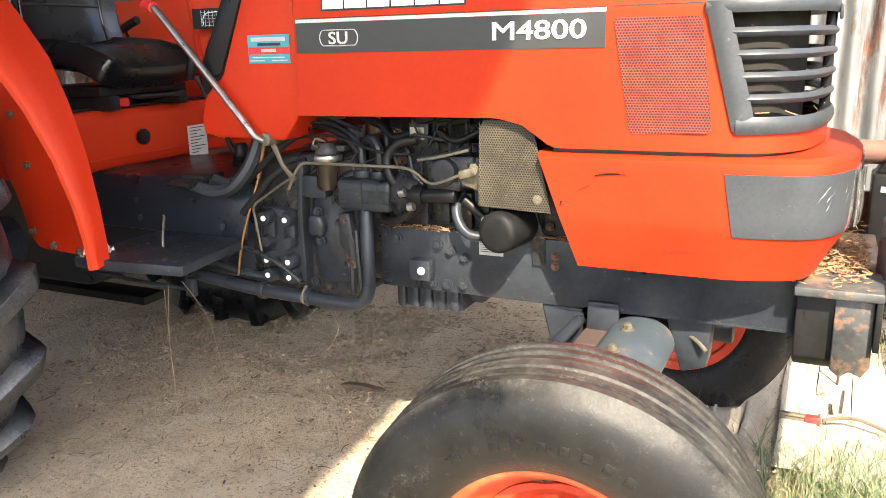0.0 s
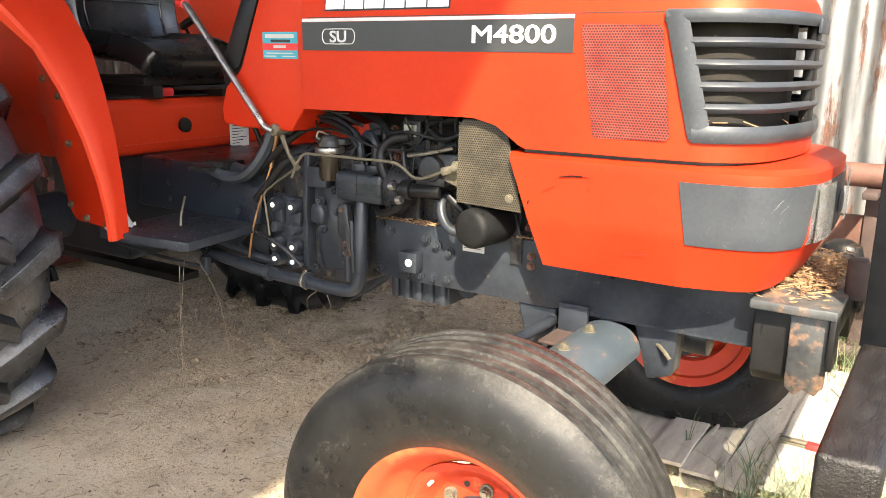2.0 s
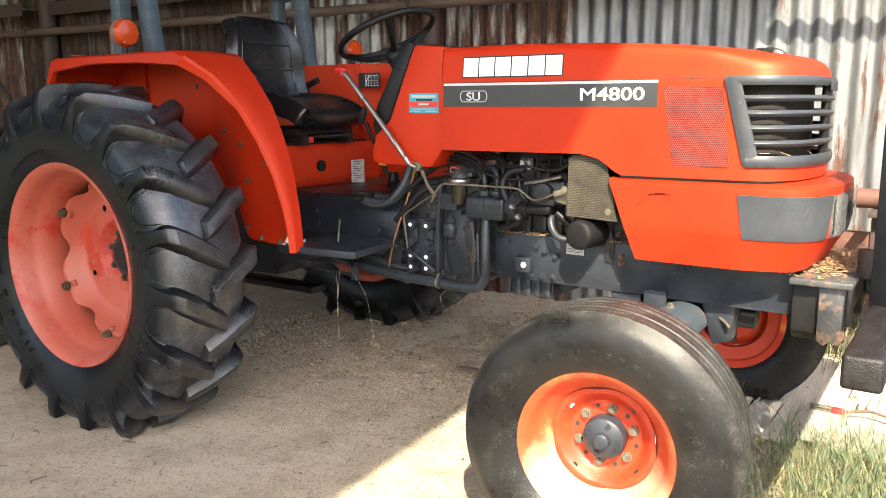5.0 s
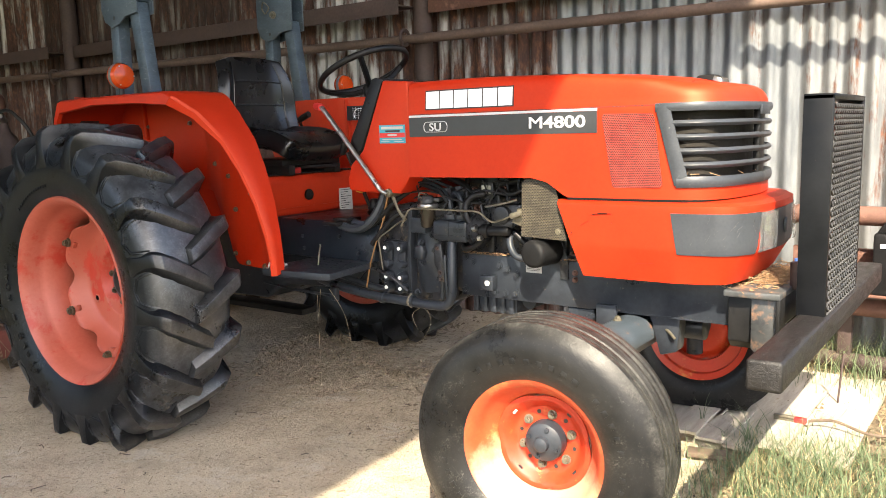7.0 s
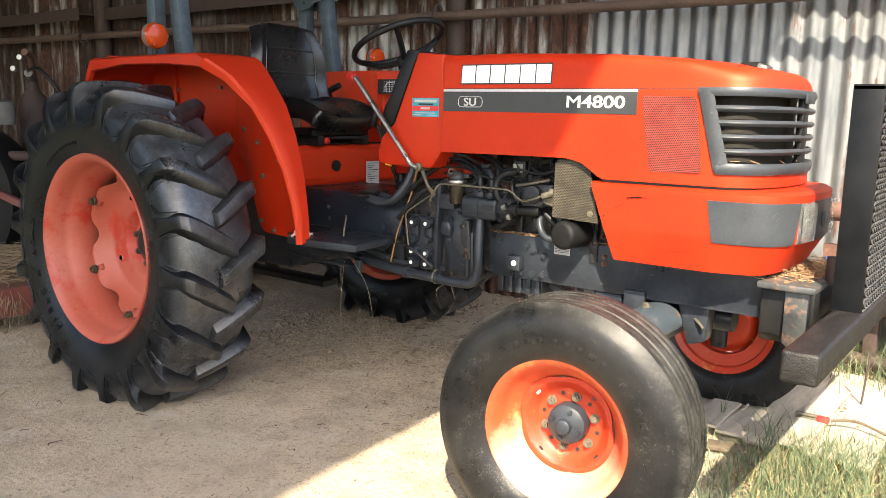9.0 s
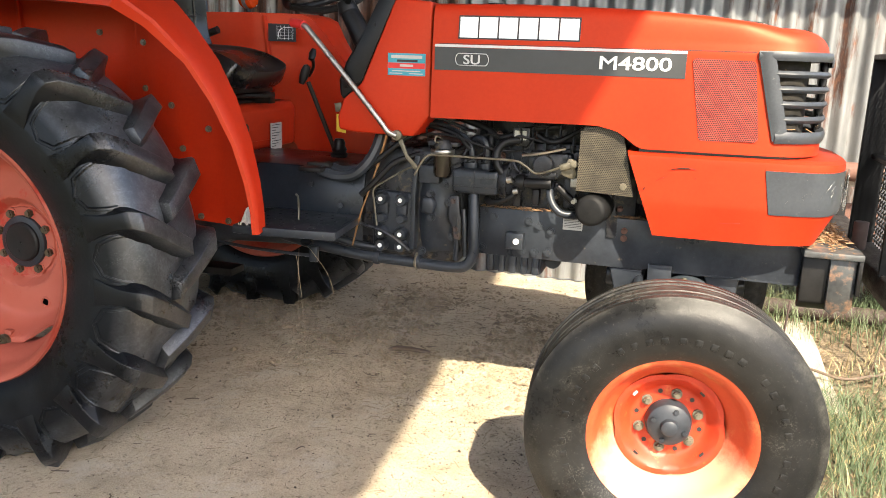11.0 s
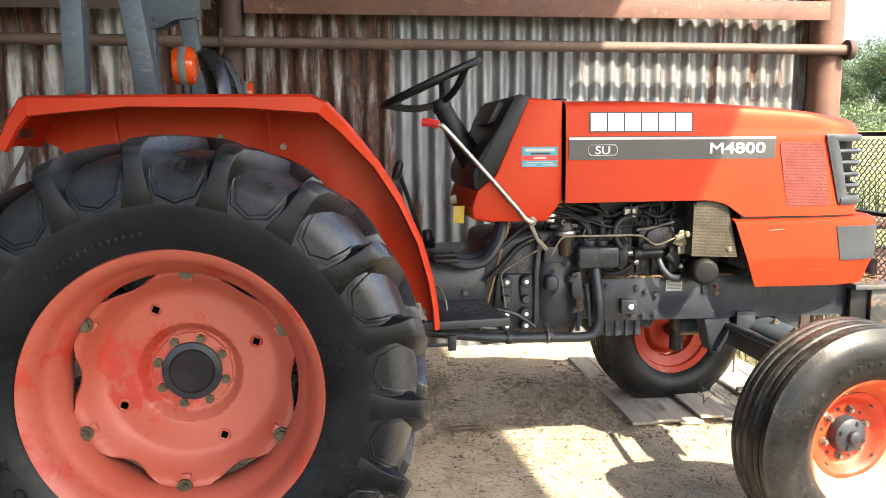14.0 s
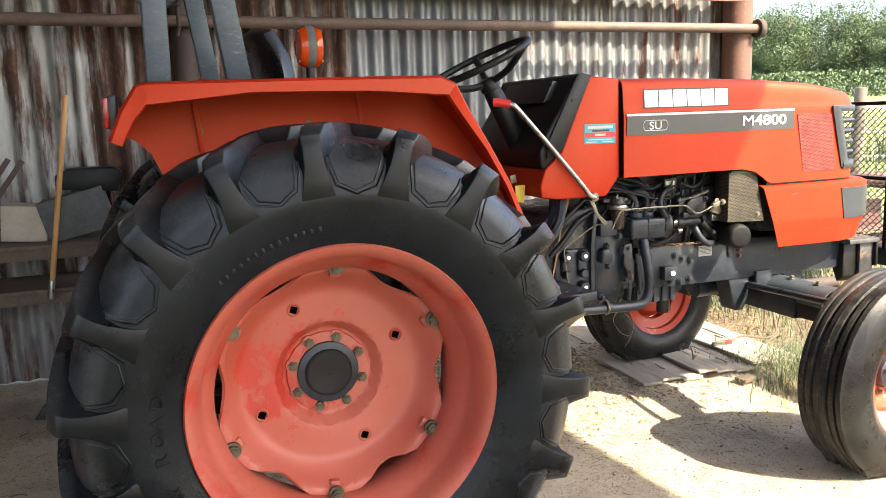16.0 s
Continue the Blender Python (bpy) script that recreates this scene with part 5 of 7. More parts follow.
floor_cover = part("floor_cover", prism([(-.22, .862), (.22, .862), (.26, .70), (-.25, .70)], .42, 1.0, .008, "x"), COVER, tractor, "blue-black glossy transmission cover plate")
for x, z in ((.58, .79), (.92, .735), (.60, .74), (.80, .80)):
    part("cover_bolt", bolt_bm((x, -.225 - (.875 - z) * .26, z), (0, -1, .2), .007, .006), GREY_PAINT, floor_cover)
for s in (-1, 1):
    step = part("step_plate", prism([(.66, s * .25), (.99, s * .25), (1.0, s * .40), (1.025, s * .545), (.80, s * .57), (.68, s * .57)], .690, .704, .003, "z"), FOOTPLATE, tractor, "dark scuffed steel footplate with small drain holes")
    part("step_rim", prism([(.68, s * .562), (.80, s * .562), (1.02, s * .54), (1.027, s * .548), (.80, s * .575), (.68, s * .575)], .676, .703, .002, "z"), GREY_PAINT, step)
    part("step_rim", prism([(.985, s * .25), (.995, s * .25), (1.03, s * .545), (1.02, s * .548)], .678, .703, .002, "z"), GREY_PAINT, step)
    if s < 0:
        for i in range(6):
            for j in range(6):
                p = Vector((.71 + .05 * i + (.02 if j % 2 else 0), -.30 - .045 * j, .703))
                part("stud", rod(p, p + Vector((0, 0, .0025)), .008, 8, 0, .004), FOOTPLATE, step)
        for hx, hy, hw in ((.76, -.49, .018), (.90, -.38, .014), (.80, -.33, .010), (.93, -.50, .012)):
            part("step_hole", prism([(hx + hw * math.cos(a), hy + hw * .55 * math.sin(a)) for a in [i * math.pi / 6 for i in range(12)]], .7035, .7048, 0, "z"), BLACKINK, step)
        part("bent_rod", tube([(.80, -.36, .78), (.815, -.375, .775), (.83, -.40, .74), (.835, -.41, .704)], .0035, 7), ZINC, step, "bent bright rod")
    part("step_bracket", prism([(.70, .69), (.98, .69), (.92, .63), (.75, .63)], s * .25, s * .26, .002), GREY_PAINT, step)
rag = grid(14, 14, lambda u, v: Vector((.70 + .05 * u, -.50 - .07 * v, .71 + .05 * math.sin(3.1 * u) * math.sin(3.1 * v) + .018 * noise.noise(Vector((u * 6, v * 6, 1))))))
tagged(put("rag", thick(rag, .003), CLOTH), "crumpled pale grey rag on the footplate", "rag")

for k, (y, dz) in enumerate(((-.17, 0), (-.235, -.01))):
    pts = [(1.06, y, 1.03), (1.06, y - .01, .98), (1.035, y - .03, .91), (.985, y - .05, .865 + dz), (.92, y - .06, .855 + dz), (.86, y - .06, .87 + dz)]
    pedal = part("pedal_arm", tube(pts, .019, 8, 6), GREY_PAINT, tractor, "curved dark grey pedal arm")
    part("pedal_pad", box((.80, y - .11, .868 + dz), (.885, y - .02, .884 + dz), .005), BLACK, pedal, "rubber pedal pad")
gear = part("gear_lever", rod((.800, -.012, .87), (.702, -.062, 1.15), .0085, 10), BLACK, tractor, "black gear lever")
part("gear_knob", lathe([(0, -.04), (.010, -.04), (.016, -.015), (.017, .01), (.012, .03), (0, .036)], Matrix.Translation((.69, -.066, 1.18)) @ Matrix.Rotation(radians(20), 4, "Y") @ Matrix.Rotation(radians(90), 4, "X"), 16, False), PLASTIC, gear, "dark brown knob")
part("gear_boot", lathe([(0, 0), (.03, 0), (.034, .012), (.026, .02), (.03, .03), (.022, .045), (.024, .055), (.016, .07), (0, .072)], Matrix.Translation((.805, -.01, .872)) @ Matrix.Rotation(radians(90), 4, "X"), 16, False), PLASTIC, gear)
lev2 = part("range_lever", tube([(.50, .36, 1.16), (.535, .33, 1.20), (.545, .30, 1.235)], .007, 8), BLACK, tractor, "short black lever on the far fender")
part("lever_knob", lathe([(0, -.03), (.012, -.025), (.016, 0), (.010, .022), (0, .026)], Matrix.Translation((.55, .29, 1.25)) @ Matrix.Rotation(radians(60), 4, "X"), 14, False), PLASTIC, lev2)
lev3 = part("hydraulic_lever", tube([(-.06, .43, 1.25), (-.03, .38, 1.29), (.0, .34, 1.312)], .007, 8), BLACK, tractor, "black hydraulic lever beside the seat")
part("lever_knob", tube([(-.005, .338, 1.308), (.04, .332, 1.325), (.085, .328, 1.340)], .016, 10), PLASTIC, lev3)
dec = part("gear_chart", box((.283, .408, 1.300), (.414, .4115, 1.374), 0), BLACKINK, tractor, "black and white shift chart decal")
for k in range(5):
    part("chart_line", box((.325 + .018 * k, .4072, 1.308), (.3262 + .018 * k, .4079, 1.366), 0), WHITE, dec)
    part("chart_line", box((.325, .4072, 1.312 + .012 * k), (.405, .4079, 1.3128 + .012 * k), 0), WHITE, dec)
part("chart_mark", tube([(.335, .407, 1.315), (.333, .407, 1.335), (.35, .407, 1.355), (.40, .407, 1.36)], .0018, 5), WHITE, dec)

gearbox = part("transmission", prism([(-.15, .47), (.28, .47), (.42, .55), (1.0, .57), (1.0, .78), (.45, .86), (-.15, .90)], -.21, .21, .02, seg=3), GREY_PAINT, tractor, "dark grey cast transmission housing")
part("drawbar", box((-.55, -.05, .36), (.35, .05, .39), .004), BLACK, gearbox)
for s in (-1, 1):
    part("lift_arm", prism([(-.75, .46), (-.72, .50), (.0, .43), (.02, .38), (-.02, .37)], s * .33 - .01, s * .33 + .01, .003), BLACK, gearbox)
part("brake_rod", tube([(.42, -.34, .585), (.62, -.345, .57), (.86, -.345, .565)], .006, 8), GREY_PAINT, gearbox)
part("rod_clevis", box((.845, -.355, .545), (.875, -.335, .60), .003), GREY_PAINT, gearbox)

# ---- engine bay
bell = part("clutch_housing", prism([(.98, .52), (1.34, .55), (1.36, .60), (1.36, .93), (1.30, .97), (1.0, .93), (.97, .80)], -.215, .215, .025, seg=3), ENGINE, tractor, "oily dark grey cast clutch housing")
part("flange_rib", prism([(1.178, .60), (1.196, .60), (1.196, .80), (1.21, .93), (1.19, .93), (1.178, .80)], -.252, -.2, .004), GREY_PAINT, bell)


def cheek_at(u, v):
    x, z = 1.19 + .165 * u, .58 + .345 * v
    return Vector((x, -.196 - .046 * math.sin(math.pi * u) ** .6 * math.sin(math.pi * min(1, v * 1.05)) ** .4 - .008 * noise.noise(Vector((x * 16, z * 16, 2))), z))


part("housing_cheek", thick(grid(18, 30, cheek_at), .01), GREY_PAINT, bell, "rounded dark grey casting")
part("bracket_strip", prism([(1.318, .80), (1.352, .805), (1.358, .74), (1.368, .73), (1.364, .655), (1.338, .645), (1.330, .70), (1.316, .72)], -.262, -.235, .005), ENGINE, bell)
for x, z in ((1.335, .785), (1.345, .69), (1.35, .665)):
    part("housing_bolt", bolt_bm((x, -.262, z), (0, -1, 0), .007, .008), RUST_DARK, bell)
part("cast_pad", prism([(1.215, .735), (1.262, .73), (1.272, .765), (1.255, .795), (1.22, .79)], -.266, -.2, .012, seg=3), GREY_PAINT, bell)
part("cast_pad", prism([(1.21, .84), (1.285, .84), (1.285, .90), (1.21, .90)], -.268, -.2, .006), GREY_PAINT, bell)
for x, z in ((1.255, .72), (1.315, .775), (1.25, .80), (1.30, .835), (1.33, .66), (1.225, .60)):
    part("housing_bolt", bolt_bm((x, -.25, z), (0, -1, 0), .010, .014), GREY_PAINT, bell)
part("core_plug", rod((1.245, -.24, .755), (1.245, -.262, .755), .018, 16, .004), GREY_PAINT, bell)
valve = part("valve_block", prism([(1.035, .585), (1.18, .58), (1.19, .70), (1.18, .795), (1.04, .80), (1.03, .70)], -.235, -.205, .010, seg=3), GREY_PAINT, tractor, "dark grey hydraulic valve block with white-marked bolts")
for i, x in enumerate((1.074, 1.143)):
    for z, white in ((.772, 1), (.705, 0), (.652, 1), (.608, 1)):
        x2 = x + .003 * i
        r = .022 if white else .017
        part("boss", lathe([(0, .034), (r * .8, .034), (r, .026), (r * 1.08, 0), (0, 0)], Matrix.Translation((x2, -.232, z)) @ Matrix.Rotation(math.pi, 4, "Z"), 18, False), GREY_PAINT, valve)
        if white:
            part("paint_dot", rod((x2, -.2655, z), (x2, -.270, z), .0078, 12, .001), WHITE, valve, "white paint dot")
    part("boss_web", box((x - .018, -.25, .715), (x + .022, -.23, .775), .008), GREY_PAINT, valve)

block = part("engine_block", prism([(1.36, .60), (1.93, .62), (1.93, 1.0), (1.36, .98)], -.17, .17, .012), ENGINE, tractor, "dark oily diesel engine block")
part("cylinder_head", prism([(1.38, .98), (1.92, .99), (1.92, 1.09), (1.38, 1.09)], -.13, .15, .012), ENGINE, block)
part("rocker_cover", prism([(1.40, 1.09), (1.90, 1.09), (1.88, 1.17), (1.42, 1.17)], -.09, .09, .02, seg=3), ENGINE, block)
for k in range(8):
    x = 1.40 + .062 * k
    part("block_rib", box((x, -.192, .77 + .01 * (k % 2)), (x + .026, -.165, .835 + .03 * (k % 3)), .006), ENGINE, block)
for k in range(10):
    x, z = 1.39 + .053 * k, .86 + .05 * ((k * 3) % 4)
    part("block_bolt", bolt_bm((x, -.17, z), (0, -1, 0), .008, .014), ENGINE, block)
part("exhaust_manifold", tube([(1.45, .2, 1.05), (1.65, .22, 1.06), (1.9, .22, 1.06)], .04, 10), RUST_DARK, block)
for k in range(4):
    x = 1.58 + .045 * k
    part("injector_line", tube([(x, -.20, .985), (x + .005, -.21, 1.05), (x + .02, -.16, 1.10), (x + .06, -.10, 1.10)], .0045, 6), GREY_PAINT, block)
    part("line_nut", rod((x, -.20, .965), (x, -.20, .99), .010, 6), ENGINE, block)

inj = part("injection_pump", box((1.575, -.245, .885), (1.72, -.16, .965), .010), ENGINE, tractor, "dark fuel injection pump")
part("pump_cover", rod((1.63, -.235, .925), (1.63, -.268, .925), .034, 22, .006), ENGINE, inj)
part("pump_flange", box((1.585, -.262, .88), (1.675, -.24, .905), .006), ENGINE, inj)
for x, z in ((1.59, .892), (1.67, .892), (1.70, .955), (1.585, .955)):
    part("pump_bolt", bolt_bm((x, -.247, z), (0, -1, 0), .007, .01), GREY_PAINT, inj)
part("governor_arm", prism([(1.69, .905), (1.735, .89), (1.745, .905), (1.73, .955), (1.715, .955)], -.29, -.283, .002), ZINC, inj)
part("adjuster", tube([(1.56, -.26, .955), (1.62, -.265, .965), (1.70, -.262, .985)], .006, 6), STEEL, inj)
part("makers_plate", box((1.525, -.23, 1.0), (1.565, -.228, 1.03), 0, None), STEEL, inj, "small metal data plate")
part("plate_bracket", box((1.52, -.228, .98), (1.575, -.22, 1.04), .002), ENGINE, inj)

pump = part("hydraulic_pump", box((1.333, -.288, .818), (1.490, -.17, .898), .012, None, 3), GREY_PAINT, tractor, "dark grey hydraulic gear pump")
for z in (.842, .872):
    part("casting_line", box((1.332, -.2895, z - .0015), (1.488, -.286, z + .0015), 0), ENGINE, pump)
part("casting_line", box((1.408, -.2895, .82), (1.411, -.286, .896), 0), ENGINE, pump)
part("pump_drive", lathe([(0, 0), (.058, 0), (.066, .012), (.066, .026), (.05, .034), (.038, .06), (0, .06)], Matrix.Translation((1.49, -.228, .858)) @ Matrix.Rotation(radians(-90), 4, "Z"), 26, False), ENGINE, pump)
for x in (1.385, 1.435):
    part("port_flange", rod((x, -.235, .898), (x, -.235, .918), .026, 14, .003), GREY_PAINT, pump)
    for d in (-.017, .017):
        part("port_bolt", bolt_bm((x + d, -.252, .918), (0, 0, 1), .005, .007, False), GREY_PAINT, pump)
part("pressure_line", tube([(1.385, -.235, .91), (1.385, -.235, .955), (1.37, -.23, .985), (1.33, -.22, 1.01), (1.24, -.21, 1.045)], .0105, 8), GREY_PAINT, pump, "bent steel pressure pipe")
part("suction_line", tube([(1.435, -.235, .91), (1.437, -.235, .965), (1.42, -.23, .992), (1.395, -.22, .995), (1.36, -.19, .97)], .0125, 8), GREY_PAINT, pump, "bent steel pipe")

ff = part("fuel_filter", lathe([(0, .03), (.02, .03), (.026, .02), (.030, .012), (.030, .002), (.038, 0), (.038, -.012), (0, -.012)], Matrix.Translation((1.29, -.255, .958)) @ Matrix.Rotation(radians(90), 4, "X"), 22, False), ENGINE, tractor, "fuel filter with a knurled ring and glass bowl")
part("filter_ring", lathe([(.039, 0), (.041, -.003), (.041, -.013), (.039, -.016)], Matrix.Translation((1.29, -.255, .957)) @ Matrix.Rotation(radians(90), 4, "X"), 22), STEEL, ff)
part("filter_bowl", lathe([(0, -.016), (.031, -.016), (.031, -.08), (.026, -.092), (0, -.094)], Matrix.Translation((1.29, -.255, .957)) @ Matrix.Rotation(radians(90), 4, "X"), 22, False), BOWL, ff, "brown glass fuel bowl")
part("filter_tap", tube([(1.29, -.26, .99), (1.275, -.28, 1.0), (1.27, -.285, .985), (1.285, -.285, .98)], .0028, 6), ZINC, ff)
part("filter_bracket", box((1.235, -.25, .965), (1.34, -.21, .98), .003), ENGINE, ff)

lp = part("suction_pipe", tube([(.70, -.27, .612), (.84, -.285, .592), (1.03, -.29, .573), (1.20, -.29, .567), (1.345, -.288, .563), (1.395, -.286, .575), (1.416, -.284, .62), (1.414, -.28, .70), (1.405, -.262, .80), (1.405, -.25, .83)], .0185, 12, 6), GREY_PAINT, tractor, "fat dark grey suction pipe along the chassis")
for x in (1.065, 1.215):
    part("pipe_joint", rod((x, -.29, .571), (x + .02, -.29, .570), .0245, 14, .002), GREY_PAINT, lp)
part("pipe_clip", tube([(1.22, -.29, .60), (1.22, -.315, .57), (1.22, -.29, .545)], .005, 6), ZINC, lp)
part("upper_pipe", tube([(.72, -.25, .645), (.85, -.26, .63), (.98, -.25, .60), (1.06, -.23, .59)], .014, 10), GREY_PAINT, lp)
part("thin_line", tube([(1.345, -.25, .58), (1.35, -.255, .68), (1.345, -.25, .80)], .009, 8), GREY_PAINT, lp)
part("thin_line", tube([(1.385, -.27, .60), (1.38, -.27, .68), (1.372, -.262, .76)], .008, 8), GREY_PAINT, lp)
part("thin_line", tube([(.97, -.26, .685), (1.10, -.27, .655), (1.18, -.26, .60)], .007, 8), ENGINE, lp)

for s in (-1, 1):
    bm = prism([(1.415, .765), (1.62, .765), (1.63, .770), (1.66, .765), (2.44, .765), (2.44, .605), (1.98, .605), (1.96, .600), (1.415, .602)], s * .20 - .008, s * .20 + .008, .002)
    railp = part("frame_rail", bm, GREY_PAINT, tractor, "dark grey steel frame rail")
    part("rail_tray", box((2.0, s * .2 - .008 if s < 0 else s * .2 - .04, .60), (2.44, s * .2 + .04 if s < 0 else s * .2 + .008, .606), 0), GREY_PAINT, railp)
    for x, z in ((1.432, .752), (1.466, .735), (1.585, .728), (1.43, .625), (1.62, .715), (1.565, .625), (1.61, .622), (1.655, .627), (1.66, .70), (1.90, .725), (1.90, .70)):
        part("rail_bolt", bolt_bm((x, s * .209, z), (0, s, 0), .011 if x < 1.8 else .008, .012), GREY_PAINT if x < 1.8 else RUST, railp)
    part("tow_block", box((1.515, min(s * .208, s * .245), .635), (1.575, max(s * .208, s * .245), .69), .004), GREY_PAINT, railp)
    part("block_dot", rod((1.552, s * .2445, .663), (1.552, s * .2495, .663), .0105, 14, .001), WHITE, railp, "white paint dot")
    part("rail_tab", box((1.985, min(s * .209, s * .222), .555), (2.06, max(s * .209, s * .222), .625), .002), GREY_PAINT, railp)
    part("rail_tab", prism([(1.845, .70), (1.875, .70), (1.875, .765), (1.845, .86), (1.83, .86)], min(s * .21, s * .216), max(s * .21, s * .216), .001), ENGINE, railp)
part("rail_label", box((1.70, -.2105, .712), (1.765, -.2095, .755), 0), PAPER, railp, "pale metal data label")
for k in range(6):
    part("label_line", box((1.704, -.2113, .748 - .0055 * k), (1.76, -.2106, .7495 - .0055 * k), 0), BLACKINK, railp)
pan = part("oil_pan", box((1.43, -.16, .53), (1.63, .16, .605), .012), GREY_PAINT, tractor, "finned grey cast oil pan")
for k in range(5):
    part("pan_fin", box((1.436 + .04 * k, -.172, .532), (1.462 + .04 * k, -.15, .60), .007), GREY_PAINT, pan)
part("pan_drain", rod((1.66, -.12, .58), (1.66, .12, .58), .03, 12), GREY_PAINT, pan)

scr = part("radiator_screen", prism([(1.752, 1.045), (1.765, 1.062), (1.862, 1.062), (1.88, 1.05), (1.925, .855), (1.748, .862)], -.322, -.318, 0), PERF_TAN, tractor, "dusty perforated heat shield screen")
for p, q in (((1.752, 1.06), (1.756, .862)),):
    part("screen_side", box((1.750, -.32, .862), (1.754, -.24, 1.055), .001), PERF_TAN, scr)
part("screen_bolt", bolt_bm((1.892, -.322, .885), (0, -1, 0), .008, .006), ZINC, scr)
ofl = part("oil_filter", lathe([(0, .0), (.034, .0), (.043, .003), (.048, .010), (.0495, .02), (.0495, .12), (.047, .128), (0, .128)], Matrix.Translation((1.797, -.345, .803)) @ Matrix.Rotation(radians(-8), 4, "Z"), 32, False), MATT, tractor, "matt black spin-on oil filter")
part("filter_label", box((1.838, -.30, .795), (1.8475, -.27, .82), .001, Matrix.Identity(4)), YELLOW, ofl, "small yellow label")
part("oil_pipe", tube([(1.655, -.21, .86), (1.655, -.245, .835), (1.67, -.26, .80), (1.70, -.265, .775), (1.75, -.25, .77)], .0125, 10), GREY_PAINT, tractor, "curved grey oil pipe")
part("pipe_plate", prism([(1.70, .79), (1.735, .79), (1.74, .86), (1.725, .92), (1.70, .92)], -.235, -.225, .003), ENGINE, tractor, "dark bracket plate")
brk = part("bright_bracket", box((1.722, -.262, .862), (1.752, -.25, .892), .002), STEEL, tractor, "small bright bracket")
part("bracket_bolt", bolt_bm((1.737, -.262, .878), (0, -1, 0), .007, .008), STEEL, brk)
part("bracket_bolt", bolt_bm((1.735, -.25, .815), (0, -1, 0), .008, .012), STEEL, brk)

part("throttle_rod", tube([(1.218, -.334, .874), (1.24, -.334, .915), (1.262, -.33, .941), (1.30, -.326, .944), (1.45, -.318, .943), (1.545, -.312, .941), (1.575, -.308, .930), (1.615, -.305, .905), (1.66, -.302, .915), (1.70, -.30, .932)], .0038, 8, 4), ZINC, tractor, "bent zinc-plated throttle rod")
link = part("throttle_clevis", box((1.69, -.307, .925), (1.745, -.293, .945), .003, Matrix.Translation((1.717, -.3, .935)) @ Matrix.Rotation(radians(-15), 4, "Y") @ Matrix.Translation((-1.717, .3, -.935))), ZINC, tractor, "forked rod end")
part("clevis_nut", bolt_bm((1.735, -.307, .942), (0, -1, 0), .009, .008), ZINC, link)
part("dip_rod", rod((1.085, -.245, .99), (1.052, -.245, .88), .006, 10), BRASS, tractor, "copper-coloured linkage rod")
part("linkage_rod", tube([(1.054, -.245, .885), (1.03, -.262, .80), (1.0, -.275, .70), (.975, -.275, .60)], .0035, 7), BRASS, tractor, "thin rusty linkage rod")
part("linkage_rod", tube([(1.200, -.29, .892), (1.173, -.28, .885), (1.09, -.275, .835), (1.052, -.275, .805), (1.055, -.275, .76), (1.066, -.275, .68)], .0033, 7), ZINC, tractor, "thin bent control rod")

for pts, r, rib, nm, mat in (([(1.545, -.235, 1.0), (1.50, -.25, .99), (1.475, -.262, .955), (1.485, -.27, .91), (1.52, -.27, .875), (1.55, -.27, .86)], .0125, .10, "corrugated_hose", PLASTIC),
                        ([(1.52, -.25, .86), (1.545, -.265, .83), (1.50, -.262, .80), (1.46, -.25, .79), (1.44, -.23, .80)], .0105, .10, "corrugated_hose", PLASTIC),
                        ([(1.18, -.21, 1.04), (1.28, -.225, 1.02), (1.34, -.235, 1.0), (1.38, -.24, .96)], .009, 0, "rubber_hose", PLASTIC),
                        ([(1.31, -.17, 1.06), (1.42, -.19, 1.03), (1.47, -.20, 1.0), (1.56, -.2, 1.03), (1.68, -.2, 1.05)], .012, 0, "rubber_hose", PLASTIC),
                        ([(1.42, -.16, 1.07), (1.44, -.2, 1.0), (1.445, -.2, .93)], .012, 0, "rubber_hose", PLASTIC),
                        ([(1.20, -.22, .93), (1.12, -.25, .90), (1.06, -.26, .84), (1.0, -.26, .78)], .011, 0, "rubber_hose", PLASTIC),
                        ([(1.23, -.2, 1.03), (1.15, -.24, .98), (1.05, -.25, .90), (.98, -.25, .85)], .010, 0, "rubber_hose", PLASTIC),
                        ([(1.60, -.22, 1.02), (1.66, -.23, 1.0), (1.75, -.2, 1.05)], .008, 0, "rubber_hose", PLASTIC),
                        ([(1.15, -.235, .99), (1.30, -.25, 1.005), (1.45, -.262, .97), (1.53, -.25, .965)], .004, 0, "cable", PLASTIC),
                        ([(1.68, -.25, .86), (1.75, -.24, .80), (1.78, -.2, .79)], .012, .08, "corrugated_hose", PLASTIC)):
    part(nm, tube(pts, r, 10, 10 if rib else 6, True, None, 1.0, rib), mat, tractor, "black rubber hose" if "hose" in nm else "thin black cable")
sol = part("stop_solenoid", rod((1.56, -.262, .865), (1.66, -.255, .868), .018, 16, .003), PLASTIC, tractor, "small black solenoid")
part("solenoid_cap", rod((1.545, -.262, .865), (1.575, -.261, .866), .026, 18, .004), PLASTIC, sol)
for p in ((1.527, -.285, .872), (1.55, -.285, .838)):
    part("hose_clip", rod((p[0] - .008, p[1], p[2]), (p[0] + .008, p[1], p[2] + .004), .011, 10), STEEL, sol)

radiator = part("radiator", box((1.97, -.26, .80), (2.05, .26, 1.33), .006), ENGINE, tractor, "dark radiator core inside the bonnet")
part("fan_shroud", box((1.93, -.24, .82), (1.968, .24, 1.3), .01), PLASTIC, radiator)
part("battery", box((2.12, -.15, 1.01), (2.28, .15, 1.2), .006), PLASTIC, tractor, "black battery behind the grille")

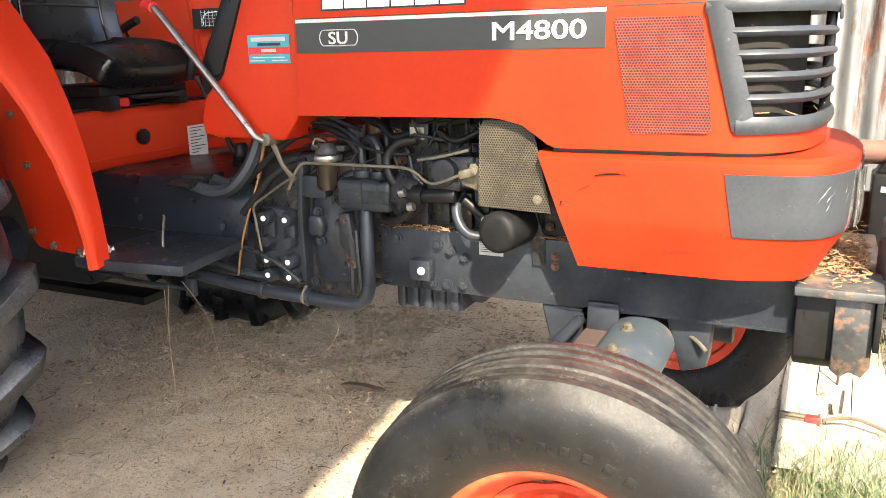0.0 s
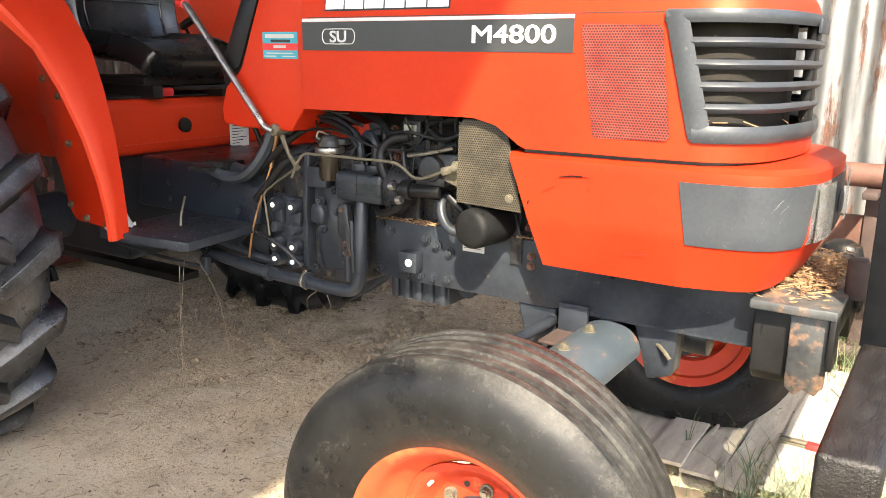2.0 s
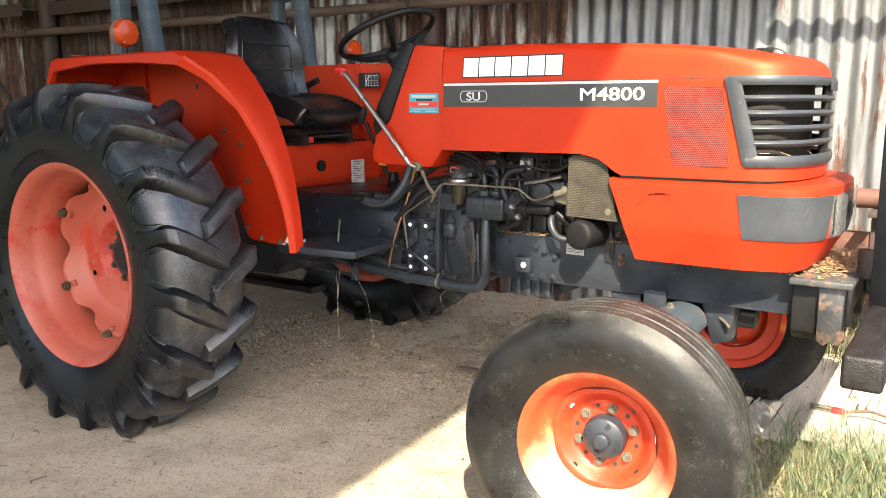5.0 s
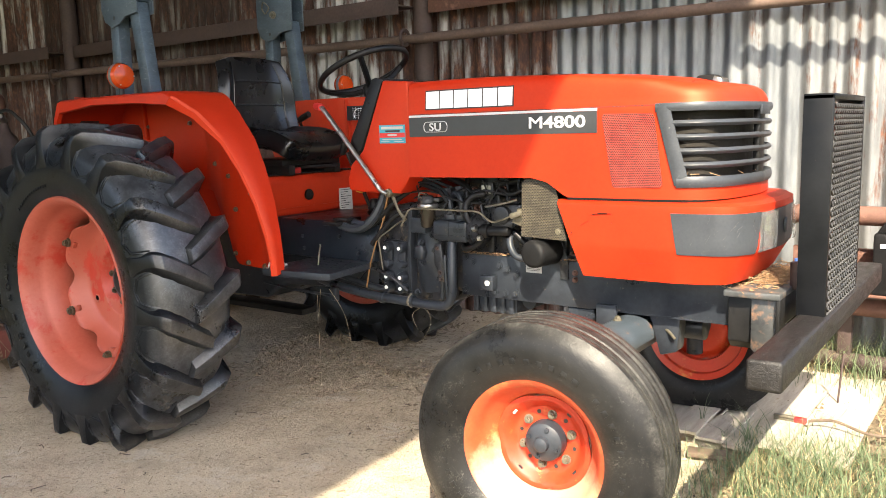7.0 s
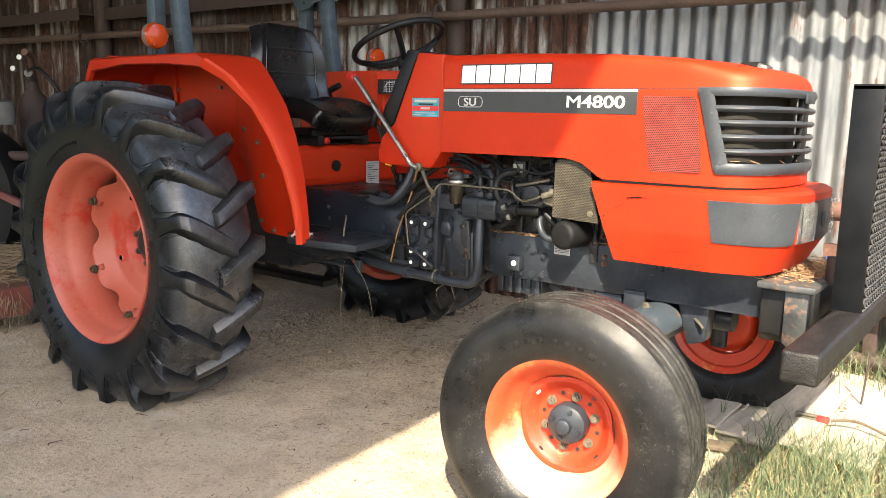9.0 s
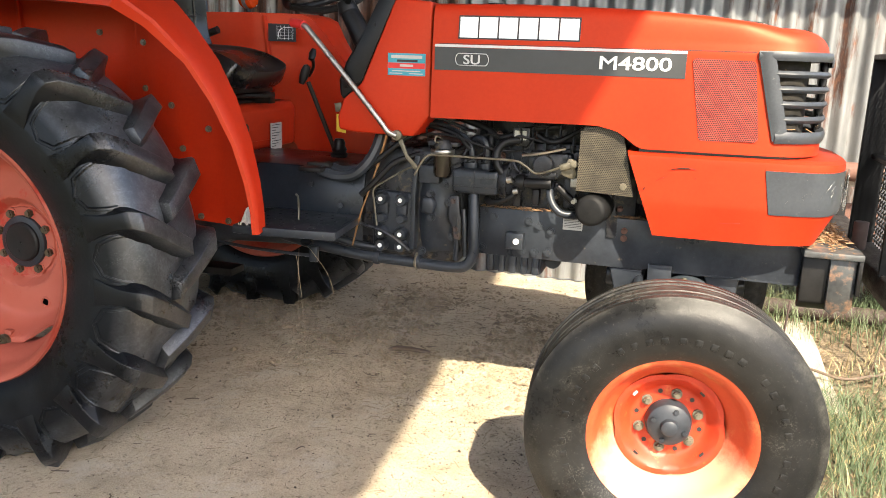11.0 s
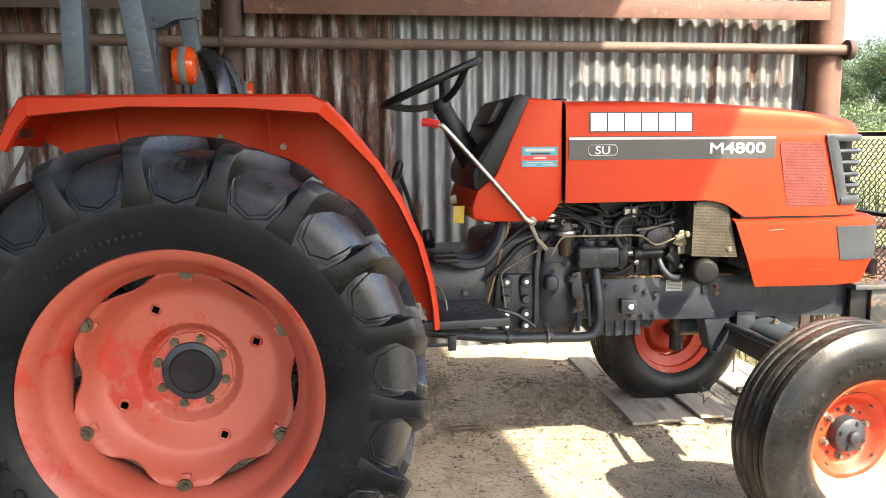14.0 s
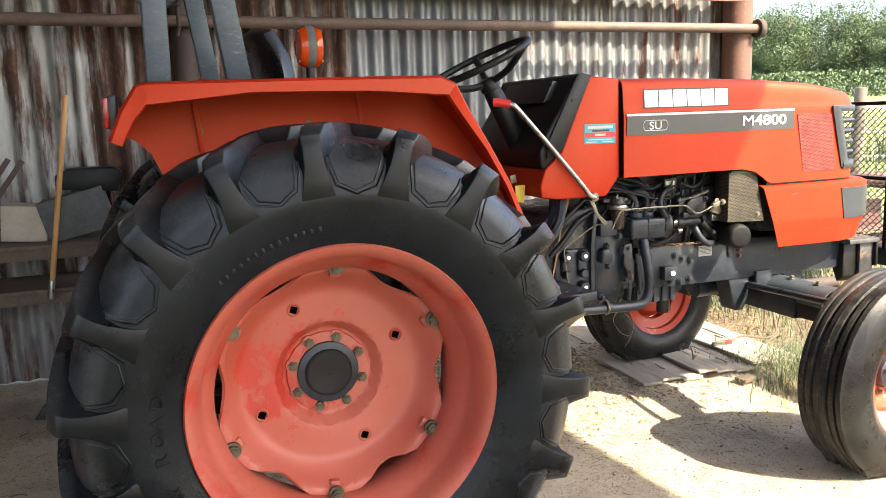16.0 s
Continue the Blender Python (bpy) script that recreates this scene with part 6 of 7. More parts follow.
# ---- front axle and bracket
ax = part("front_axle_beam", box((2.025, -.40, .455), (2.125, .40, .545), .008), GREY_PAINT, tractor, "dark steel front axle beam")
for s in (-1, 1):
    ky = .655 if s < 0 else .56
    part("axle_knee", box((2.035, min(s * .39, s * (ky + .02)), .463), (2.115, max(s * .39, s * (ky + .02)), .537), .006), BLACK, ax)
    part("king_pin", rod((2.075, s * ky, .27), (2.075, s * ky, .585), .034, 18, .004), GREY_PAINT, ax)
    part("spindle", rod((2.075, s * (ky - .01), HUB_F.z + (.024 if s > 0 else 0)), (2.075, s * (ky + .10), HUB_F.z + (.024 if s > 0 else 0)), .034, 16), GREY_PAINT, ax)
    part("steer_arm", box((1.95, s * ky - .015, .57), (2.09, s * ky + .015, .592), .004), GREY_PAINT, ax)
    part("axle_bracket", prism([(1.86, .60), (1.97, .60), (1.965, .50), (1.94, .46), (1.90, .46), (1.885, .50)], min(s * .11, s * .20), max(s * .11, s * .20), .008, seg=3), GREY_PAINT, ax)
    part("axle_bracket", prism([(2.16, .60), (2.27, .60), (2.26, .48), (2.20, .46)], min(s * .11, s * .18), max(s * .11, s * .18), .008), GREY_PAINT, ax)
    part("tie_rod", rod((1.96, s * .05, .565), (1.96, s * ky, .58), .014, 12), GREY_PAINT, ax)
part("pivot_pin", rod((1.84, 0, .53), (2.30, 0, .53), .045, 18, .004), GREY_PAINT, ax)


def guard(u, v):
    a = radians(-100 + 200 * u)
    return Vector((2.11 + .075 * math.sin(a) * 1.05, -.53 + .33 * v, .535 + .062 * math.cos(a)))


gd = part("ram_guard", thick(grid(20, 4, guard), .006), surface("worn_grey_guard", (0.028, 0.037, 0.047), (0.052, 0.066, 0.080), 9, (0.35, 0.55), 0, 0.2, 0.003, 60, (0.22, 0.10, 0.05), (0.60, 0.68), 18, settle=((0.26, 0.17, 0.10), 1.40, 1.75, 0.7, 20.0)), tractor, "curved grey steel guard over the steering ram")
for y in (-.30, -.44):
    part("guard_bolt", bolt_bm((2.10, y, .596), (0, 0, 1), .011, .012), ZINC, gd)
part("steering_ram", rod((2.11, -.56, .53), (2.11, -.15, .53), .036, 18, .004), STEEL, gd)
part("ram_fitting", tube([(2.20, -.16, .56), (2.24, -.19, .545), (2.26, -.20, .53)], .005, 8), ZINC, gd)
part("axle_debris", box((1.98, -.32, .548), (2.10, -.12, .556), .003), RUST_DARK, ax, "dry dirt and chaff lying on the axle")

steelplate = surface("scraped_grey_plate", (0.02, 0.022, 0.024), (0.085, 0.088, 0.088), 5, (0.4, 0.6), 0.1, 0.1, 0.003, 50, (0.20, 0.115, 0.07), (0.50, 0.62), 14)
bx = part("front_bracket", prism([(-.235, .708), (.235, .708), (.235, .56), (.20, .53), (.17, .60), (-.17, .60), (-.20, .53), (-.235, .56)], 2.44, 2.585, .006, "x"), BLACK, tractor, "black steel front weight bracket with a rusty scraped top plate")
part("top_plate", box((2.435, -.272, .706), (2.603, .272, .727), .005), steelplate, bx, "scraped grey top plate edged with rust")
for s in (-1, 1):
    part("end_web", prism([(2.515, .708), (2.588, .708), (2.590, .56), (2.575, .535), (2.552, .545), (2.535, .53), (2.515, .545)], min(s * .236, s * .252), max(s * .236, s * .252), .003), steelplate, bx, "bare scraped grey web plate")
    part("end_rib", box((2.590, min(s * .20, s * .268), .60), (2.602, max(s * .20, s * .268), .707), .002), BLACK, bx)
part("tool_tube", rod((2.612, -.10, .715), (2.612, -.10, .80), .022, 16, .002), RUST_DARK, bx, "short dark steel socket tube")

# brush guard: square bar, deep side channels, expanded metal
bar = part("bumper_bar", box((2.648, -.80, .592), (2.735, .80, .672), .010, None, 3), WORN, tractor, "black square-tube bumper bar with worn paint")
fr = part("brush_guard", box((2.645, -.265, .665), (2.725, -.245, 1.31), .003), GUARD, tractor, "black brush guard frame with expanded metal mesh")
part("guard_side", box((2.645, .245, .665), (2.725, .265, 1.31), .003), GUARD, fr)
part("guard_top", box((2.645, -.265, 1.295), (2.725, .265, 1.312), .003), GUARD, fr)
part("guard_rail", box((2.68, -.245, .965), (2.715, .245, .980), .002), GUARD, fr)
bm = B()
dy, dz = .034, .0155
nz, ny = int(.625 / dz), int(.48 / dy)
for j in range(nz):
    z = .672 + j * dz
    pts = []
    for i in range(2 * ny + 1):
        pts.append((2.722 + .004 * (i % 2), -.242 + i * dy / 2, z + (.42 * dz if (i + j) % 2 else -.42 * dz)))
    for a, b in zip(pts, pts[1:]):
        a, b = Vector(a), Vector(b)
        w, h = Vector((.001, 0, .0013)), Vector((.0024, 0, -.001))
        vs = [bm.verts.new(p + o) for p in (a, b) for o in (w + h, w - h, -w - h, -w + h)]
        for k in range(4):
            bm.faces.new((vs[k], vs[(k + 1) % 4], vs[4 + (k + 1) % 4], vs[4 + k]))
tagged(part("expanded_mesh", bm, MESHMETAL, fr, "dark expanded metal mesh", 0), kind="stuff")
bm = B()
rnd = random.Random(5)
for k in range(1500):
    p = Vector((rnd.uniform(2.41, 2.575), rnd.gauss(0, .10), .728 + rnd.random() ** 2 * .03))
    a, b = rnd.uniform(0, 6.28), rnd.uniform(-.3, .3)
    d = Vector((math.cos(a), math.sin(a), b)) * rnd.uniform(.004, .012)
    add_rod(bm, p - d, p + d, .0013, 4)
tagged(put("chaff", bm, CHAFF, 0), "dry rusty chaff heaped on the front bracket", "debris", kind="stuff")

# dry chaff and rust lying along the rail and the engine mounts
bm = B()
for k in range(260):
    p = Vector((rnd.uniform(1.42, 1.96), -.208 + rnd.gauss(0, .01), .768 + rnd.random() * .006))
    a = rnd.uniform(0, 6.28)
    e = Vector((math.cos(a), math.sin(a), rnd.uniform(-.2, .2))) * rnd.uniform(.003, .012)
    add_rod(bm, p - e, p + e, .0011, 3)
tagged(put("chaff", bm, CHAFF, 0), "dry chaff and seed lying on the tractor frame rail", "debris", kind="stuff")
# wiring and thin pipes looping through the engine bay
for k in range(16):
    x, z = rnd.uniform(1.18, 1.70), rnd.uniform(.88, 1.04)
    pts = [(x, -.20 - rnd.random() * .03, z)]
    for j in range(3):
        x, z = x + rnd.uniform(-.02, .09), min(1.05, max(.80, z + rnd.gauss(0, .05)))
        pts.append((min(x, 1.74), -.215 - rnd.random() * .035, z))
    part("wire", tube(pts, rnd.choice((.0022, .003, .0045, .006)), 6, 5), rnd.choice((PLASTIC, PLASTIC, GREY_PAINT, ENGINE)), tractor, "")
# bolts strewn at random over the block, added to give the bay glints
for k in range(26):
    x, z = rnd.uniform(1.38, 1.90), rnd.uniform(.79, 1.03)
    part("glint_bolt", bolt_bm((x, -.172 - rnd.random() * .012, z), (0, -1, 0), rnd.uniform(.006, .011), .016), rnd.choice((ZINC, GREY_PAINT, ENGINE, RUST)), block)
for k in range(7):
    x, z = rnd.uniform(1.40, 1.72), rnd.uniform(.80, 1.0)
    w, h = rnd.uniform(.02, .05), rnd.uniform(.02, .045)
    part("cast_boss", box((x, -.20, z), (x + w, -.165, z + h), .006), ENGINE, block)

# ---------------------------------------------------------------- ground cover and loose things
rnd = random.Random(11)


def gz(x, y):
    return ground_z(x, y)


board = thing("board", (2.2, .8, 0), "split weathered grey plywood sheet under the front wheel", "board")
for k in range(9):
    x0, wd = 1.755 + .108 * k, .1074
    y0, y1 = .25 + .013 * math.sin(k * 2.3), 1.36 + .03 * math.sin(k * 1.7)
    bm = grid(2, 14, lambda u, v, y0=y0, y1=y1, x0=x0, k=k: Vector((x0 + wd * u + .004 * math.sin(9 * v + k), y0 + (y1 - y0) * v + .012 * noise.noise(Vector((u * 5, k, 0))), .022 + .003 * math.sin(7 * v + k * 2) + (.004 if k in (3, 6) else 0) * (1 - v) ** 2)))
    part("strip", thick(bm, .012), BOARD, board, "", 30)
for k in range(9):
    x, y = rnd.uniform(1.8, 2.6), rnd.uniform(.28, .8)
    ln = rnd.uniform(.08, .22)
    m = Matrix.Translation((x, y, .037)) @ Matrix.Rotation(rnd.gauss(0, .10) + radians(88), 4, "Z")
    part("splinter", box((-ln / 2, -rnd.uniform(.003, .008), -.003), (ln / 2, rnd.uniform(.003, .008), .003), 0, m), BOARD, board)
tagged(put("plank", box((-.07, -.03, .0), (.07, .035, .02), .004, Matrix.Translation((2.27, .13, .004)) @ Matrix.Rotation(radians(14), 4, "Z")), TWIG), "small dark block of broken board on the dirt", "plank")
stick = prism([(.90, .0), (.93, .012), (1.0, .015), (1.07, .011), (1.09, .003)], .31, .34, .003)
tagged(put("stick", stick, TWIG), "short dark weathered piece of wood on the dirt", "stick")

# jumper clamp and cable
clip = thing("cable_clamp", (2.5, .57, .03), "red-handled cable clamp with its lead lying by the board", "cable clamp")
part("jaw", box((2.40, .565, .035), (2.48, .585, .05), .004), ZINC, clip)
part("jaw", box((2.40, .56, .052), (2.48, .58, .062), .004, Matrix.Translation((0, 0, 0)) @ Matrix.Rotation(0, 4, "Z")), ZINC, clip)
part("handle", box((2.478, .56, .036), (2.525, .588, .060), .006), REDPLASTIC, clip, "red plastic handle")
part("lead", tube([(2.53, .575, .05), (2.62, .60, .06), (2.75, .56, .045), (2.85, .60, .05), (2.98, .75, .06), (3.05, .9, .3), (3.08, 1.0, .55)], .006, 7), TWIG, clip, "thin dark lead")


def blades(name, spots, mat, label, wide=.0026, droop=.8, kind="stuff"):
    bm = B()
    for x, y, z, h in spots:
        a = rnd.uniform(0, 2 * math.pi)
        d = Vector((math.cos(a), math.sin(a), 0))
        w = Vector((-d.y, d.x, 0)) * wide * rnd.uniform(.7, 1.3)
        lean = droop * rnd.uniform(.2, 1.2) * h
        last = None
        for k in range(5):
            t = k / 4
            p = Vector((x, y, z)) + d * lean * t * t + Vector((0, 0, h * (t - .25 * t * t * droop)))
            ww = w * (1 - t * .92)
            pair = (bm.verts.new(p - ww), bm.verts.new(p + ww))
            if last:
                bm.faces.new((last[0], last[1], pair[1], pair[0]))
            last = pair
    me_ob = put(name, bm, mat, 180)
    return tagged(me_ob, label, "grass", kind=kind)


def clumps(n, area, h, per, spread):
    out = []
    for _ in range(n):
        cx, cy = area()
        for _ in range(per):
            x, y = rnd.gauss(cx, spread), rnd.gauss(cy, spread)
            out.append((x, y, gz(x, y) - .005, h * rnd.uniform(.45, 1.25)))
    return out


def patch():
    while True:
        x, y = rnd.uniform(2.25, 4.6), rnd.uniform(-1.3, 2.6)
        edge = 2.42 + .28 * max(0, y - .1) if y < .5 else 2.75
        if y > 1.35:
            edge = 2.35
        if x > edge + rnd.random() ** 2 * .35:
            return x, y


def near_bit():
    return rnd.gauss(2.58, .16), rnd.gauss(.12, .13)


def mat_spot():
    """Where the turf closes up in front of the boards, ragged towards the shed."""
    y = rnd.uniform(-1.3, .42)
    return max(2.34 + .12 * rnd.random(), rnd.gauss(2.75, .26)) + .12 * max(0, y), y


def fringe_spot():
    return rnd.uniform(2.35, 3.6), rnd.uniform(1.05, 2.4)


blades("grass", clumps(420, patch, .18, 16, .08) + clumps(46, near_bit, .13, 14, .09) + clumps(210, mat_spot, .115, 18, .07) + clumps(120, fringe_spot, .26, 16, .08), GRASS, "green tufts of grass at the mouth of the shed", .0022, 1.0)
blades("dry_grass", clumps(150, patch, .10, 14, .08) + clumps(120, mat_spot, .06, 16, .09) + clumps(40, near_bit, .08, 12, .06) + clumps(16, lambda: (rnd.uniform(2.0, 2.6), rnd.uniform(1.45, 1.65)), .2, 16, .05), DRYGRASS, "dry yellow grass among the green", .0019, 1.1)


bm = B()
for _ in range(3800):
    if rnd.random() < .6:
        x, y = 2.34 + rnd.random() ** 1.4 * 1.3, rnd.uniform(-1.0, 1.3)
    else:
        x, y = rnd.uniform(2.2, 3.6), rnd.uniform(1.3, 2.3)
    a, tip, r = rnd.uniform(0, 6.28), rnd.gauss(0, .35), rnd.uniform(.006, .02)
    d, e = Vector((math.cos(a), math.sin(a), tip)) * r, Vector((-math.sin(a), math.cos(a), rnd.gauss(0, .3))) * r * rnd.uniform(.12, .5)
    c = Vector((x, y, gz(x, y) + rnd.uniform(.004, .02)))
    vs = [bm.verts.new(p) for p in (c - d, c - e + Vector((0, 0, r * .2)), c + d, c + e + Vector((0, 0, r * .2)))]
    bm.faces.new(vs)
tagged(put("leaf_litter", bm, surface("dead_leaves", (0.085, 0.048, 0.026), (0.30, 0.215, 0.125), 60, (0.7, 0.9), 0, 0, fine=200), 0), "brown dead leaves and stems littering the ground by the grass", "leaf litter", kind="stuff")


def sprig(x, y, h, label, mat):
    g = []
    for k in range(5):
        g.append((x + rnd.gauss(0, .006), y + rnd.gauss(0, .006), gz(x, y), h * rnd.uniform(.6, 1.1)))
    return blades("grass_sprig", g, mat, label, .0028, .9, "")


sprig(2.16, .42, .22, "thin lone grass sprig growing by the board", GRASS)
sprig(2.36, .33, .2, "thin lone grass sprig growing beside the board", GRASS)


def field_spot():
    a, r = radians(rnd.uniform(28, 66)), 5 + 45 * rnd.random() ** 1.6
    return -.2 + r * math.cos(a), -3 + r * math.sin(a)


spots = []
for _ in range(6000):
    x, y = field_spot()
    if x > 4.2:
        r = math.hypot(x, y)
        for _ in range(2):
            spots.append((x + rnd.gauss(0, .1), y + rnd.gauss(0, .1), far_z(x, y) - .03, rnd.uniform(.12, .34)))
blades("meadow_grass", spots, surface("meadow_grass", (0.17, 0.22, 0.05), (0.36, 0.36, 0.14), 0.3, (0.5, 0.7), 0, 0), "long sunlit meadow grass beyond the shed", .012, .5)
tall = []
for cx, cy, n in ((10.5, 8.2, 120), (13.5, 9.0, 160), (15, 8.5, 120), (8.6, 8.6, 60)):
    for _ in range(n):
        tall.append((rnd.gauss(cx, .35), rnd.gauss(cy, .35), 0, rnd.uniform(.5, 1.15)))
blades("tall_weeds", tall, GRASS, "tall green weeds in the meadow", .02, .4)

# straw, crumbs, twigs on the floor
bm = B()
for _ in range(2600):
    if rnd.random() < .55:
        x, y = rnd.gauss(.9, .7), rnd.gauss(.35, .45)
    else:
        x, y = rnd.uniform(-3, 3.2), rnd.uniform(-2.0, 1.6)
    a, ln = rnd.uniform(0, 6.28), rnd.uniform(.005, .03)
    d = Vector((math.cos(a), math.sin(a), rnd.uniform(-.06, .06))) * ln
    c = Vector((x, y, gz(x, y) + .004))
    add_rod(bm, c - d, c + d, rnd.uniform(.0007, .0016), 3)
tagged(put("straw", bm, FLOOR_STRAW, 0), "scattered dry straw on the dirt floor", "straw", kind="stuff")
bm = B()
for _ in range(6000):
    k = rnd.random()
    if k < .45:
        x, y = rnd.gauss(1.45, .42), rnd.gauss(-.15, .38)
    elif k < .75:
        x, y = rnd.gauss(1.0, .6), rnd.gauss(.7, .35)
    else:
        x, y = rnd.uniform(-2, 3), rnd.uniform(-1.6, 1.5)
    r = rnd.uniform(.0015, .0036) * (2.2 if rnd.random() < .03 else 1)
    c = Vector((x, y, gz(x, y) + r * .3))
    vs = [bm.verts.new(c + Vector((rnd.uniform(.6, 1) * r * p[0], rnd.uniform(.6, 1) * r * p[1], rnd.uniform(.5, .9) * r * p[2]))) for p in ((1, 0, 0), (-1, 0, 0), (0, 1, 0), (0, -1, 0), (0, 0, 1), (0, 0, -1))]
    for f in ((0, 2, 4), (2, 1, 4), (1, 3, 4), (3, 0, 4), (2, 0, 5), (1, 2, 5), (3, 1, 5), (0, 3, 5)):
        bm.faces.new([vs[i] for i in f])
tagged(put("soil_crumbs", bm, CRUMB, 0), "dark crumbs of soil and droppings on the dirt", "crumbs", kind="stuff")
bm = B()
for _ in range(240):
    x, y = (rnd.gauss(1.0, .6), rnd.gauss(.7, .4)) if rnd.random() < .7 else (rnd.uniform(-1.5, 2.4), rnd.uniform(-1.5, 1.4))
    a, ln = rnd.uniform(0, 6.28), rnd.uniform(.02, .07)
    p = Vector((x, y, gz(x, y) + .005))
    pts = [p + Vector((math.cos(a), math.sin(a), 0)) * ln * t + Vector((rnd.gauss(0, .006), rnd.gauss(0, .006), 0)) for t in (0, .5, 1)]
    tube(pts, rnd.uniform(.0009, .0022), 4, 2, True, bm)
tagged(put("twigs", bm, TWIG, 0), "small dead twigs on the dirt", "twigs", kind="stuff")
bm = B()
for _ in range(16000):
    x = rnd.uniform(-.4, 2.1)
    y = rnd.gauss(.72 + .12 * math.sin(x * 3), .34)
    if noise.noise(Vector((x * 3.1, y * 3.1, 5))) + .35 * rnd.random() < .02:
        continue
    r = rnd.uniform(.002, .010) * (2.4 if rnd.random() < .16 else 1)
    c = Vector((x, y, gz(x, y)))
    ring = [bm.verts.new(c + Vector((math.cos(i * 1.2566) * r * rnd.uniform(.6, 1.2), math.sin(i * 1.2566) * r * rnd.uniform(.6, 1.2), -.002))) for i in range(5)]
    top = bm.verts.new(c + Vector((0, 0, r * rnd.uniform(.3, .7))))
    for i in range(5):
        bm.faces.new((ring[i], ring[(i + 1) % 5], top))
tagged(put("loose_clods", bm, CHURNED, 0), "loose churned clods of dry dirt", "clods", kind="stuff")

for pts in (((.83, -.40, .60), (.84, -.43, .45), (.85, -.44, .32)), ((.83, -.42, .58), (.88, -.47, .40), (.90, -.49, .20)), ((.86, -.38, .60), (.93, -.37, .50), (.955, -.36, .36), (.96, -.36, .28)),
            ((1.30, -.29, .54), (1.33, -.31, .50), (1.31, -.32, .45), (1.28, -.33, .42)), ((1.27, -.29, .55), (1.24, -.31, .52), (1.27, -.32, .47), (1.30, -.33, .46))):
    tagged(put("dry_stalk", tube(pts, .0008, 5, 5, True, None, .6), FLOOR_STRAW, 0), "dry straw stalk hanging from the tractor chassis", "stalk", group="hanging stalks")

# ---------------------------------------------------------------- along the wall, beyond the tractor's nose
rack = thing("pipe_rack", (3.0, 1.45, 0), "low rack of rusty steel pipes and plate along the wall", "rack")
part("pipe", rod((2.15, 1.42, .79), (5.4, 1.30, .79), .045, 18), RUST, rack)
part("pipe", rod((2.25, 1.50, .34), (5.2, 1.40, .34), .045, 18), RUST, rack)
part("pipe", rod((2.3, 1.52, .06), (5.0, 1.40, .06), .042, 18), RUST_DARK, rack)
part("plate", box((2.25, 1.50, .44), (4.6, 1.53, .62), .003), RUST, rack, "rust-brown steel plate")
part("plate", box((2.25, 1.30, .425), (4.6, 1.53, .437), .003), RUST, rack)
for x in (2.5, 3.3, 4.4):
    part("leg", box((x - .03, 1.49, 0), (x + .03, 1.55, .80), .004), RUST_DARK, rack)
    part("cross_arm", box((x - .025, 1.26, .72), (x + .025, 1.53, .745), .003), RUST_DARK, rack)
ch = thing("battery_charger", (2.72, 1.38, .44), "black box-shaped charger with a grey top standing on the rusty plate", "charger")
part("case", box((2.63, 1.31, .437), (2.82, 1.47, .72), .012), PLASTIC, ch)
part("panel", prism([(2.64, .722), (2.81, .722), (2.79, .80), (2.69, .80)], 1.33, 1.45, .006), PLASTIC, ch, "black sloping top panel")
part("marking", box((2.66, 1.306, .655), (2.79, 1.309, .675), 0), PAPER, ch, "plain pale bar of unreadable marking")
tagged(put("cardboard_sheet", box((-.16, -.004, -.10), (.16, .004, .10), .001, Matrix.Translation((3.02, 1.50, .74)) @ Matrix.Rotation(radians(25), 4, "Y") @ Matrix.Rotation(radians(-20), 4, "X")), CARD), "bent piece of tan card leaning on the rack", "card")
tagged(put("black_bag", lathe([(0, -.09), (.07, -.085), (.10, -.02), (.085, .05), (.04, .085), (0, .09)], Matrix.Translation((2.42, 1.40, .488)) @ Matrix.Rotation(radians(90), 4, "X") @ Matrix.Diagonal((.8, .6, .55, 1)), 18, False), PLASTIC), "crumpled black plastic bag on the rusty plate", "bag")
tagged(put("blue_bottle", lathe([(0, 0), (.03, 0), (.032, .09), (.012, .12), (.012, .14), (0, .14)], Matrix.Translation((2.30, 1.36, .437)) @ Matrix.Rotation(radians(90), 4, "X"), 16, False), TARP), "small blue plastic bottle on the rusty plate", "bottle")
tagged(put("steel_stake", rod((2.57, .95, -.02), (2.585, .965, .24), .0045, 8), RUST_DARK), "thin rusty steel stake stuck in the ground", "stake")
for pts in (((2.9, .75, 0), (2.95, .8, .25), (2.92, .82, .5), (2.98, .8, .8)), ((3.05, .6, 0), (3.0, .7, .3), (3.1, .8, .55), (3.25, .85, .7))):
    tagged(put("dead_vine", tube(pts, .0035, 6, 5, True, None, .4), TWIG), "bare reddish-brown vine stem", "vine", group="vine stems")

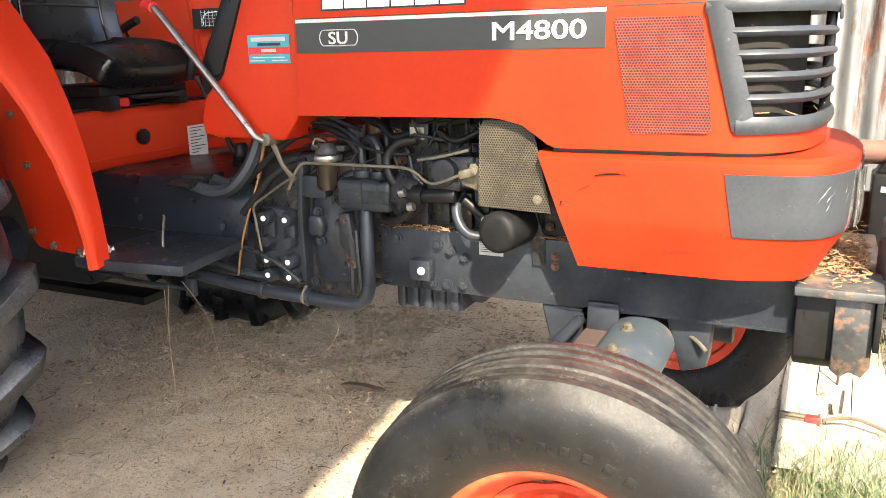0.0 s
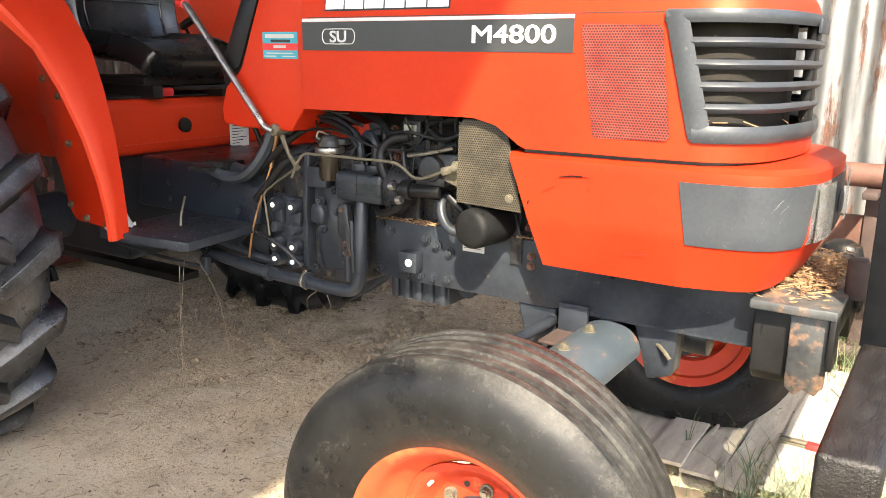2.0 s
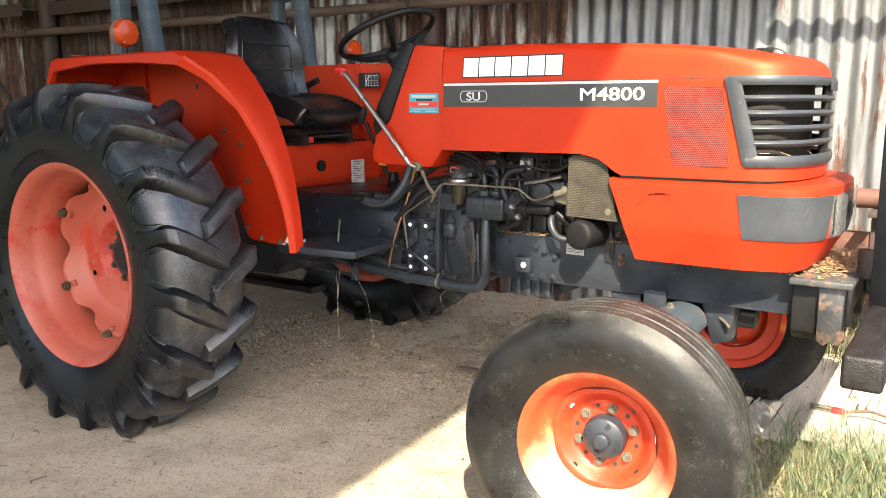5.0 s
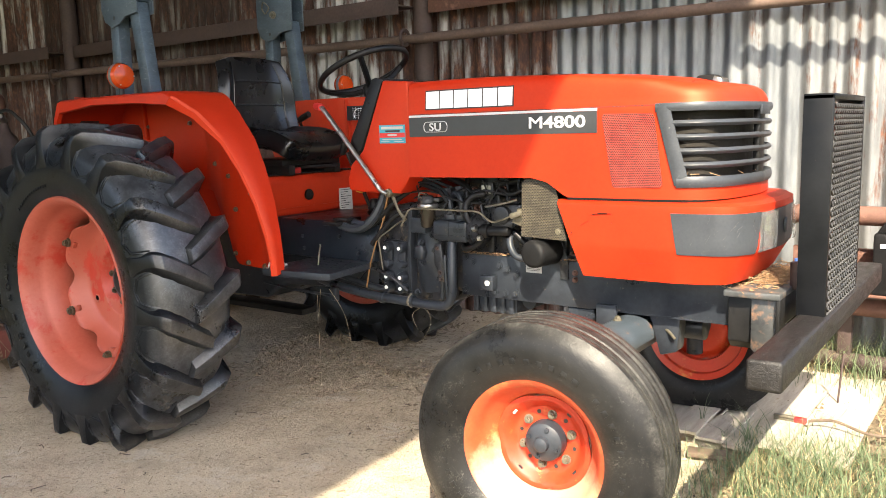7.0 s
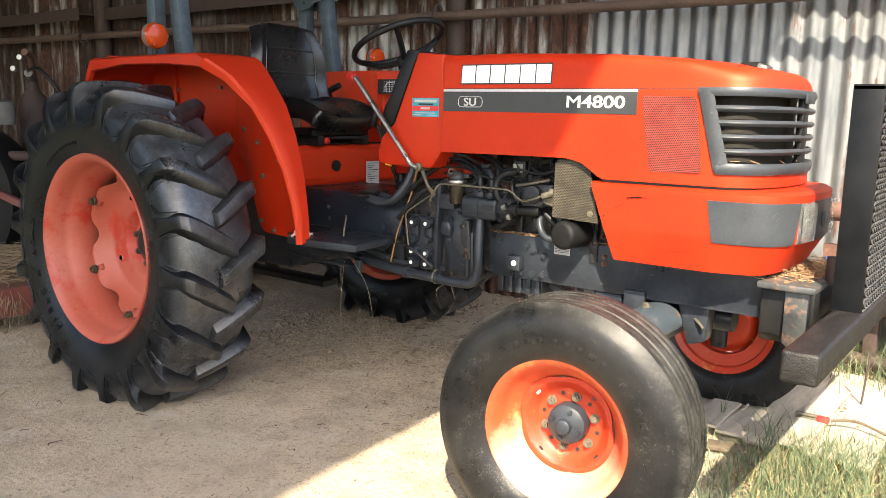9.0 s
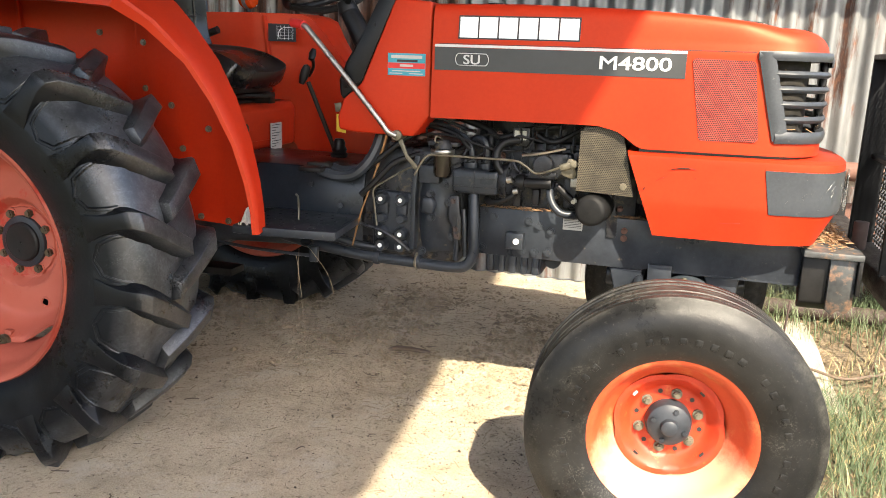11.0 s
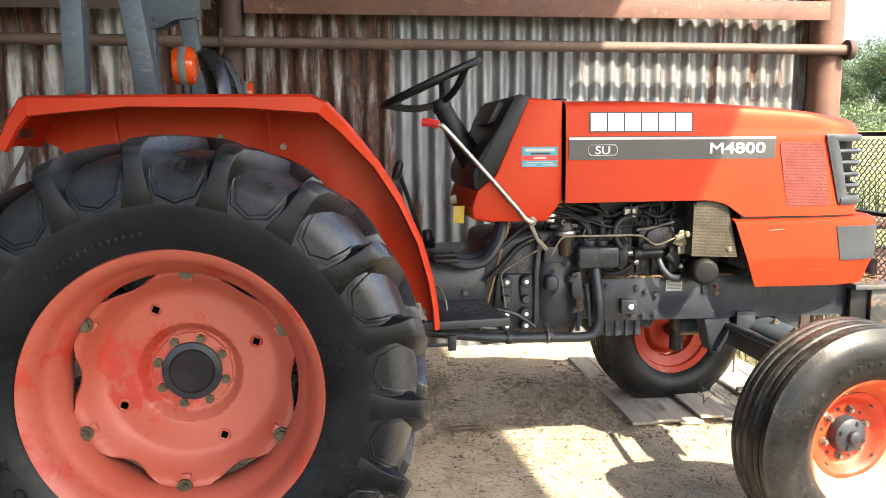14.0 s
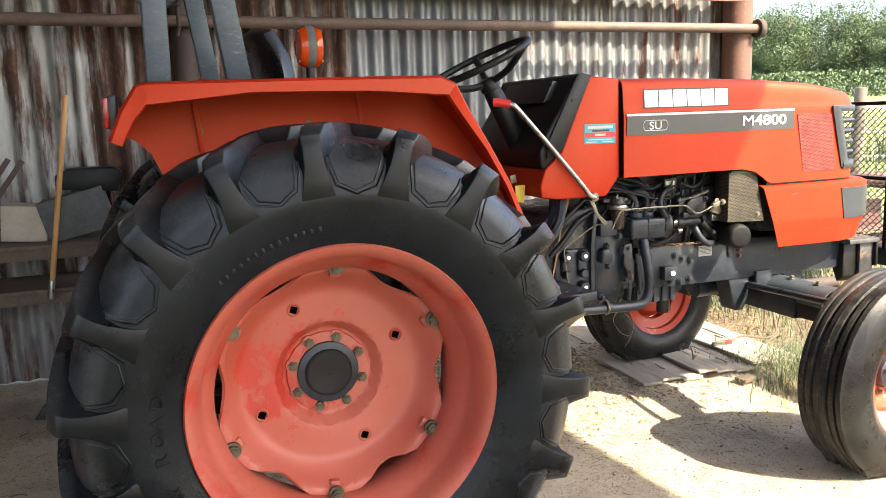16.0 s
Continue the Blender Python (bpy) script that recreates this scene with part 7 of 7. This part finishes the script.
# small dark parts lying on the wall girt
for k, (x, w, h) in enumerate(((.95, .10, .03), (1.12, .07, .035), (1.27, .05, .03), (1.45, .14, .03), (1.66, .13, .05), (1.85, .16, .06), (2.03, .15, .07), (2.20, .14, .075))):
    y = wall_y(x) - .165
    w, h = w * 1.15, h * 1.3
    bm = lathe([(0, -w / 2), (h * .5, -w * .48), (h * .62, -w * .1), (h * .45, w * .2), (h * .55, w * .45), (0, w / 2)], Matrix.Translation((x, y, 2.103 + h * .5)) @ Matrix.Rotation(radians(75 + 20 * math.sin(k * 5)), 4, "Z") @ Matrix.Diagonal((1.4, 1, .8, 1)), 10, False)
    bm = tube([(x - w * .4, y - .02, 2.103 + h * .3), (x, y - .03, 2.106 + h), (x + w * .4, y, 2.103 + h * .3)], h * .16, 6, 4, True, bm)
    tagged(put("machine_part", bm, PLASTIC), "greasy black machine part lying on the girt", "machine part", group="parts on the girt")
gl = thing("lamp_unit", (2.52, wall_y(2.5) - .12, 2.03), "old rectangular lamp with a frosted lens on the girt", "lamp")
part("housing", box((2.40, wall_y(2.5) - .17, 2.057), (2.64, wall_y(2.5) - .09, 2.18), .02, None, 3), CANVAS, gl)
part("lens", box((2.415, wall_y(2.5) - .18, 2.07), (2.625, wall_y(2.5) - .168, 2.168), .012, None, 3), CLEAR, gl, "frosted glass lens")

# ---------------------------------------------------------------- behind the tractor
cut = thing("rotary_cutter", (-2.0, 0, 0), "weathered red rotary cutter with dry hay on its deck", "mower")
part("deck", box((-2.75, -.86, .19), (-1.34, .80, .215), .004), RUST, cut)
part("side_skirt", box((-2.75, -.875, .03), (-1.32, -.86, .22), .004), WEATHERED_RED, cut, "red side skirt")
part("side_skirt", box((-2.75, .80, .03), (-1.32, .815, .22), .004), WEATHERED_RED, cut)
part("front_skirt", box((-1.335, -.86, .06), (-1.32, .80, .22), .004), WEATHERED_RED, cut)
part("skid_shoe", box((-1.46, -.888, .0), (-1.31, -.852, .07), .006), BLACK, cut)
letters("model_number", "160", .15, Matrix.Translation((-1.78, -.8765, .075)) @ Matrix.Rotation(radians(90), 4, "X"), WHITE, cut, .002)
for s in (-1, 1):
    part("hitch_brace", prism([(-1.95, .66), (-1.93, .70), (-1.28, .60), (-1.26, .555)], s * .42 - .12 * (s < 0), s * .42 - .12 * (s < 0) + .03, .004), WEATHERED_RED, cut)
    part("hitch_lug", prism([(-1.42, .22), (-1.24, .22), (-1.22, .60), (-1.30, .62), (-1.38, .50)], s * .50, s * .50 + .018, .003), WEATHERED_RED, cut)
    part("hitch_pin", rod((-1.28, s * .50 - .05, .55), (-1.28, s * .50 + .07, .55), .014, 12), ZINC, cut)
part("mast", prism([(-1.55, .215), (-1.45, .215), (-1.30, .85), (-1.36, .86)], -.05, .05, .004), WEATHERED_RED, cut)
part("gearbox", box((-2.1, -.13, .215), (-1.85, .13, .45), .02), BLACK, cut)
part("tail_wheel", lathe([(.06, -.06), (.20, -.06), (.22, 0), (.20, .06), (.06, .06)], Matrix.Translation((-3.0, 0, .22)), 24), MATT, cut)
bm = B()
for _ in range(2600):
    x, y = rnd.uniform(-2.7, -1.37), rnd.uniform(-.84, .6)
    c = Vector((x, y, .217 + .05 * rnd.random() * (1 + noise.noise(Vector((x * 3, y * 3, 0))))))
    a, ln = rnd.uniform(0, 6.28), rnd.uniform(.02, .09)
    d = Vector((math.cos(a), math.sin(a), rnd.uniform(-.12, .12))) * ln
    add_rod(bm, c - d, c + d, .0014, 3)
for _ in range(60):
    c = Vector((rnd.uniform(-1.36, -1.27), rnd.uniform(-.9, -.7), rnd.uniform(.03, .18)))
    d = Vector((rnd.gauss(0, .4), rnd.gauss(0, .4), -1)) * rnd.uniform(.02, .06)
    add_rod(bm, c - d, c + d, .0014, 3)
tagged(put("hay", bm, FLOOR_STRAW, 0), "loose grey-brown hay lying on the cutter deck", "hay", kind="stuff")

cyl = thing("gas_bottle", (-3.2, .35, 0), "tall dark gas bottle with a two-gauge regulator", "gas bottle")
part("body", lathe([(0, 0), (.11, 0), (.11, 1.15), (.085, 1.27), (.04, 1.32), (.03, 1.38), (0, 1.38)], Matrix.Translation((-3.2, .35, 0)) @ Matrix.Rotation(radians(90), 4, "X"), 24, False), RUST_DARK, cyl)
part("regulator", rod((-3.2, .35, 1.40), (-3.1, .27, 1.44), .03, 12), STEEL, cyl)
for dx, dz in ((-.02, .10), (-.13, .02)):
    g = part("gauge", rod((-3.08 + dx, .24, 1.45 + dz), (-3.06 + dx, .20, 1.45 + dz), .022, 18, .003), STEEL, cyl)
    part("gauge_face", rod((-3.06 + dx, .20, 1.45 + dz), (-3.058 + dx, .197, 1.45 + dz), .018, 18), WHITE, g, "white gauge face")
part("hose", tube([(-3.1, .27, 1.46), (-2.95, .3, 1.45), (-2.85, .4, 1.2), (-2.9, .45, .6)], .014, 8), PLASTIC, cyl)
tagged(put("spare_tyre", lathe([(.30, -.12), (.40, -.15), (.50, -.13), (.53, 0), (.50, .13), (.40, .15), (.30, .12)], Matrix.Translation((-3.15, -.15, .53)) @ Matrix.Rotation(radians(18), 4, "Z"), 40), MATT), "old worn spare tyre standing among the scrap", "tyre")
box_m = Matrix.Translation((-3.1, -.18, 1.145)) @ Matrix.Rotation(radians(-22), 4, "Y") @ Matrix.Rotation(radians(25), 4, "Z")
cb = thing("parts_box", (-3.1, -.18, 1.06), "printed carton lying tilted on the old tyre", "carton")
part("carton", box((-.17, -.12, -.07), (.17, .12, .09), .003, box_m), RUST_DARK, cb)
part("print", box((-.165, -.1225, .03), (.165, -.1203, .08), 0, box_m), CANVAS, cb, "grey printed band")
part("print", box((-.15, -.1225, -.05), (.12, -.1203, .01), 0, box_m), BLACKINK, cb, "dark printed band")
tagged(put("grey_can", lathe([(0, 0), (.06, 0), (.065, .10), (.05, .16), (.02, .18), (0, .18)], Matrix.Translation((-2.95, .02, 1.06)) @ Matrix.Rotation(radians(90), 4, "X"), 18, False), CANVAS), "dented grey metal can on the old tyre", "can")
tagged(put("blue_drum", lathe([(0, 0), (.17, 0), (.18, .05), (.18, .50), (.17, .55), (0, .55)], Matrix.Translation((-3.55, -.55, 0)) @ Matrix.Rotation(radians(90), 4, "X"), 24, False), TARP), "small blue plastic drum in the shade", "drum")
tagged(put("bent_pipe", tube([(-3.6, .6, 0), (-3.6, .58, .9), (-3.5, .5, 1.3), (-3.3, .4, 1.55), (-3.2, .3, 1.6)], .025, 10), RUST), "bent rusty pipe standing among the scrap", "pipe")
tagged(put("steel_tube", rod((-4.6, -.5, .78), (-2.4, .05, .86), .035, 12), RUST_DARK), "dark steel tube lying across the scrap", "tube")

bench = thing("timber_rack", (-1.2, 1.45, 0), "rough dark timber rack against the wall holding scrap", "rack")
for z in (.55, .76):
    part("beam", box((-2.6, 1.22, z - .05), (-.62, 1.30, z), .004), TWIG, bench)
    part("shelf", box((-2.6, 1.22, z), (-.62, 1.66, z + .02), .003), TWIG, bench)
for x in (-2.55, -1.6, -.68):
    part("leg", box((x, 1.24, 0), (x + .07, 1.32, .76), .004), TWIG, bench)
    part("leg", box((x, 1.56, 0), (x + .07, 1.64, .76), .004), TWIG, bench)
for (x, y, z), (w, d, h), tilt, mat, lab in (((-.72, 1.42, .90), (.30, .22, .20), -14, CANVAS, "grey fabric-covered carton on the timber rack"), ((-.95, 1.45, .87), (.2, .2, .17), 5, CARD, "battered brown carton on the timber rack"),
                                             ((-1.3, 1.45, .86), (.24, .2, .16), -4, CARD, "low brown carton on the timber rack")):
    m = Matrix.Translation((x, y, z)) @ Matrix.Rotation(radians(tilt), 4, "Y")
    tagged(put("carton", box((-w / 2, -d / 2, -h / 2), (w / 2, d / 2, h / 2), .006, m), mat), lab, "carton", group="cartons on the rack")
tagged(put("black_tray", prism([(-.80, 1.02), (-.52, 1.0), (-.50, 1.10), (-.55, 1.12), (-.74, 1.12), (-.80, 1.09)], 1.36, 1.52, .012), PLASTIC), "black plastic tray lying on the cartons", "tray")
pole = thing("broom_handle", (-.84, 1.19, .57), "varnished wooden tool handle leaning on the timber rack", "handle")
part("shaft", rod((-.84, 1.185, .60), (-.70, 1.205, 1.46), .0125, 14, .003), SHAFT, pole)
part("ferrule", rod((-.852, 1.183, .53), (-.838, 1.185, .615), .0145, 14, .001), STEEL, pole, "metal ferrule")
for k, (a, b) in enumerate((((-1.25, 1.2, .77), (-.98, 1.32, 1.18)), ((-1.2, 1.18, .77), (-.92, 1.30, 1.17)), ((-1.4, 1.2, .77), (-1.15, 1.4, 1.3)))):
    tagged(put("iron_bar", box((-.012, -.004, 0), (.012, .004, (Vector(b) - Vector(a)).length), .001, Matrix.Translation(a) @ (Vector(b) - Vector(a)).to_track_quat("Z", "X").to_matrix().to_4x4()), RUST_DARK), "dark flat iron bar leaning on the wall", "bar", group="iron bars")

# ---------------------------------------------------------------- the meadow and the wood
for k, (x, y, h, tilt) in enumerate(((9.1, 6.0, 1.52, 4), (13.4, 4.4, 1.5, -2), (5.9, 9.0, 1.5, 2))):
    tagged(put("fence_post", rod((x, y, -.05), (x + .02 * tilt, y, h), .09, 16, .015, .082), BARK), "weathered round timber fence post", "fence post", group="fence posts")
for z in (.55, .9, 1.2):
    tagged(put("fence_wire", tube([(5.9, 9.0, z), (9.15, 6.0, z), (13.4, 4.4, z)], .004, 5, 3, False), STEEL, 0), "thin galvanised fence wire across the meadow", "wire", group="fence wires")


def tree_kind(seed, h):
    r = random.Random(seed)
    t = thing("tree", (0, 0, 0), "dense green broadleaf tree at the edge of the meadow", "tree", "far wood")
    bm = tube([(0, 0, 0), (.1, .05, h * .25), (-.1, .1, h * .5), (.1, 0, h * .85)], .22, 8, 4, True, None, .25)
    for k in range(7):
        z = h * (.25 + .08 * k)
        a = r.uniform(0, 6.28)
        tube([(0, 0, z), (math.cos(a) * h * .14, math.sin(a) * h * .14, z + h * .09), (math.cos(a) * h * .27, math.sin(a) * h * .27, z + h * .13)], .08, 5, 3, True, bm, .3)
    part("trunk", bm, BARK, t)
    bm = B()
    lobes = [(Vector((r.gauss(0, h * .17), r.gauss(0, h * .17), h * r.uniform(.22, .9))), h * r.uniform(.09, .18)) for _ in range(30)]
    for c, rad in lobes:
        for _ in range(620):
            d = Vector((r.gauss(0, 1), r.gauss(0, 1), r.gauss(0, .8))).normalized()
            p = c + d * rad * (.55 + .5 * r.random())
            s = h * r.uniform(.006, .012)
            n = (d + Vector((r.gauss(0, .5), r.gauss(0, .5), r.gauss(0, .5)))).normalized()
            u = n.orthogonal().normalized()
            w = n.cross(u)
            q = [bm.verts.new(p + u * a * s + w * b * s * .7 + n * e * s * .3) for a, b, e in ((-1, 0, 0), (0, -1, .6), (1, 0, 0), (0, 1, .6))]
            bm.faces.new(q)
    part("crown", bm, LEAF, t, "", 0)
    return t


protos = [tree_kind(s, h) for s, h in ((3, 8.6), (7, 9.6), (12, 7.8))]
protos[0].matrix_basis = Matrix.Translation((74.0, 66.0, far_z(74, 66) - .2))
protos[1].matrix_basis = Matrix.Translation((68.0, 73.0, far_z(68, 73) - .2))
protos[2].matrix_basis = Matrix.Translation((79.0, 60.0, far_z(79, 60) - .2))
for k in range(27):
    a = radians(31 + 34 * (k + rnd.uniform(-.3, .3)) / 27)
    d = rnd.uniform(94, 122)
    copy_thing(protos[k % 3], Matrix.Translation((d * math.cos(a), d * math.sin(a) - 3, far_z(d * math.cos(a), d * math.sin(a) - 3) - .2)) @ Matrix.Rotation(rnd.uniform(0, 6.28), 4, "Z") @ Matrix.Scale(rnd.uniform(.85, 1.2), 4))
bm = B()
for _ in range(26000):
    a, d = radians(rnd.uniform(28, 68)), rnd.uniform(84, 100)
    c = Vector((d * math.cos(a), d * math.sin(a) - 3, far_z(d * math.cos(a), d * math.sin(a) - 3) + rnd.random() ** 1.3 * 2.6))
    s = rnd.uniform(.08, .18)
    n = Vector((rnd.gauss(0, 1), rnd.gauss(0, 1), rnd.gauss(0, 1))).normalized()
    u = n.orthogonal().normalized()
    w = n.cross(u)
    bm.faces.new([bm.verts.new(c + u * p * s + w * q * s) for p, q in ((-1, 0), (0, -.7), (1, 0), (0, .7))])
tagged(put("undergrowth", bm, LEAF, 0), "low green undergrowth along the edge of the wood", "bushes", kind="stuff")
